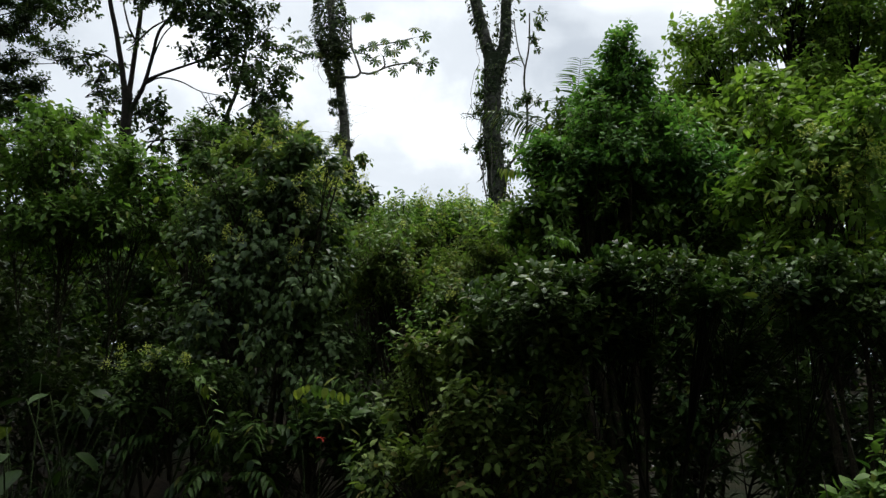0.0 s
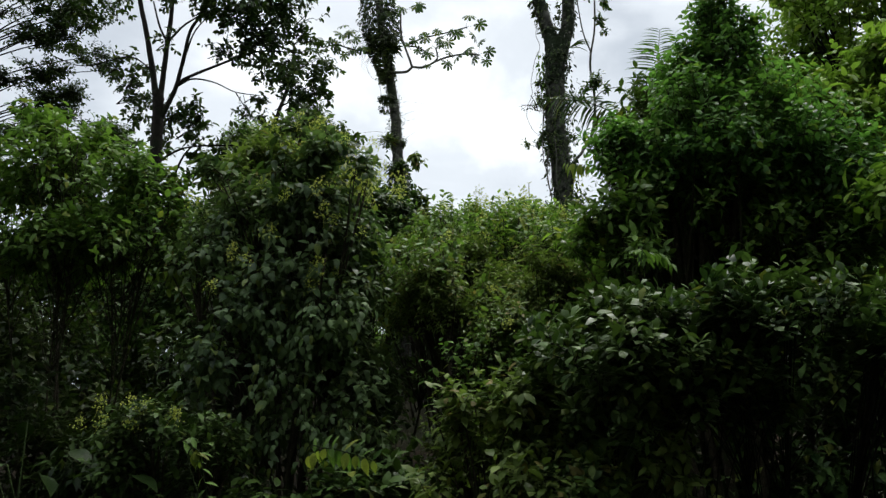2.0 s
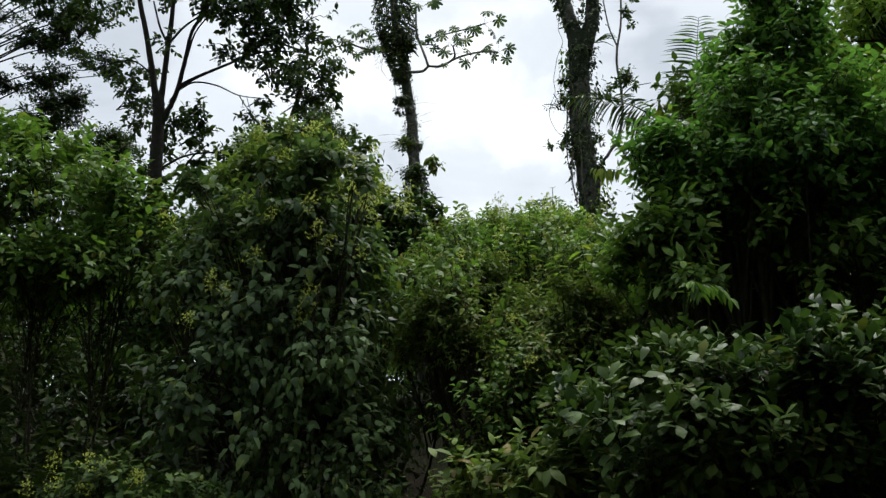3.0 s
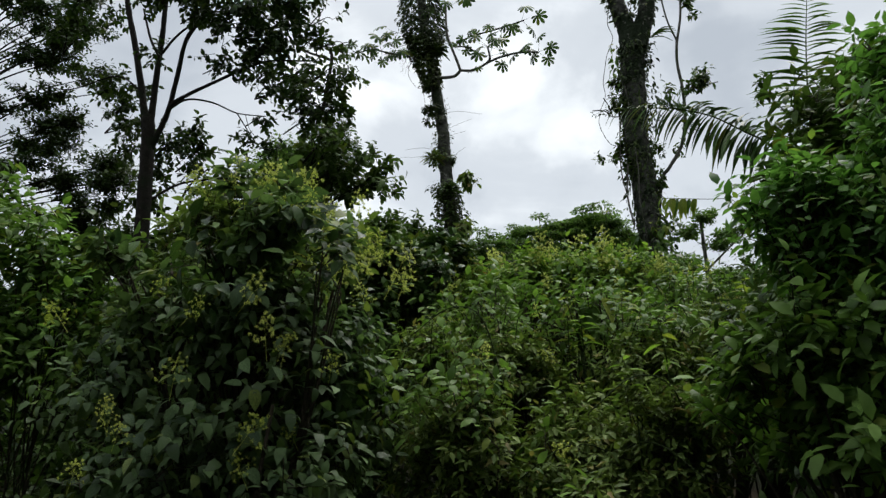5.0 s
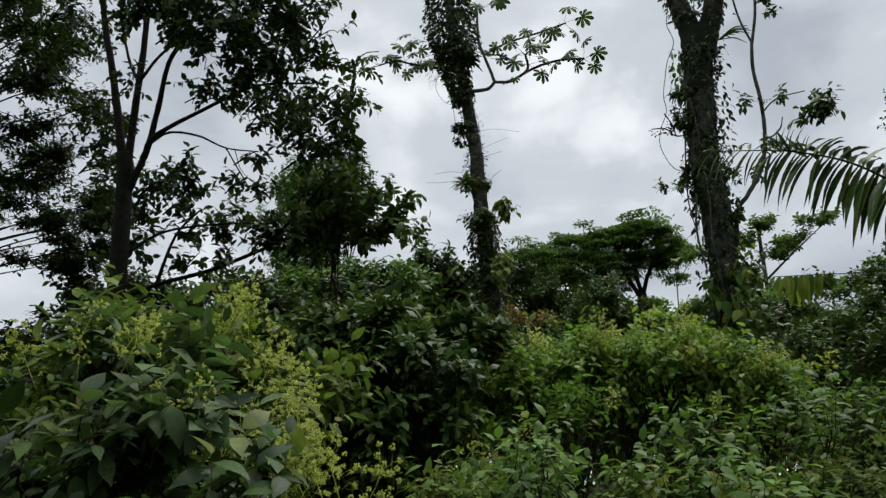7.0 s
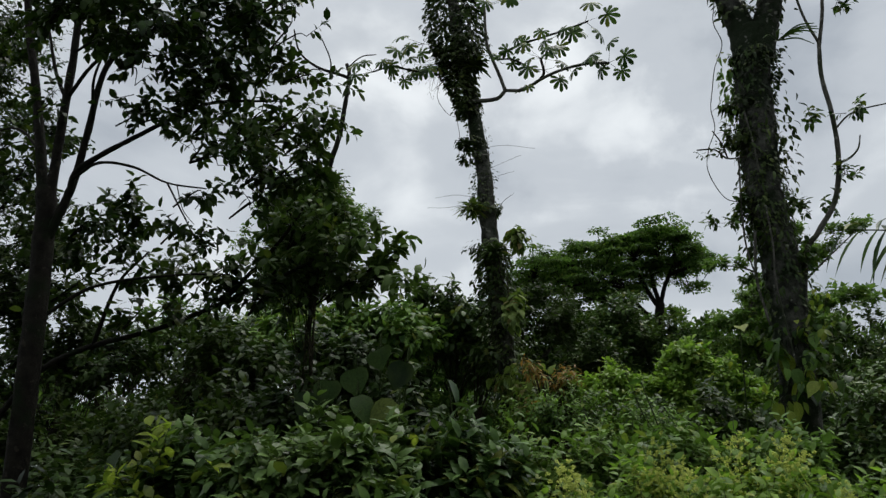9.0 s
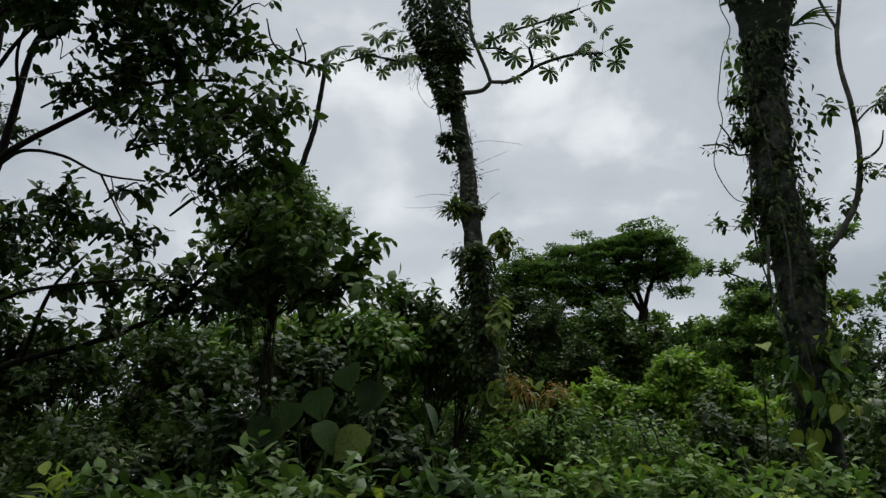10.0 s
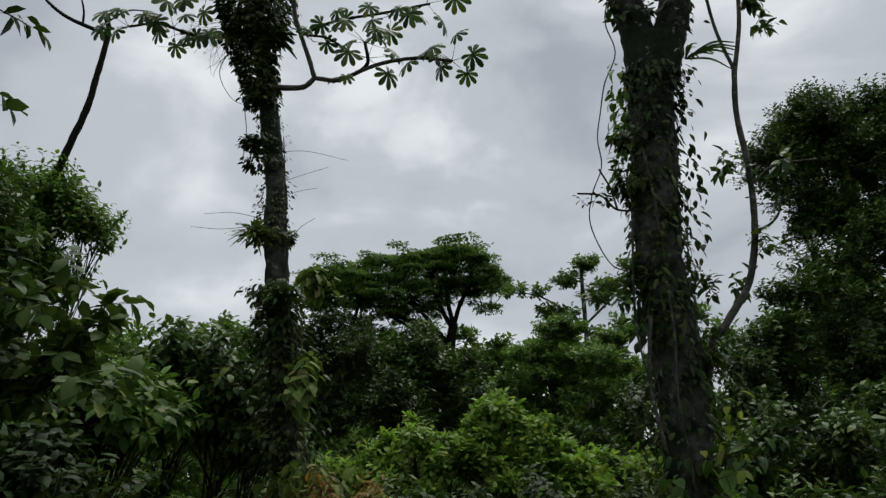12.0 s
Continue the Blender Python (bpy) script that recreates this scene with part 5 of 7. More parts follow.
for k in range(46):
    a = np.array([-3.6, 20.3, 14.05]) + fine.normal(scale=0.2, size=3) * np.array([1.0, 0.5, 0.5])
    d = unit(np.array([fine.uniform(-1, 0.3), fine.uniform(-0.4, 0.4), fine.uniform(-1, 0.3)]))
    bend = fine.normal(scale=0.06, size=3)
    twigs_bare.append(tube([a, a + 0.15 * d + bend, a + 0.3 * d + 0.5 * bend + np.array([0, 0, -0.04]), a + 0.45 * d - bend + np.array([0, 0, -0.08])], 0.004, 0.002, 3, 0, None, 3))
part("bare_twig", join(*twigs_bare), TWIG, cec, kind="stuff")
epiphyte_rosette("bromeliad", (-3.1, 20.25, 11.15), 90, 0.34, "yellowish green bromeliad tuft on the mossy trunk", 211, LEAF_FINE, 0.02)
epiphyte_rosette("bromeliad", (-2.72, 20.2, 10.3), 50, 0.36, "green bromeliad tuft on the mossy trunk", 212, LEAF_DARK, 0.02)
epiphyte_rosette("bromeliad", (-3.2, 20.25, 12.35), 40, 0.24, "dark bushy epiphyte tuft on the trunk", 213, LEAF_MOSS_SHADED, 0.02)
epiphyte_rosette("bromeliad", (-3.0, 20.2, 13.9), 26, 0.34, "dark strap-leaved epiphyte on the trunk", 214, LEAF_MOSS_SHADED, 0.03)
shrub("climbing_vine", (-2.3, 19.9), [(-2.25, 19.9, 8.3, 0.35, 0.3, 0.6), (-2.0, 19.9, 7.6, 0.4, 0.3, 0.5), (-2.7, 20.0, 8.5, 0.4, 0.3, 0.6), (-2.4, 20.1, 9.4, 0.16, 0.15, 0.7), (-2.35, 20.1, 10.4, 0.14, 0.1, 0.3)],
      "climbing vine with yellowing heart-shaped leaves on the trunk", LEAF_FINE, HEART, 0.17, 130, 5, 215, 0.26, 200, None, "climbing vines", hang=1.0, rise=0.1, category="vine", stems=False, loose=0.3)

# thick forked trunk with moss, creepers and a long liana
RT = [(1.42, 18.1, 4.4), (1.36, 18.05, 7.0), (1.35, 18.0, 8.1), (1.36, 18.0, 8.7), (1.33, 18.0, 9.45), (1.26, 18.0, 10.0), (1.27, 18.0, 10.8), (1.3, 18.0, 11.7), (1.32, 18.0, 12.2), (1.36, 18.0, 12.55)]
big = thing("mossy_forked_tree", RT[0], "thick mossy forked tree trunk hung with creepers and lianas", "tree")
part("trunk", tube(RT, 0.205, 0.235, 16, 0.09, rg, 7), BARK_MOSSY, big)
part("limb", tube([(1.28, 18.0, 12.1), (1.24, 18.0, 12.6), (1.12, 18.0, 13.1), (0.8, 18.0, 14.6), (0.4, 18.1, 16.5)], 0.2, 0.12, 12, 0.06, rg, 6), BARK_MOSSY, big)
part("limb", tube([(1.42, 18.0, 12.1), (1.55, 18.0, 12.6), (1.67, 18.0, 13.1), (1.75, 18.0, 14.5), (2.1, 18.0, 16.5)], 0.2, 0.12, 12, 0.06, rg, 6), BARK_MOSSY, big)
trunk_fuzz(big, [(1.12, 17.95, 7.6), (1.08, 17.95, 8.6), (1.06, 17.95, 9.6), (1.0, 17.95, 10.3)], (0.1, 0.06), 130, 31, LEAF_MOSS_SHADED, OVATE_LOW, 0.1, 1.0, "creeper", 1.2)
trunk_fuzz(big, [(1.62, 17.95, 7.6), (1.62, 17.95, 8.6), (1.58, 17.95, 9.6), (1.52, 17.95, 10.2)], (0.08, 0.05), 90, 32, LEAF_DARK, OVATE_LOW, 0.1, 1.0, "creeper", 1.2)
trunk_fuzz(big, RT[1:5], (0.23, 0.21), 380, 33, LEAF_MOSS_SHADED, OVATE_LOW, 0.08, 0.9, "creeper", 0.55)
trunk_fuzz(big, RT[4:9], (0.22, 0.24), 1900, 5, LEAF_MOSS_SHADED, OVATE_LOW, 0.075, 0.9, "creeper", 0.5)
trunk_fuzz(big, RT[3:9], (0.24, 0.26), 420, 34, LEAF_SHADED, LANCE_LOW, 0.14, 1.2, "fern", 0.4)
trunk_fuzz(big, [(1.05, 17.85, 10.9), (1.05, 17.85, 11.4)], (0.12, 0.14), 260, 25, LEAF_MOSS_SHADED, OVATE_LOW, 0.1, 0.9, "creeper", 0.6)
trunk_fuzz(big, [(1.58, 17.9, 10.0), (1.62, 17.95, 11.0), (1.66, 17.95, 12.6)], (0.06, 0.08), 110, 6, LEAF_MOSS_SHADED, OVATE, 0.11, 1.0, "creeper", 1.0)
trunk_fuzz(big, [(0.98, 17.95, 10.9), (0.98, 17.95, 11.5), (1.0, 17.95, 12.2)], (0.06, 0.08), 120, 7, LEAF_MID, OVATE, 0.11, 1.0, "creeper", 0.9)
trunk_fuzz(big, [(1.18, 18, 12.8), (0.8, 18, 14.6), (0.45, 18.1, 16.2)], (0.19, 0.15), 600, 8, LEAF_MOSS_SHADED, OVATE_LOW, 0.12, 0.8, "creeper", 0.7)
trunk_fuzz(big, [(1.6, 18, 12.8), (1.75, 18, 14.5), (2.0, 18.1, 16.2)], (0.2, 0.15), 600, 9, LEAF_MOSS_SHADED, OVATE_LOW, 0.12, 0.8, "creeper", 0.7)
for pts, r in (([(0.85, 17.9, 13.4), (0.93, 17.9, 13.1), (0.88, 17.9, 12.7), (0.96, 17.9, 12.35), (0.83, 17.9, 12.0), (0.77, 17.9, 11.7), (0.72, 17.9, 11.4), (0.74, 17.9, 11.1), (0.63, 17.9, 10.8), (0.6, 17.9, 10.5), (0.76, 17.9, 10.13), (0.98, 17.9, 10.02), (1.1, 17.8, 9.8)], 0.007), ([(1.1, 17.72, 11.2), (1.16, 17.7, 10.7), (1.18, 17.7, 10.35)], 0.014),
               ([(1.2, 17.68, 9.9), (1.22, 17.66, 9.4), (1.2, 17.66, 8.9), (1.26, 17.66, 8.3), (1.3, 17.66, 7.9)], 0.013), ([(0.98, 17.8, 10.6), (0.95, 17.8, 10.2), (0.93, 17.8, 9.5), (1.02, 17.75, 8.9)], 0.013), ([(1.05, 17.75, 9.6), (1.0, 17.75, 9.0), (1.08, 17.7, 8.4)], 0.02), ([(1.08, 17.8, 10.62), (0.85, 17.85, 10.64), (0.7, 17.85, 10.78), (0.48, 17.85, 10.8)], 0.012), ([(0.85, 17.85, 10.64), (0.8, 17.85, 10.85), (0.7, 17.85, 11.05)], 0.011)):
    part("liana", tube(pts, r, r * 0.8, 5, 0.1, rg, 7), BARK_PALE if r > 0.0125 else TWIG, big)
shrub("climbing_vine", (1.35, 17.6), [(1.06, 17.75, 8.2, 0.2, 0.16, 0.55), (1.6, 17.7, 8.2, 0.2, 0.16, 0.5), (1.62, 17.8, 8.9, 0.12, 0.16, 0.4), (1.05, 17.8, 9.5, 0.2, 0.16, 0.5), (1.4, 17.7, 7.6, 0.5, 0.2, 0.5)],
      "climbing vine with large heart-shaped leaves on the mossy trunk", LEAF_DARK, HEART, 0.13, 52, 4, 221, 0.3, 220, None, "climbing vines", hang=1.1, rise=0.0, category="vine", inner=0.3, stems=False, loose=0.8)
shrub("climbing_vine", (1.6, 17.5), [(1.62, 17.7, 8.0, 0.16, 0.12, 0.5), (1.05, 17.7, 7.7, 0.14, 0.12, 0.4), (1.7, 17.7, 8.5, 0.12, 0.12, 0.4)],
      "climbing vine with pale yellow-green leaves on the mossy trunk", LEAF_YELLOW, HEART, 0.125, 15, 3, 222, 0.25, 60, None, "climbing vines", hang=1.2, rise=0.0, category="vine", inner=0.3, stems=False, loose=0.9)
epiphyte_rosette("strap_leaved_epiphyte", (1.65, 17.85, 12.25), 14, 0.5, "strap-leaved epiphyte in the fork of the trunk", 223, LEAF_DARK, 0.01)
shrub("epiphyte_sprig", (0.9, 17.7), [(0.68, 17.85, 10.72, 0.2, 0.15, 0.08), (0.88, 17.85, 10.85, 0.12, 0.14, 0.16)], "small leafy sprig growing from the trunk", LEAF_SHADED, OBOVATE, 0.085, 13, 7, 224, 0.16, 0, None, "climbing vines", stems=False, category="epiphyte")
shrub("epiphyte_sprig", (0.9, 17.7), [(0.7, 17.85, 9.8, 0.22, 0.15, 0.14), (0.9, 17.85, 9.65, 0.16, 0.15, 0.25)], "dark leafy sprig growing from the trunk", LEAF_DARK, OVATE, 0.11, 30, 6, 225, 0.18, 0, None, "climbing vines", stems=False, category="epiphyte")


# thin tree beside the forked trunk
TT = [(1.3, 18.3, 4.5), (1.45, 18.2, 7.5), (1.62, 18.0, 9.2), (1.81, 17.95, 9.58), (2.04, 17.9, 9.95), (2.16, 17.9, 10.5), (2.17, 17.9, 11.1), (2.12, 17.9, 11.7), (2.16, 17.9, 12.2)]
thin = thing("thin_grey_tree", TT[0], "thin crooked grey tree with sparse leaves", "tree")
part("trunk", tube(TT, 0.04, 0.027, 8, 0.08, rg, 6), BARK_PALE, thin)
part("branch", tube([(2.16, 17.9, 12.15), (2.28, 17.9, 12.8), (2.33, 17.9, 13.8)], 0.026, 0.02, 7, 0.06, rg), BARK_PALE, thin)
part("branch", tube([(2.16, 17.9, 12.15), (2.0, 17.9, 12.7), (1.9, 17.9, 13.6)], 0.02, 0.014, 7, 0.06, rg), BARK_PALE, thin)
part("branch", tube([(2.15, 17.9, 10.45), (2.28, 17.9, 10.5), (2.4, 17.9, 10.62), (2.45, 17.9, 10.8)], 0.018, 0.008, 6, 0.06, rg), BARK_PALE, thin)
part("branch", tube([(2.16, 17.9, 10.9), (2.4, 17.85, 11.1), (2.8, 17.8, 11.15)], 0.014, 0.008, 6, 0.06, rg), BARK_PALE, thin)
for nm, lob, n, sz, sd in (("leaf_spray", [(2.45, 17.85, 11.1, 0.35, 0.2, 0.08), (1.9, 17.85, 11.0, 0.2, 0.2, 0.1)], 13, 0.12, 301), ("leaf_spray", [(2.2, 17.9, 10.1, 0.2, 0.2, 0.25), (1.85, 17.9, 9.9, 0.3, 0.2, 0.25)], 17, 0.11, 302), ("leaf_spray", [(2.35, 17.9, 12.8, 0.16, 0.16, 0.45), (2.4, 17.9, 13.6, 0.3, 0.2, 0.4)], 24, 0.14, 303)):
    (P, D, N, S), tw = foliage(lob, n, 6, 0.2, sz, OVATE, np.random.default_rng(sd), 0.2, 0.2, 0.5)
    part("twig_spray", sticks(*tw, 0.006), TWIG, thin, kind="stuff")
    leaf_pieces("leaf", mesh_from("leaf", *OVATE, LEAF_DARK), thin, P[:180], D[:180], N[:180], S[:180])
    part(nm, leaves(OVATE, P[180:], D[180:], N[180:], S[180:]), LEAF_DARK, thin, kind="stuff")


# forked tree whose crown hangs over the walk, leaves and bark darkened as if backlit
def crown_lobe(parent, lobe, seed, dens, size, leaf, shape, per=8, twig=0.3, loose=0.3, bark=BARK_SHADED, name="crown"):
    """One leafy mass of a crown with its twigs and the branchlets that carry them."""
    r = np.random.default_rng(seed)
    (P, D, N, S), (A, B) = foliage([lobe], int(dens * (lobe[3] + 0.12) * (lobe[5] + 0.2)) + 4, per, twig, size, shape, r, 0.1, 0.15, 0.4, 0, 0.9, 7, loose)
    part("twig_spray", sticks(A, B, 0.006), bark, parent, kind="stuff")
    part(name, leaves(shape, P, D, N, S), leaf, parent, kind="stuff")
    c = np.array(lobe[:3])
    part("branchlet", join(*[tube([c - np.array([0.2, 0, 0.12]), (c + a) / 2 + np.array([0, 0, 0.04]), a], 0.012, 0.004, 4, 0, r, 3) for a in A[::8]]), bark, parent)


def forked_tree():
    b = ground_at(-6.75, 15.0)
    ob = thing("forked_tree", b, "forked tree with three stems and a wide leafy crown, colours darkened as backlit", "tree")
    r = np.random.default_rng(401)
    part("trunk", tube([b, (-6.63, 14.75, 6.4), (-6.63, 14.7, 7.8), (-6.67, 14.7, 8.72), (-6.73, 14.7, 9.56), (-6.78, 14.7, 9.8)], 0.125, 0.105, 12, 0.07, r, 6), BARK_SHADED, ob)
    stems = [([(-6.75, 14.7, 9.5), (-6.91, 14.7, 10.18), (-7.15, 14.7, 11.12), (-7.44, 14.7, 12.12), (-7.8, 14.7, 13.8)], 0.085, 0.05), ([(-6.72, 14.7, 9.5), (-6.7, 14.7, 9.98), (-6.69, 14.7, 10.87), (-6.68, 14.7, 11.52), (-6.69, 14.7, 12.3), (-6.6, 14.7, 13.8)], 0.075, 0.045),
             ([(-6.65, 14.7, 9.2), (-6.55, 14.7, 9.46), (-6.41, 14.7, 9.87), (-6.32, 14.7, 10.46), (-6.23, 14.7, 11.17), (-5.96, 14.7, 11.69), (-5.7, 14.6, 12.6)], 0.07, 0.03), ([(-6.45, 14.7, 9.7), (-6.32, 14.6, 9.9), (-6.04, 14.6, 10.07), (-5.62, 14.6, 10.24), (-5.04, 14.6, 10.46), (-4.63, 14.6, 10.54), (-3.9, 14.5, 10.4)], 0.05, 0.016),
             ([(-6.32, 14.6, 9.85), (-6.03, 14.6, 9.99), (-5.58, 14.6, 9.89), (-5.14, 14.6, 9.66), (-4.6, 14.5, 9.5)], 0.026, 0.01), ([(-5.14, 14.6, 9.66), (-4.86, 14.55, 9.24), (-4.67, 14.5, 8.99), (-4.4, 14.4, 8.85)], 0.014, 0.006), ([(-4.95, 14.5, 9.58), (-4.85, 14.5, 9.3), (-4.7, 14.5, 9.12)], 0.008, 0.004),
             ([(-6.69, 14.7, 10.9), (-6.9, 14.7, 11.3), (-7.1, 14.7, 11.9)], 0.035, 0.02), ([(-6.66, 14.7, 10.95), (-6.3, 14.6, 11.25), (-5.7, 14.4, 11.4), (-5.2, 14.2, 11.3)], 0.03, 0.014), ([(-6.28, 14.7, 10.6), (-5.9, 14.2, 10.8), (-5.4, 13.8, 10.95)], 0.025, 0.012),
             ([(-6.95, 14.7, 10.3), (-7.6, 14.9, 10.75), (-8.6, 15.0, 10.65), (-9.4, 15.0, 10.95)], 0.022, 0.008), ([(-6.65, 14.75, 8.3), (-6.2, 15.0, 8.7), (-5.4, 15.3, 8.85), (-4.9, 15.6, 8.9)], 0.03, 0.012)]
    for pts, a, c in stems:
        part("limb", tube(pts, 0.78 * a, 0.78 * c, 9, 0.09, r, 6), BARK_SHADED, ob)
    # leafy masses, limb by limb
    over_walk = [(-5.34, 13.7, 11.16, 0.36, 0.36, 0.32), (-4.79, 13.7, 10.95, 0.38, 0.38, 0.36), (-5.0, 13.7, 10.62, 0.36, 0.38, 0.26), (-5.6, 13.7, 11.3, 0.28, 0.3, 0.25), (-5.91, 13.7, 11.3, 0.34, 0.36, 0.28), (-6.3, 13.8, 11.5, 0.3, 0.3, 0.2), (-5.54, 13.7, 10.9, 0.2, 0.26, 0.16), (-5.3, 13.7, 11.9, 0.8, 0.5, 0.4), (-6.4, 13.8, 12.2, 0.6, 0.5, 0.4)]
    middle = [(-4.89, 14.5, 11.39, 0.48, 0.46, 0.42), (-4.51, 14.5, 10.81, 0.44, 0.42, 0.42), (-4.88, 14.5, 10.64, 0.38, 0.38, 0.3), (-4.38, 14.5, 11.22, 0.3, 0.34, 0.3), (-4.6, 14.5, 11.8, 0.42, 0.42, 0.34), (-4.4, 14.5, 12.5, 0.9, 0.6, 0.5), (-4.56, 14.4, 10.2, 0.3, 0.3, 0.2)]
    tail = [(-4.09, 14.4, 10.1, 0.42, 0.42, 0.4), (-3.67, 14.4, 10.05, 0.36, 0.38, 0.4), (-3.91, 14.4, 9.57, 0.36, 0.38, 0.3), (-3.47, 14.4, 9.87, 0.2, 0.28, 0.24), (-4.56, 14.4, 9.88, 0.36, 0.42, 0.18), (-4.05, 14.4, 9.23, 0.24, 0.31, 0.24), (-3.68, 14.4, 9.5, 0.28, 0.34, 0.24)]
    side = [(-7.95, 15.2, 10.69, 0.26, 0.3, 0.2), (-7.51, 15.2, 10.73, 0.3, 0.32, 0.22), (-7.54, 15.2, 10.31, 0.3, 0.32, 0.3), (-7.69, 15.2, 9.96, 0.28, 0.31, 0.3), (-7.39, 15.2, 9.56, 0.24, 0.28, 0.25), (-6.95, 15.2, 9.79, 0.25, 0.3, 0.25), (-6.63, 15.2, 9.49, 0.28, 0.3, 0.22), (-8.6, 15.0, 11.5, 0.5, 0.5, 0.4), (-8.4, 14.9, 12.5, 0.8, 0.7, 0.5)]
    thin = [(-4.23, 14.5, 11.6, 0.3, 0.3, 0.2), (-3.8, 14.5, 11.13, 0.26, 0.28, 0.22), (-3.62, 14.5, 10.72, 0.26, 0.3, 0.22), (-3.94, 14.5, 10.72, 0.28, 0.3, 0.22), (-3.95, 14.5, 11.6, 0.24, 0.26, 0.2), (-6.5, 14.3, 10.6, 0.16, 0.2, 0.12), (-5.43, 14.3, 10.36, 0.14, 0.2, 0.18), (-5.1, 14.3, 10.36, 0.16, 0.2, 0.1), (-4.63, 14.3, 9.37, 0.14, 0.2, 0.08), (-4.72, 14.3, 8.99, 0.1, 0.15, 0.06), (-4.36, 14.3, 8.84, 0.13, 0.18, 0.08), (-3.38, 14.4, 9.54, 0.14, 0.2, 0.2)]
    # crown top beyond the view, added to shade the growth below
    upper = [(-7.6, 15.0, 14.4, 1.4, 1.2, 0.6), (-5.8, 14.8, 14.2, 1.3, 1.2, 0.6), (-4.2, 14.8, 13.9, 1.1, 1.1, 0.5), (-9.2, 15.2, 14.2, 1.2, 1.2, 0.6), (-6.6, 15.6, 15.4, 1.8, 1.4, 0.6)]
    k = 0
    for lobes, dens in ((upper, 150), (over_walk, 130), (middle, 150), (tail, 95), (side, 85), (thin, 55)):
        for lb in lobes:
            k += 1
            crown_lobe(ob, lb, 410 + k, 0.84 * dens, 0.118, LEAF_SHADED, BROAD_LOW)


forked_tree()


def leaning_tree():
    b = ground_at(-9.2, 16.3)
    ob = thing("leaning_tree", b, "leaning tree with a long sloping trunk darkened as backlit and large drooping leaves", "tree")
    r = np.random.default_rng(420)
    part("trunk", tube([b, (-8.8, 16.2, 6.3), (-7.8, 16.1, 7.95), (-5.9, 16.0, 8.45), (-4.6, 16.0, 8.9), (-3.6, 16.0, 9.3)], 0.048, 0.018, 9, 0.06, r, 7), BARK_SHADED, ob)
    part("limb", tube([(-5.2, 16.0, 8.7), (-4.5, 16.0, 9.4), (-4.1, 16.0, 10.0)], 0.03, 0.012, 7, 0.06, r), BARK_SHADED, ob)
    part("limb", tube([(-7.0, 16.05, 8.2), (-6.7, 16.0, 9.0), (-6.3, 16.0, 9.4)], 0.03, 0.012, 7, 0.06, r), BARK_SHADED, ob)
    tip = [(-4.2, 16.0, 9.4, 0.5, 0.5, 0.42), (-3.5, 16.0, 9.3, 0.4, 0.5, 0.28), (-3.2, 16.0, 9.05, 0.26, 0.3, 0.22), (-3.25, 16.0, 8.8, 0.24, 0.3, 0.18), (-3.75, 16.0, 9.0, 0.4, 0.4, 0.3), (-4.5, 16.0, 9.0, 0.5, 0.5, 0.35)]
    along = [(-6.69, 15.8, 9.85, 0.32, 0.34, 0.2), (-6.33, 15.8, 9.7, 0.3, 0.34, 0.22), (-6.63, 15.8, 9.4, 0.38, 0.38, 0.22), (-7.1, 15.8, 9.31, 0.3, 0.34, 0.25), (-5.76, 15.8, 9.05, 0.36, 0.38, 0.2), (-5.25, 15.8, 9.0, 0.32, 0.34, 0.2), (-6.2, 15.8, 9.0, 0.4, 0.42, 0.18), (-7.3, 15.8, 8.9, 0.4, 0.4, 0.25), (-3.8, 16.0, 8.7, 0.45, 0.4, 0.2), (-5.2, 15.8, 8.6, 0.5, 0.4, 0.2), (-6.2, 15.8, 8.5, 0.5, 0.4, 0.2), (-4.6, 15.9, 8.6, 0.5, 0.4, 0.2)]
    for k, lb in enumerate(tip):
        crown_lobe(ob, lb, 430 + k, 85, 0.155, LEAF_DARK, BROAD_LOW)
    # leaves along the trunk take the backlit, darkened colour
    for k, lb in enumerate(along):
        crown_lobe(ob, lb, 460 + k, 62, 0.15, LEAF_SHADED, BROAD_LOW)


leaning_tree()


def small_leaf_tree(base, lobes, top, label, seed, size=0.105, leaf=LEAF_SHADED, dens=160, shape=OBOVATE_LOW):
    """A feathery tree of layered sprays on thin branches."""
    r = np.random.default_rng(seed)
    b = np.array(ground_at(*base))
    ob = thing("feathery_tree", b, label, "tree", "forest trees")
    part("trunk", tube([b, b * 0.5 + np.array(top) * 0.5 + np.array([0.2, 0, 0]), top], 0.09, 0.04, 9, 0.05, r), BARK_SHADED, ob)
    for k, lb in enumerate(lobes):
        c = np.array(lb[:3])
        s = np.clip((c[2] - b[2]) / (top[2] - b[2]) - 0.05, 0.2, 0.97)
        root = b * (1 - s) + np.array(top) * s
        part("limb", tube([root, (root + c) / 2 + np.array([0, 0, 0.1]), c], 0.024, 0.008, 5, 0.05, r), BARK_SHADED, ob)
        (P, D, N, S), (A, B) = foliage([lb], int(dens * lb[3] * (lb[5] + 0.35)), 13, 0.42, size, shape, np.random.default_rng(seed + 7 + k), 0.1, 0.1, 0.3, 0.4)
        part("twig_spray", sticks(A, B, 0.006), BARK_SHADED, ob, kind="stuff")
        part("crown", leaves(shape, P, D, N, S), leaf, ob, kind="stuff")


sprays = np.random.default_rng(441)
layers = []
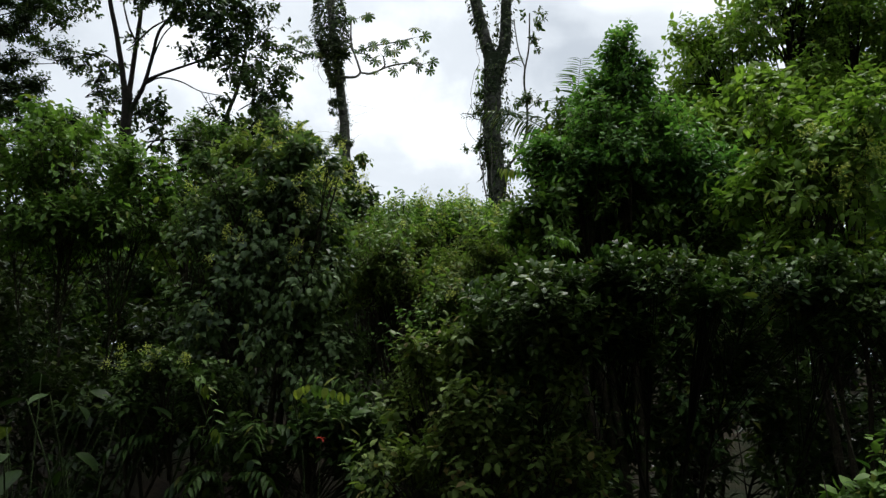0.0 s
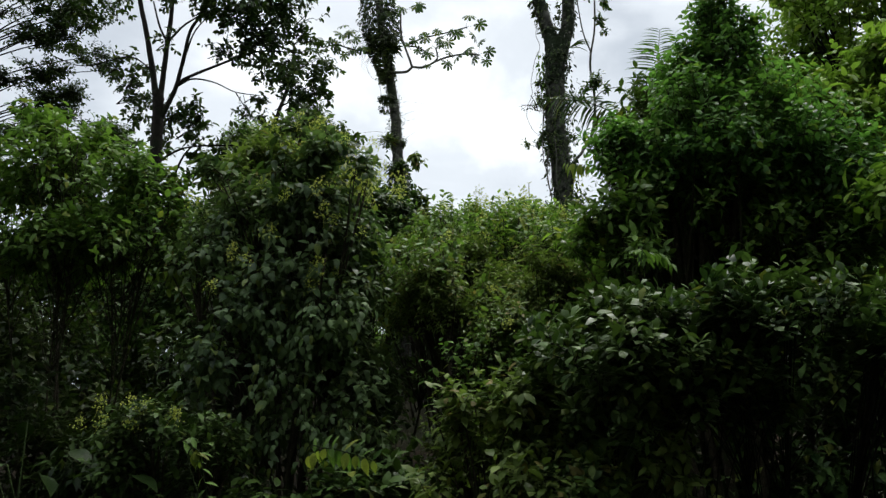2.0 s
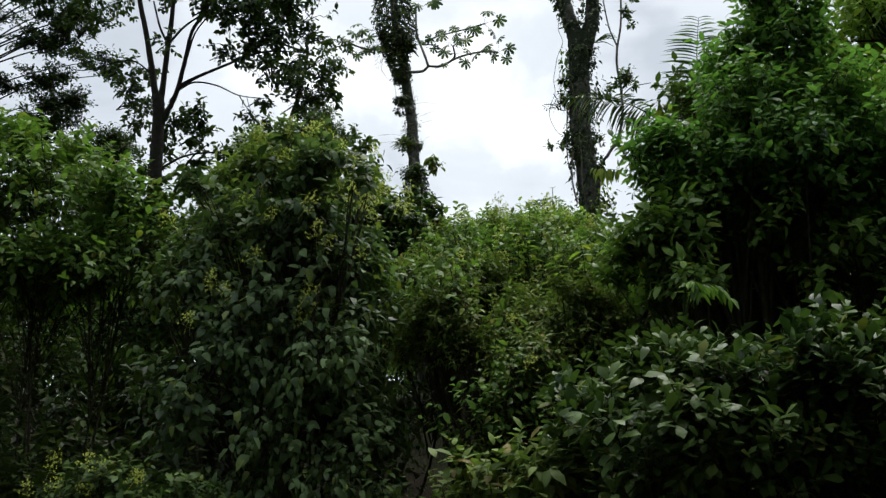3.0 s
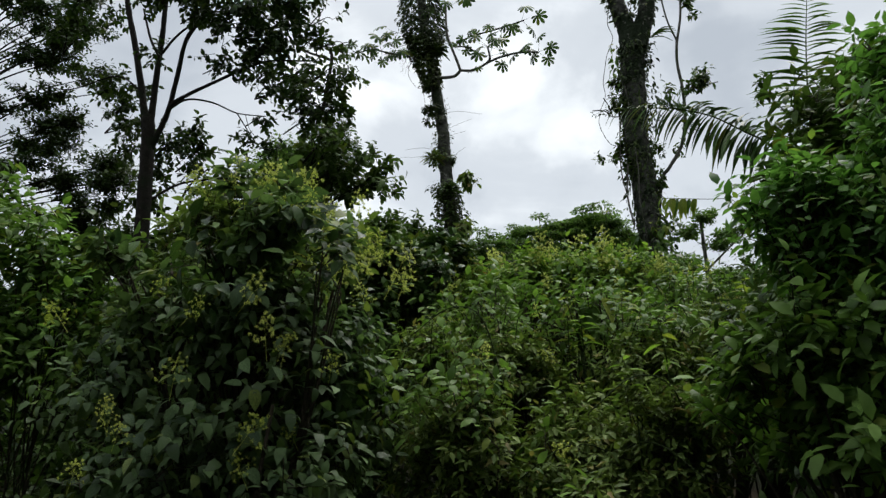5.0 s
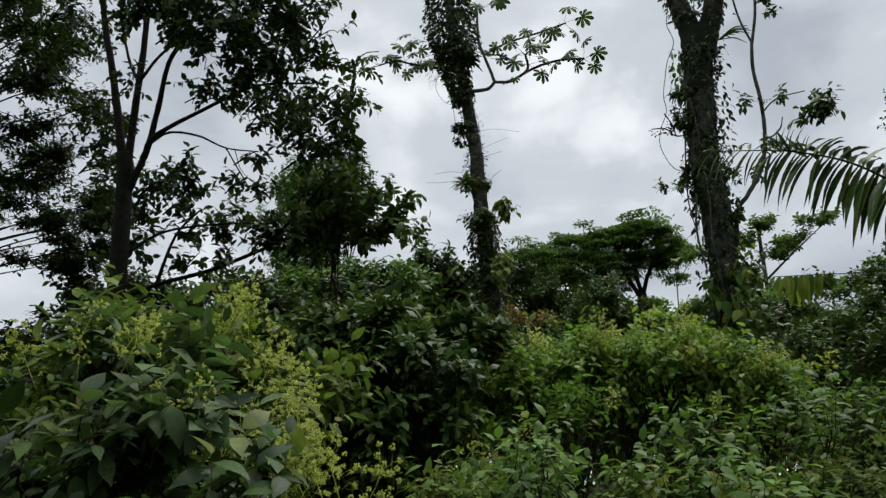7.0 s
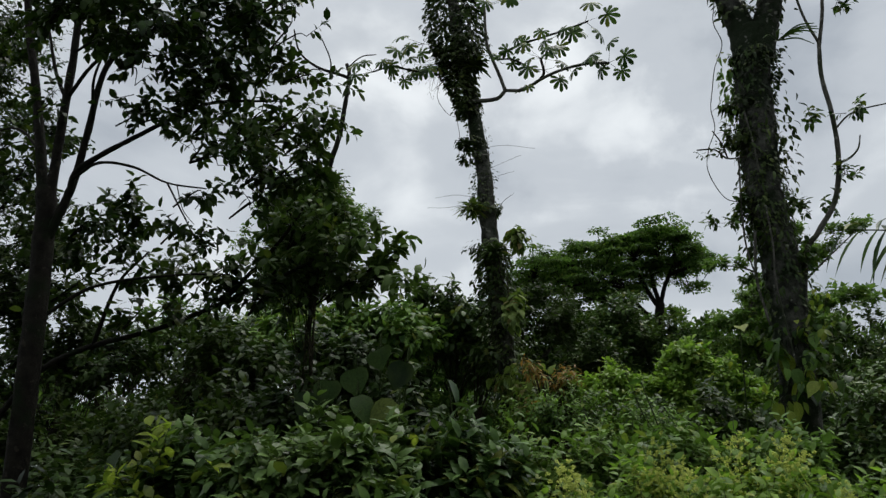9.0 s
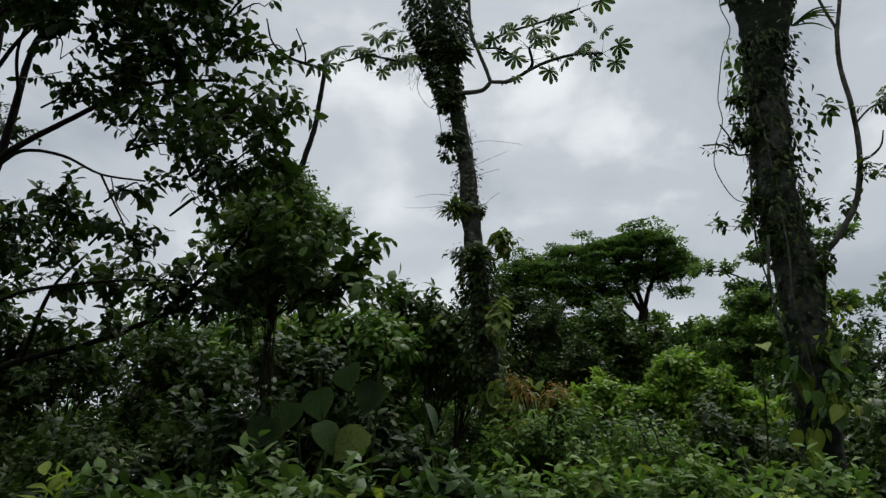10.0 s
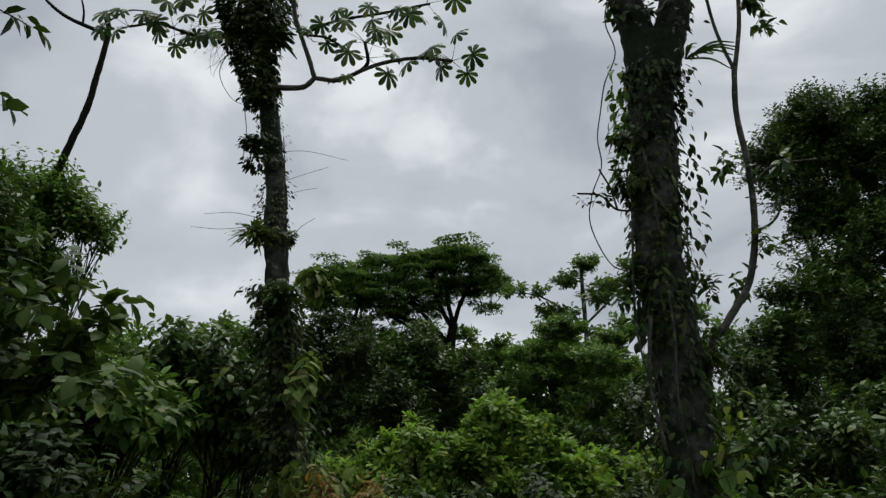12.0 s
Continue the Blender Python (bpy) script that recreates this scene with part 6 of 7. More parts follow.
for x, z in [(-12.0, 14.8), (-11.2, 14.3), (-10.5, 13.7), (-11.4, 13.7), (-11.8, 13.1), (-10.9, 13.1), (-10.2, 12.4), (-11.1, 11.9), (-10.4, 11.4), (-11.4, 11.3), (-10.9, 10.8), (-9.9, 10.3), (-11.3, 10.4), (-10.5, 10.0), (-9.6, 9.7), (-9.1, 10.1), (-10.9, 9.4), (-13.1, 13.9), (-12.7, 12.0), (-12.3, 10.4), (-12.6, 15.4), (-11.6, 15.6)]:
    for q in range(2):
        layers.append((x + sprays.uniform(-0.35, 0.35), 17.5 + sprays.uniform(-0.3, 0.5), z + sprays.uniform(-0.15, 0.15), sprays.uniform(0.55, 0.85), 0.4, sprays.uniform(0.06, 0.12)))
small_leaf_tree((-13.4, 17.7), layers,
                (-13.0, 17.6, 15.8), "feathery dark tree with layered sprays of small leaves", 440)

# dead-topped sapling rising from a leafy column
b = ground_at(-8.2, 24.3)
dead = thing("dead_topped_tree", b, "pale bare crooked stem rising from a leafy vine column", "tree")
part("trunk", tube([b, (-8.0, 24.1, 9.0), (-7.8, 24, 12.5), (-7.46, 24, 13.9), (-7.2, 24, 14.8), (-7.1, 24, 15.5), (-7.0, 24, 16.4), (-7.08, 24, 16.75)], 0.085, 0.045, 9, 0.12, rg, 6), BARK_SHADED, dead)
part("branch", tube([(-7.0, 24, 16.35), (-7.3, 24, 16.5), (-7.9, 24, 16.8), (-8.4, 24, 17.3), (-8.6, 24, 18.0)], 0.045, 0.02, 6, 0.08, rg), BARK_SHADED, dead)
part("branch", tube([(-7.5, 24, 16.6), (-7.55, 24, 17.0), (-7.8, 24, 17.6)], 0.025, 0.014, 6, 0.08, rg), BARK_SHADED, dead)
part("branch", tube([(-7.1, 24, 16.6), (-6.7, 24, 16.9), (-6.3, 24, 16.9)], 0.02, 0.012, 6, 0.08, rg), BARK_SHADED, dead)
shrub("vine_column", (-8.0, 23.8), [(-7.9, 23.9, 13.0, 0.7, 0.6, 0.8), (-7.3, 23.9, 12.6, 0.7, 0.6, 0.7), (-8.6, 23.9, 12.6, 0.8, 0.6, 0.9), (-7.9, 23.9, 11.6, 1.1, 0.7, 0.8), (-6.6, 23.9, 12.2, 0.4, 0.4, 0.5), (-8.2, 23.9, 10.4, 1.2, 0.7, 0.9)],
      "column of small-leaved vines smothering a dead tree", LEAF_MID, OVATE_LOW, 0.13, 1900, 9, 450, 0.4, 0, None, "climbing vines", category="vine")


shrub("vine_column", (-4.6, 16.6), [(-4.3, 16.4, 9.2, 0.4, 0.35, 0.6), (-4.2, 16.4, 9.8, 0.3, 0.3, 0.4)],
      "column of fine-leaved green vines", LEAF_DARK, SMALL, 0.08, 560, 10, 451, 0.3, 0, None, "climbing vines", category="vine", loose=0.32, limb_r=0.012)


# palm with two arching fronds
def palm():
    b = ground_at(2.75, 12.1)
    ob = thing("palm", b, "young palm with arching feathery fronds", "palm")
    r = np.random.default_rng(460)
    part("stem", tube([b, (2.72, 12.1, 5.5), (2.7, 12.1, 6.7)], 0.06, 0.05, 9, 0.05, r), STEM_GREEN, ob)

    def frond(pts, pairs, length, leaf, first, wide, near, far, lead, thick=0.014, back=1.0):
        """A midrib and two rows of leaflets, one leaning the near way and one the far way."""
        path = smooth_path(pts, 14)
        fr = part("frond", tube(pts, thick, 0.003, 5, 0, r, 8), STEM_GREEN, ob)
        mesh = mesh_from("leaflet", *blade([wide * w for w in (0.014, 0.036, 0.044, 0.036, 0.018, 0)], 0.22, 0.5), leaf)
        idx = np.linspace(len(path) * first, len(path) - 1, pairs).astype(int)
        tan = unit(np.gradient(path, axis=0))[idx]
        prof = np.interp(np.linspace(0, 1, pairs), [0, 0.3, 0.75, 1], [0.75, 1.0, 0.8, 0.4])
        for way, share in ((near, 1.0), (far, back)):
            D = lead * share * tan * np.linspace(0.8, 1.5, pairs)[:, None] + np.array(way) + r.normal(scale=0.09, size=tan.shape)
            N = np.array([0, -0.4, 1.0]) + 0.5 * tan + r.normal(scale=0.15, size=tan.shape)
            leaf_pieces("leaflet", mesh, fr, path[idx], unit(D), unit(N), length * prof * r.uniform(0.85, 1.1, pairs))

    frond([(2.7, 12.1, 6.4), (2.3, 11.8, 6.85), (1.94, 11.6, 7.14), (1.72, 11.6, 7.3), (1.47, 11.6, 7.47), (1.2, 11.6, 7.57), (0.96, 11.65, 7.64), (0.54, 11.75, 7.72)], 52, 0.54, LEAF_DARK, 0.2, 1.5, (0.0, -0.3, -1.0), (0.45, 0.55, 0.45), 0.55, back=0.25)
    tuft = [(1.2 - 0.025 * k, 11.6, 7.57 + 0.008 * k) for k in range(10)]
    frond(tuft, 10, 0.2, LEAF_DARK, 0.0, 1.5, (0.3, -0.2, 1.0), (-0.3, 0.2, 0.9), 0.2, 0.006)
    frond([(2.7, 12.1, 6.4), (2.3, 11.3, 6.6), (2.08, 10.7, 6.95), (2.07, 10.53, 7.45), (2.12, 10.45, 7.95)], 38, 0.46, LEAF_MID, 0.4, 1.7, (-1.0, 0.0, -0.1), (0.85, 0.2, -0.05), 0.32)
    frond([(2.7, 12.1, 6.5), (2.2, 12.2, 6.85), (1.6, 12.3, 6.86), (1.3, 12.2, 6.84), (0.95, 11.95, 6.78)], 10, 0.26, LEAF_YELLOW, 0.72, 3.2, (0.0, -0.3, -1.0), (0.0, 0.5, -0.6), 0.4, 0.005)


palm()

# low growth between the trunks
for i, (x, y, lobes) in enumerate([(-3.0, 23.0, [(-3.4, 22.8, 7.0, 0.8, 0.6, 1.0), (-2.4, 22.8, 6.9, 0.8, 0.6, 1.0)]), (3.2, 20.4, [(2.4, 20.3, 6.6, 0.8, 0.6, 0.9), (3.4, 20.4, 6.9, 0.9, 0.6, 1.0), (4.6, 20.6, 7.0, 0.9, 0.6, 1.1)]), (-0.6, 20.6, [(-1.2, 20.6, 6.3, 0.9, 0.6, 0.9), (0.2, 20.6, 6.2, 0.9, 0.6, 0.9)])]):
    shrub("understorey_shrub", (x, y), lobes, "dark leafy undergrowth between the tall trunks", LEAF_DARK, UNDER, 0.16, 600, 8, 470 + i, 0.4, 0, None, HEDGE)

shrub("understorey_shrub", (1.2, 31.0), [(-3.6, 30.8, 7.2, 1.2, 0.7, 1.4), (-1.4, 30.8, 7.0, 1.4, 0.7, 1.4), (0.8, 30.8, 7.2, 1.4, 0.7, 1.5), (3.0, 30.8, 7.2, 1.4, 0.7, 1.5), (5.2, 30.8, 7.4, 1.4, 0.7, 1.6)],
      "dark leafy undergrowth behind the bright bush", LEAF_DARK, UNDER, 0.2, 1500, 8, 475, 0.5, 0, None, HEDGE)
shrub("understorey_shrub", (-5.5, 22.4), [(-6.8, 22.4, 6.8, 1.2, 0.6, 1.2), (-5.2, 22.4, 6.8, 1.2, 0.6, 1.3), (-8.4, 22.6, 6.8, 1.2, 0.6, 1.2)],
      "dark leafy undergrowth between the tall trunks", LEAF_DARK, UNDER, 0.18, 900, 8, 476, 0.45, 0, None, HEDGE)

big_leaf_plant("elephant_ear_plant", (-2.9, 16.2), 7, 4.7, 0.42, "elephant-ear plant with huge rounded dark green leaves", 103, LEAF_DARK, HEART, 0.22, toward=(0.1, -0.9, 0), hang=1.3)
shrub("climbing_vine", (1.0, 17.4), [(0.8, 17.4, 7.35, 0.16, 0.1, 0.12), (1.05, 17.4, 7.4, 0.14, 0.1, 0.12), (1.4, 17.45, 7.7, 0.1, 0.1, 0.12)],
      "vine with large pale yellow-green hanging leaves", LEAF_YELLOW, BIG, 0.26, 7, 3, 226, 0.2, 40, None, "climbing vines", hang=1.6, rise=0.0, category="vine", stems=False)
shrub("climbing_vine", (1.3, 17.4), [(1.1, 17.6, 7.9, 0.15, 0.1, 0.3), (1.5, 17.65, 8.1, 0.15, 0.1, 0.3)],
      "vine with huge heart-shaped green leaves on the mossy trunk", LEAF_MID, HEART, 0.27, 7, 2, 227, 0.2, 40, None, "climbing vines", hang=1.4, rise=0.0, category="vine", stems=False)

shrub("broadleaf_shrub", (6.0, 30.4), [(4.4, 30.2, 9.3, 1.2, 0.8, 1.0), (6.2, 30.2, 9.9, 1.3, 0.8, 1.2), (8.2, 30.4, 10.2, 1.4, 0.8, 1.3), (5.4, 30.0, 7.6, 1.8, 0.8, 1.2), (8.4, 30.0, 7.8, 1.8, 0.8, 1.3)],
      "dark leafy shrub at the forest edge beyond the mossy trunk", LEAF_SHADED, OVATE_LOW, 0.19, 1500, 9, 118, 0.45, 0, None, HEDGE)

shrub("climbing_vine", (2.6, 12.0), [(1.1, 11.95, 8.06, 0.22, 0.12, 0.07), (1.5, 12.05, 8.1, 0.25, 0.12, 0.08), (1.95, 12.1, 8.0, 0.25, 0.12, 0.1), (0.85, 11.9, 7.9, 0.12, 0.1, 0.12)],
      "small-leaved vine growing over the palm frond", LEAF_DARK, OVATE, 0.075, 60, 6, 228, 0.16, 120, None, "climbing vines", hang=0.6, category="vine", stems=False)

# ---- far trees ----
def pad_tree(name, base, lobes, trunk, limbs, label, leaf, size, dens, seed, per=8, twig=0.9, shape=CLUMP, trunk_r=0.35, bark=BARK_PALE, group="forest trees", rise=0.3):
    """A far tree with layered pads of foliage on visible limbs."""
    r = np.random.default_rng(seed)
    b = ground_at(*base)
    ob = thing(name, b, label, "tree", group)
    part("trunk", tube([b] + trunk, trunk_r, trunk_r * 0.6, 9, 0.05, r), bark, ob)
    for pts in limbs:
        part("limb", tube(pts, trunk_r * 0.45, trunk_r * 0.15, 6, 0.08, r), bark, ob)
    for k, lb in enumerate(lobes):
        (P, D, N, S), (A, B) = foliage([lb], int(dens * lb[3] * lb[4]) + 6, per, twig, size, shape, np.random.default_rng(seed + 50 + k), 0.15, rise, 0.15, 0.4)
        part("crown", leaves(shape, P, D, N, S), leaf, ob, kind="stuff")
        part("twig_spray", sticks(A[::3], B[::3], 0.02), bark, ob, kind="stuff")


# spreading flat-topped tree
def umbrella_tree():
    """A wide crown of thin arched tiers of small leaves, carried on spreading limbs."""
    r = np.random.default_rng(501)
    b = ground_at(0.4, 62)
    ob = thing("umbrella_tree", b, "wide umbrella-shaped tree with flat layers of foliage", "tree", "forest trees")
    part("trunk", tube([b, (0.6, 62, 13.0), (0.8, 62, 17.0), (1.0, 62, 18.6)], 0.42, 0.3, 9, 0.08, r), BARK_SHADED, ob)
    limbs = [[(0.9, 62, 18.0), (1.5, 62, 20.0), (2.5, 62, 21.4), (3.6, 62, 21.8), (4.9, 62, 21.5)], [(1.0, 62, 18.4), (0.6, 62, 20.4), (1.1, 62, 22.2), (2.2, 62, 23.6)], [(1.4, 62, 19.8), (2.2, 62.4, 21.6), (2.4, 62.4, 22.8), (3.2, 62.4, 23.6)], [(0.8, 62, 17.0), (-0.8, 62, 18.9), (-2.0, 62, 20.6), (-2.8, 62, 22.6)],
             [(0.2, 62, 17.8), (-2.4, 61.4, 18.8), (-5.2, 61, 20.0), (-7.6, 61, 21.2)], [(0.8, 62, 18.4), (-0.2, 62, 20.4), (-0.4, 62, 22.0), (0.4, 62, 23.4)], [(-1.2, 62, 19.4), (-3.2, 62.6, 21.0), (-4.6, 62.8, 22.2)], [(1.8, 62, 20.6), (3.2, 61.4, 20.9), (4.2, 61, 21.2)], [(0.7, 62, 17.0), (-1.6, 60.8, 18.0), (-3.6, 60.4, 18.9)]]
    for pts in limbs:
        part("limb", tube(pts, 0.17, 0.05, 6, 0.1, r), BARK_SHADED, ob)
    starts = np.array([p for l in limbs for p in l[2:]])
    tiers = []
    roof_x, roof_z = [-9.0, -8.4, -7.2, -5.8, -4.0, -2.2, -0.8, 0.9, 2.3, 3.4, 4.2], [20.6, 21.5, 22.3, 22.3, 23.1, 23.0, 23.3, 23.9, 23.5, 22.2, 21.0]
    floor_x, floor_z = [-9.0, -6.6, -4.2, -1.6, 0.0, 1.6, 2.8, 4.2], [19.8, 18.2, 17.4, 17.6, 19.6, 21.0, 20.9, 20.9]
    for k in range(430):
        x = -8.9 + 13.0 * r.random() ** 1.1
        dy = r.uniform(-1, 1)
        top, low = np.interp(x, roof_x, roof_z), np.interp(x, floor_x, floor_z)
        u = 0.0 if k % 3 == 0 else r.random()
        z = top - 0.12 - 1.6 * dy * dy * (u == 0.0) - u * max(0.0, top - low - 0.3)
        z = round(z / 0.6) * 0.6 + r.uniform(-0.08, 0.08) if u else z
        c = np.array([x, 62 + 4.2 * dy, z])
        rx, ry, n = r.uniform(0.45, 1.0), r.uniform(0.5, 1.0), 140
        rad, th = np.sqrt(r.random(n)), r.uniform(0, 6.283, n)
        rag = 1 + 0.18 * np.sin(3 * th + k) + 0.12 * np.sin(7 * th - 2 * k)
        P = c + np.stack([rx * rad * rag * np.cos(th), ry * rad * rag * np.sin(th), 0.14 * (1 - rad ** 2) - 0.06 + r.normal(scale=0.03, size=n)], -1)
        D = unit(np.stack([np.cos(th), np.sin(th), np.full(n, -0.25)], -1) + r.normal(scale=0.5, size=(n, 3)))
        N = unit(np.array([0, 0, 1.0]) + 0.35 * np.stack([np.cos(th), np.sin(th), 0 * th], -1) + r.normal(scale=0.3, size=(n, 3)))
        pad = leaves(CLUMP, P, D, N, 0.23 * r.uniform(0.6, 1.2, n))
        a = starts[np.argmin(np.linalg.norm(starts - c, axis=1))]
        twig = [tube([a, (a + c) / 2 + np.array([0, 0, -0.12]), c], 0.045, 0.02, 4, 0, r, 3)]
        twig += [tube([c + np.array([0, 0, -0.05]), c + np.array([rx * 0.7 * math.cos(t), ry * 0.7 * math.sin(t), 0.0])], 0.018, 0.008, 3, 0, r, 2) for t in r.uniform(0, 6.283, 4)]
        tiers.append((x, pad, join(*twig)))
    tiers.sort(key=lambda q: q[0])
    for k in range(0, len(tiers), 5):
        part("crown", join(*[q[1] for q in tiers[k:k + 5]]), LEAF_UMBRELLA, ob, kind="stuff")
        part("branchlet", join(*[q[2] for q in tiers[k:k + 5]]), BARK_SHADED, ob, kind="stuff")


umbrella_tree()
# tiered tree beside it
rr = np.random.default_rng(511)
pads = [(4.6 + rr.uniform(-0.5, 0.5) + dx, 45 + rr.uniform(-1.5, 1.5), z - 1.4, rx, 1.4, 0.4) for z, dx, rx in [(16.3, 0, 1.0), (15.6, 0.9, 1.3), (15.0, -0.9, 1.3), (14.6, 1.6, 1.5), (14.0, -0.4, 1.6), (13.6, -1.7, 1.2), (13.2, 1.4, 1.7), (12.7, -0.6, 1.6), (12.2, 2.2, 1.6), (11.6, 0.2, 1.8), (11.0, -1.5, 1.4), (15.6, 2.6, 1.2), (14.4, 3.4, 1.2), (10.4, 1.6, 1.8)]]
pad_tree("tiered_tree", (4.8, 45.5), pads, [(4.8, 45.3, 11), (4.6, 45, 14.6)], [[(4.7, 45, 11.1), (3.4, 45, 12.0), (2.6, 45, 12.2)], [(4.7, 45, 12.1), (6, 45, 13.2), (7.6, 45, 14.0)]],
         "tree with tiered layers of dark green foliage", LEAF_MID, 0.2, 165, 510, 11, 0.55, trunk_r=0.25)
pads = [(7.3 + 0.9 * k * (-1) ** k * 0.5, 50, 19.2 - 0.9 * k, 1.0 + 0.12 * k, 1.0, 0.25) for k in range(6)] + [(4.2, 50, 17.8, 0.9, 0.9, 0.18), (9.6, 50, 18.2, 1.2, 1.0, 0.3), (10.6, 50, 19.2, 1.1, 1.0, 0.3)]
pad_tree("sparse_tree", (7.4, 50), pads, [(7.4, 50, 14), (7.3, 50, 19)], [[(7.3, 50, 16), (5.4, 50, 17.4), (4.0, 50, 17.8)], [(7.3, 50, 16), (9, 50, 17.6), (10.6, 50, 19)]], "sparse pale tree with thin horizontal branches", LEAF_FAR, 0.3, 46, 520, 9, 0.6, trunk_r=0.16)
# round-crowned tree in the middle distance
pad_tree("round_crowned_tree", (-1.6, 40), [(-1.6, 40, 12.2, 1.9, 1.7, 1.5), (-3.0, 40, 11.3, 1.6, 1.5, 1.4), (-0.3, 40, 11.4, 1.5, 1.5, 1.3), (-1.7, 39.6, 10.0, 2.2, 1.5, 1.4)], [(-1.6, 40, 9), (-1.6, 40, 12)], [[(-1.6, 40, 9.4), (-2.6, 40, 10.8)], [(-1.6, 40, 9.6), (-0.6, 40, 11)]],
         "round-crowned dark green tree in the middle distance", LEAF_DARK, 0.25, 230, 530, 9, 0.5)
pad_tree("round_crowned_tree", (-4.4, 33), [(-5.6, 33, 11.3, 1.2, 1.0, 0.9), (-4.2, 33, 11.7, 1.2, 1.0, 0.9), (-3.0, 33, 11.4, 1.1, 1.0, 0.9), (-4.4, 32.6, 9.9, 1.9, 1.0, 1.1), (-2.2, 32.8, 10.0, 1.2, 1.0, 1.0), (-6.6, 33, 10.2, 1.1, 1.0, 1.0)], [(-4.4, 33, 9), (-4.3, 33, 11)], [[(-4.4, 33, 9.4), (-5.4, 33, 10.8)], [(-4.4, 33, 9.6), (-3.2, 33, 11)]],
         "dark round-crowned tree behind the slim mossy trunk", LEAF_SHADED, 0.17, 380, 535, 9, 0.45)
# vine-smothered forest edge on the far side
rr = np.random.default_rng(541)
lob = [(12.4, 35, 19.8, 1.7, 1.6, 1.1), (14.8, 35, 19.9, 1.8, 1.6, 1.2), (11.2, 35, 18.6, 1.2, 1.2, 1.0), (13.4, 34.6, 18.4, 1.8, 1.6, 1.4), (15.4, 35, 18.8, 1.8, 1.6, 1.6), (12.6, 34.6, 16.4, 1.3, 1.4, 0.9), (15.0, 34.8, 16.2, 2.2, 1.6, 1.4), (11.3, 34.5, 17.2, 0.8, 0.9, 0.7), (11.8, 34.5, 16.4, 0.8, 0.9, 0.5)]
pad_tree("forest_tree", (13.6, 35.5), lob, [(13.5, 35.3, 12), (13.4, 35, 20)], [[(13.4, 35, 15), (12.2, 35, 17), (11.4, 35, 18.4)], [(13.4, 35, 16), (15, 35, 18)]], "tall forest tree with a dense dark crown", LEAF_DARK, 0.16, 420, 540, 9, 0.5)
lob = [(11.2, 33, 13.6, 1.6, 1.4, 1.6), (13.2, 33, 14.6, 1.8, 1.4, 1.8), (15.4, 33, 15.4, 2.0, 1.5, 2.0), (10.6, 33, 11.4, 1.8, 1.4, 1.6), (12.8, 32.6, 11.8, 2.0, 1.4, 2.0), (15.2, 32.6, 12.2, 2.2, 1.5, 2.2), (11.6, 32.2, 9.2, 2.2, 1.4, 1.6), (14.6, 32, 9.0, 2.4, 1.5, 1.8), (9.2, 32.4, 9.0, 1.4, 1.2, 1.3), (9.4, 31.6, 12.9, 0.9, 0.9, 0.7), (8.4, 31.2, 11.8, 0.8, 0.8, 0.8), (7.7, 31.2, 10.7, 0.8, 0.8, 0.9), (8.8, 31.2, 10.9, 0.9, 0.8, 0.9)]
pad_tree("vine_smothered_tree", (13.0, 33.5), lob, [(13.0, 33.2, 10), (13.0, 33, 14)], [], "forest edge tree smothered in hanging vines", LEAF_DARK, 0.2, 230, 550, 9, 0.5)


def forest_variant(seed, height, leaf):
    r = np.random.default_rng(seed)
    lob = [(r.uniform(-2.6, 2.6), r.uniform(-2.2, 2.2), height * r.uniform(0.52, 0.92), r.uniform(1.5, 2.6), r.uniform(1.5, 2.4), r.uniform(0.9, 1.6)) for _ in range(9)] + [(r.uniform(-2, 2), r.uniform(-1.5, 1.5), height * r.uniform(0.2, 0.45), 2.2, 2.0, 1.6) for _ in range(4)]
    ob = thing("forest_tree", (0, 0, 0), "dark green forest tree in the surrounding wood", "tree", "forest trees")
    part("trunk", tube([(0, 0, -0.3), (0.2, 0, height * 0.4), (0, 0.1, height * 0.85)], 0.28, 0.1, 8, 0.05, r), BARK_SHADED, ob)
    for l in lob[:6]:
        part("limb", tube([(0.1, 0, l[2] * 0.6), (l[0] * 0.5, l[1] * 0.5, l[2] * 0.85), l[:3]], 0.09, 0.03, 6, 0.05, r), BARK_SHADED, ob)
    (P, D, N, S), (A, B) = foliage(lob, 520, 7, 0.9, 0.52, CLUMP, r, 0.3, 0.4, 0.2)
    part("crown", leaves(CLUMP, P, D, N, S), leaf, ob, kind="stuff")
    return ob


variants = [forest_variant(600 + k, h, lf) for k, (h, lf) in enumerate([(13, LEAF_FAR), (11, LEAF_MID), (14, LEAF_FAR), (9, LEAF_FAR)])]
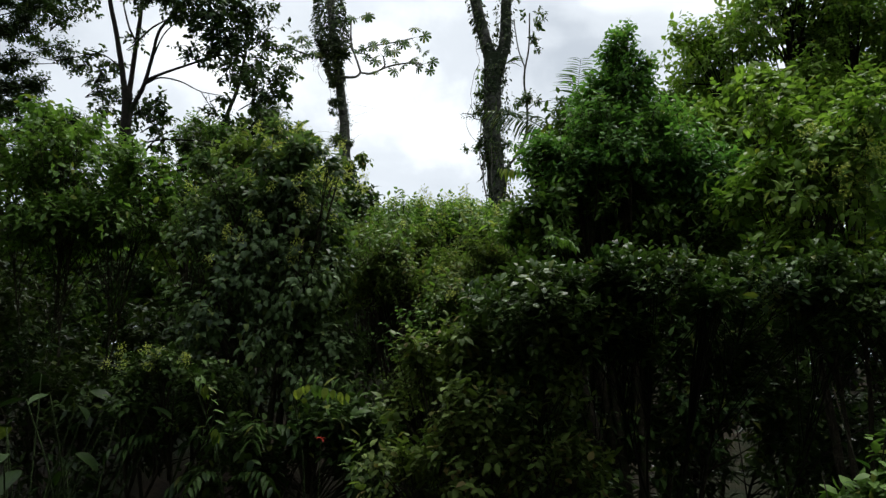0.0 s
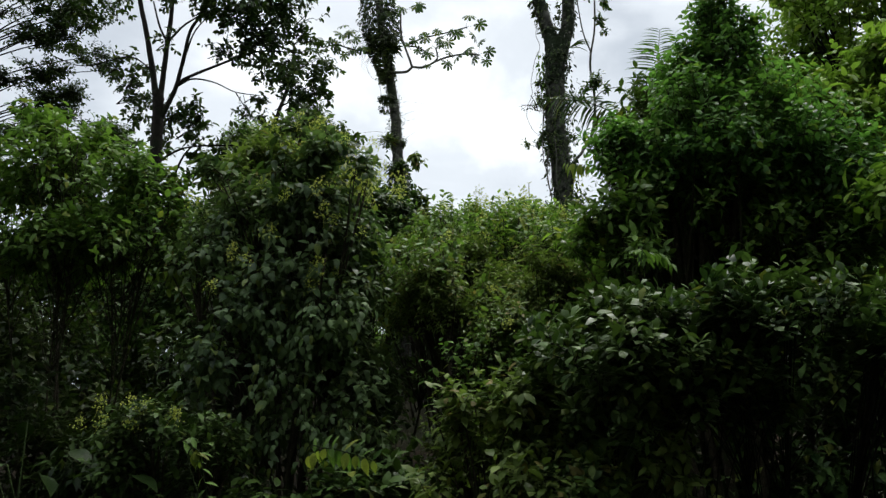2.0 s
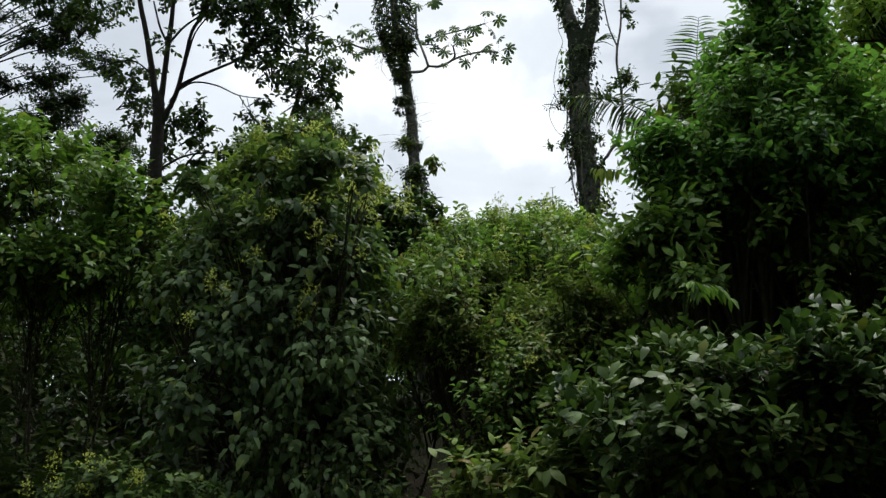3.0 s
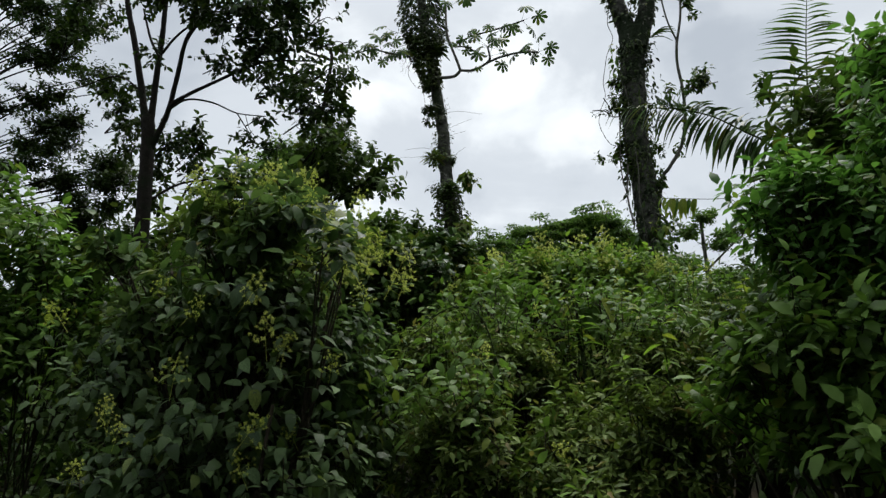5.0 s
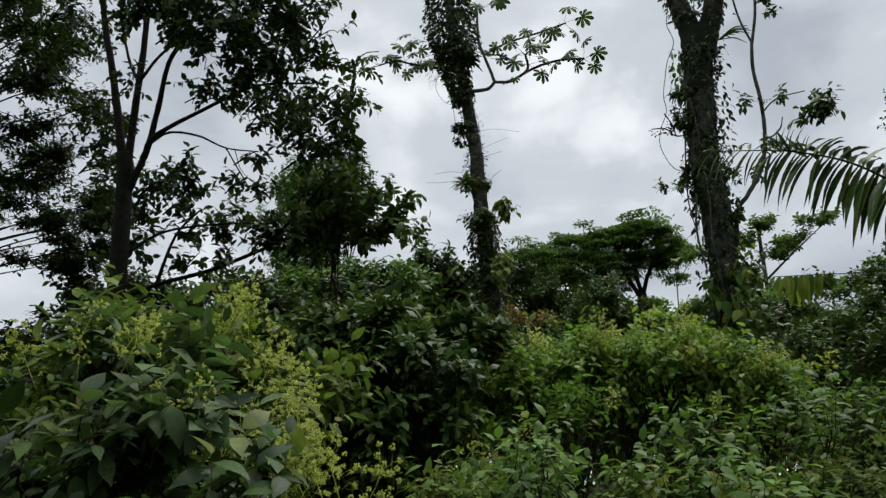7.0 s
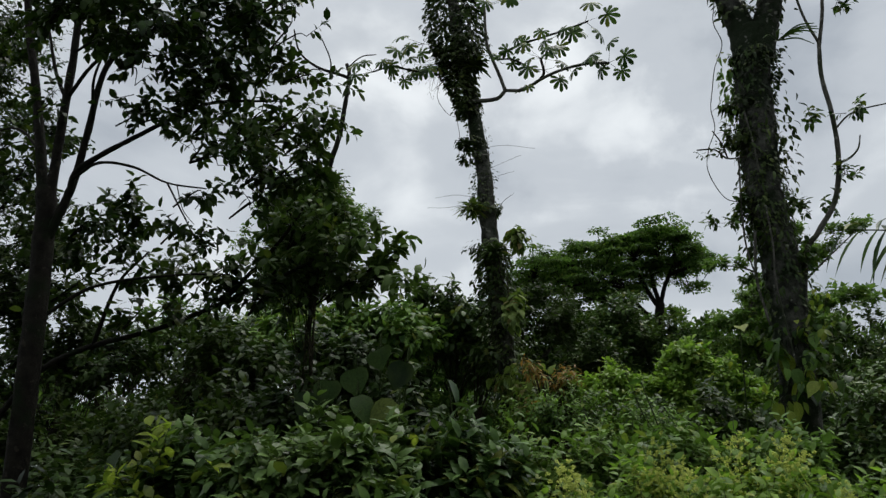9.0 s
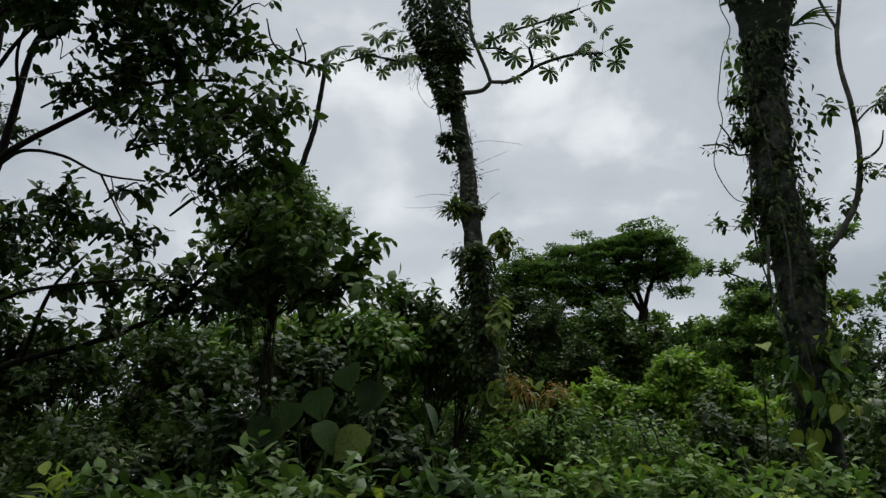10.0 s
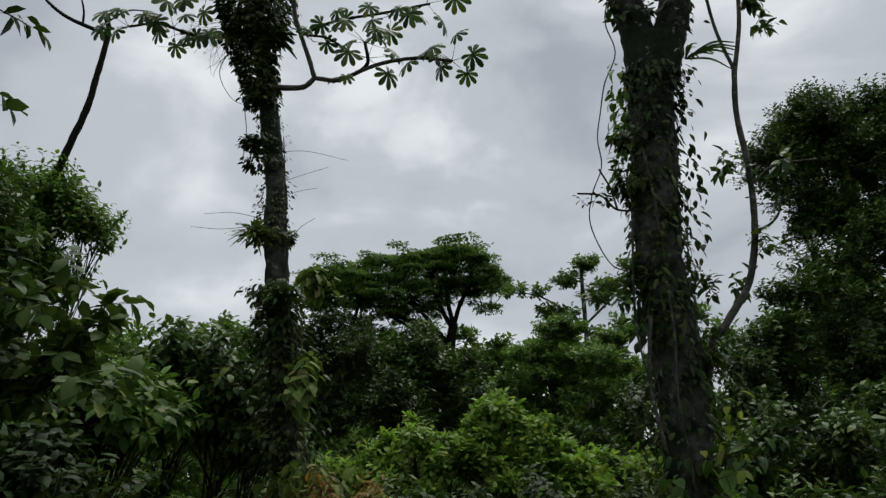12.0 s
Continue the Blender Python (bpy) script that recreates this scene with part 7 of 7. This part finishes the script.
# places of the surrounding wood: x, y, size, variant; unseen trees by the start are added to block sky light
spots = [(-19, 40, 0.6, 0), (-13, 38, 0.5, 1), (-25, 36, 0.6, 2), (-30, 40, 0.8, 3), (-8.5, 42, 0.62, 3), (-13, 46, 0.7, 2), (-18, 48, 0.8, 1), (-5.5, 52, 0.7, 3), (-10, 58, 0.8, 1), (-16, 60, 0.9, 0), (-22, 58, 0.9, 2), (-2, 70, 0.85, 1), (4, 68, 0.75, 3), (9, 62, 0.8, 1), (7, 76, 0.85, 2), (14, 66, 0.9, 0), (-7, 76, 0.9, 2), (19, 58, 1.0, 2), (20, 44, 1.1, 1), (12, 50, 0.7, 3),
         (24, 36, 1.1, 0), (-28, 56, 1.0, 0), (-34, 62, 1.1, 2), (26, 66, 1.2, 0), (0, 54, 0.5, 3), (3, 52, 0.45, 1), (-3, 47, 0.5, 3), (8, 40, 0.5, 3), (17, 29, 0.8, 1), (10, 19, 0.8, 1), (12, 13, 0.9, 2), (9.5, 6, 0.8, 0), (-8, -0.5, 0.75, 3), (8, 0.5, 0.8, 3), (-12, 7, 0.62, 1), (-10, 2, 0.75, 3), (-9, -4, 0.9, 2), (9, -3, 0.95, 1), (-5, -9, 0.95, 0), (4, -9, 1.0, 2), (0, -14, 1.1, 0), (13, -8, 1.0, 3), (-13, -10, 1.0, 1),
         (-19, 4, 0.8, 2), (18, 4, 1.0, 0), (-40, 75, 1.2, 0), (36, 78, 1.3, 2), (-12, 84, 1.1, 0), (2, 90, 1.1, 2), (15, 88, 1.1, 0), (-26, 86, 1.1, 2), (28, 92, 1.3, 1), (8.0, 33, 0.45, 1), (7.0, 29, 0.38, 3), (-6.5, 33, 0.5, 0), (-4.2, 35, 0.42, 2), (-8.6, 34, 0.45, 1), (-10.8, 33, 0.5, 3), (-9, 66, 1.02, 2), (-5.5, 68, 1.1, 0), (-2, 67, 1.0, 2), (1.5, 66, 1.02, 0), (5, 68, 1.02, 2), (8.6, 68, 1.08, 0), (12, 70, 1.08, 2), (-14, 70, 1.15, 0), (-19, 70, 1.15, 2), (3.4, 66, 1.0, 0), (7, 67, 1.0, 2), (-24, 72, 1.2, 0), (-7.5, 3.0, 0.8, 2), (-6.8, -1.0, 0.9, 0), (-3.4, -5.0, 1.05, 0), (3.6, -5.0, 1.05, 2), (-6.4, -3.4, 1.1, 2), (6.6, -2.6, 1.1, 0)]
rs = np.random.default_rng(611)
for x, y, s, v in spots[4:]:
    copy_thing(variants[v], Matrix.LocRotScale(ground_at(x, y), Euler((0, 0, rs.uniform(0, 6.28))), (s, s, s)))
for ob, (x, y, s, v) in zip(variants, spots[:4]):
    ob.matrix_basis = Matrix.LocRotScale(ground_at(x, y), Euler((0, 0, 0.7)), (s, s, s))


# unbroken wood along the horizon
def far_wood():
    r = np.random.default_rng(620)
    lob = []
    for k in range(150):
        a = r.uniform(0, 6.28)
        d = r.uniform(100, 230)
        h = r.uniform(9, 16)
        lob.append((d * math.cos(a), 10 + d * math.sin(a), 5 + h * 0.45, r.uniform(5, 9), r.uniform(5, 9), h * 0.6))
    (P, D, N, S), _ = foliage(lob, 9000, 5, 2.2, 1.5, CLUMP, r, 0.7, 0.4, 0.2)
    ob = new("far_wood", mesh_from("far_wood", *leaves(CLUMP, P, D, N, S), LEAF_FAR))
    tagged(ob, "distant dark green wood along the horizon", "forest", "", "stuff")


far_wood()
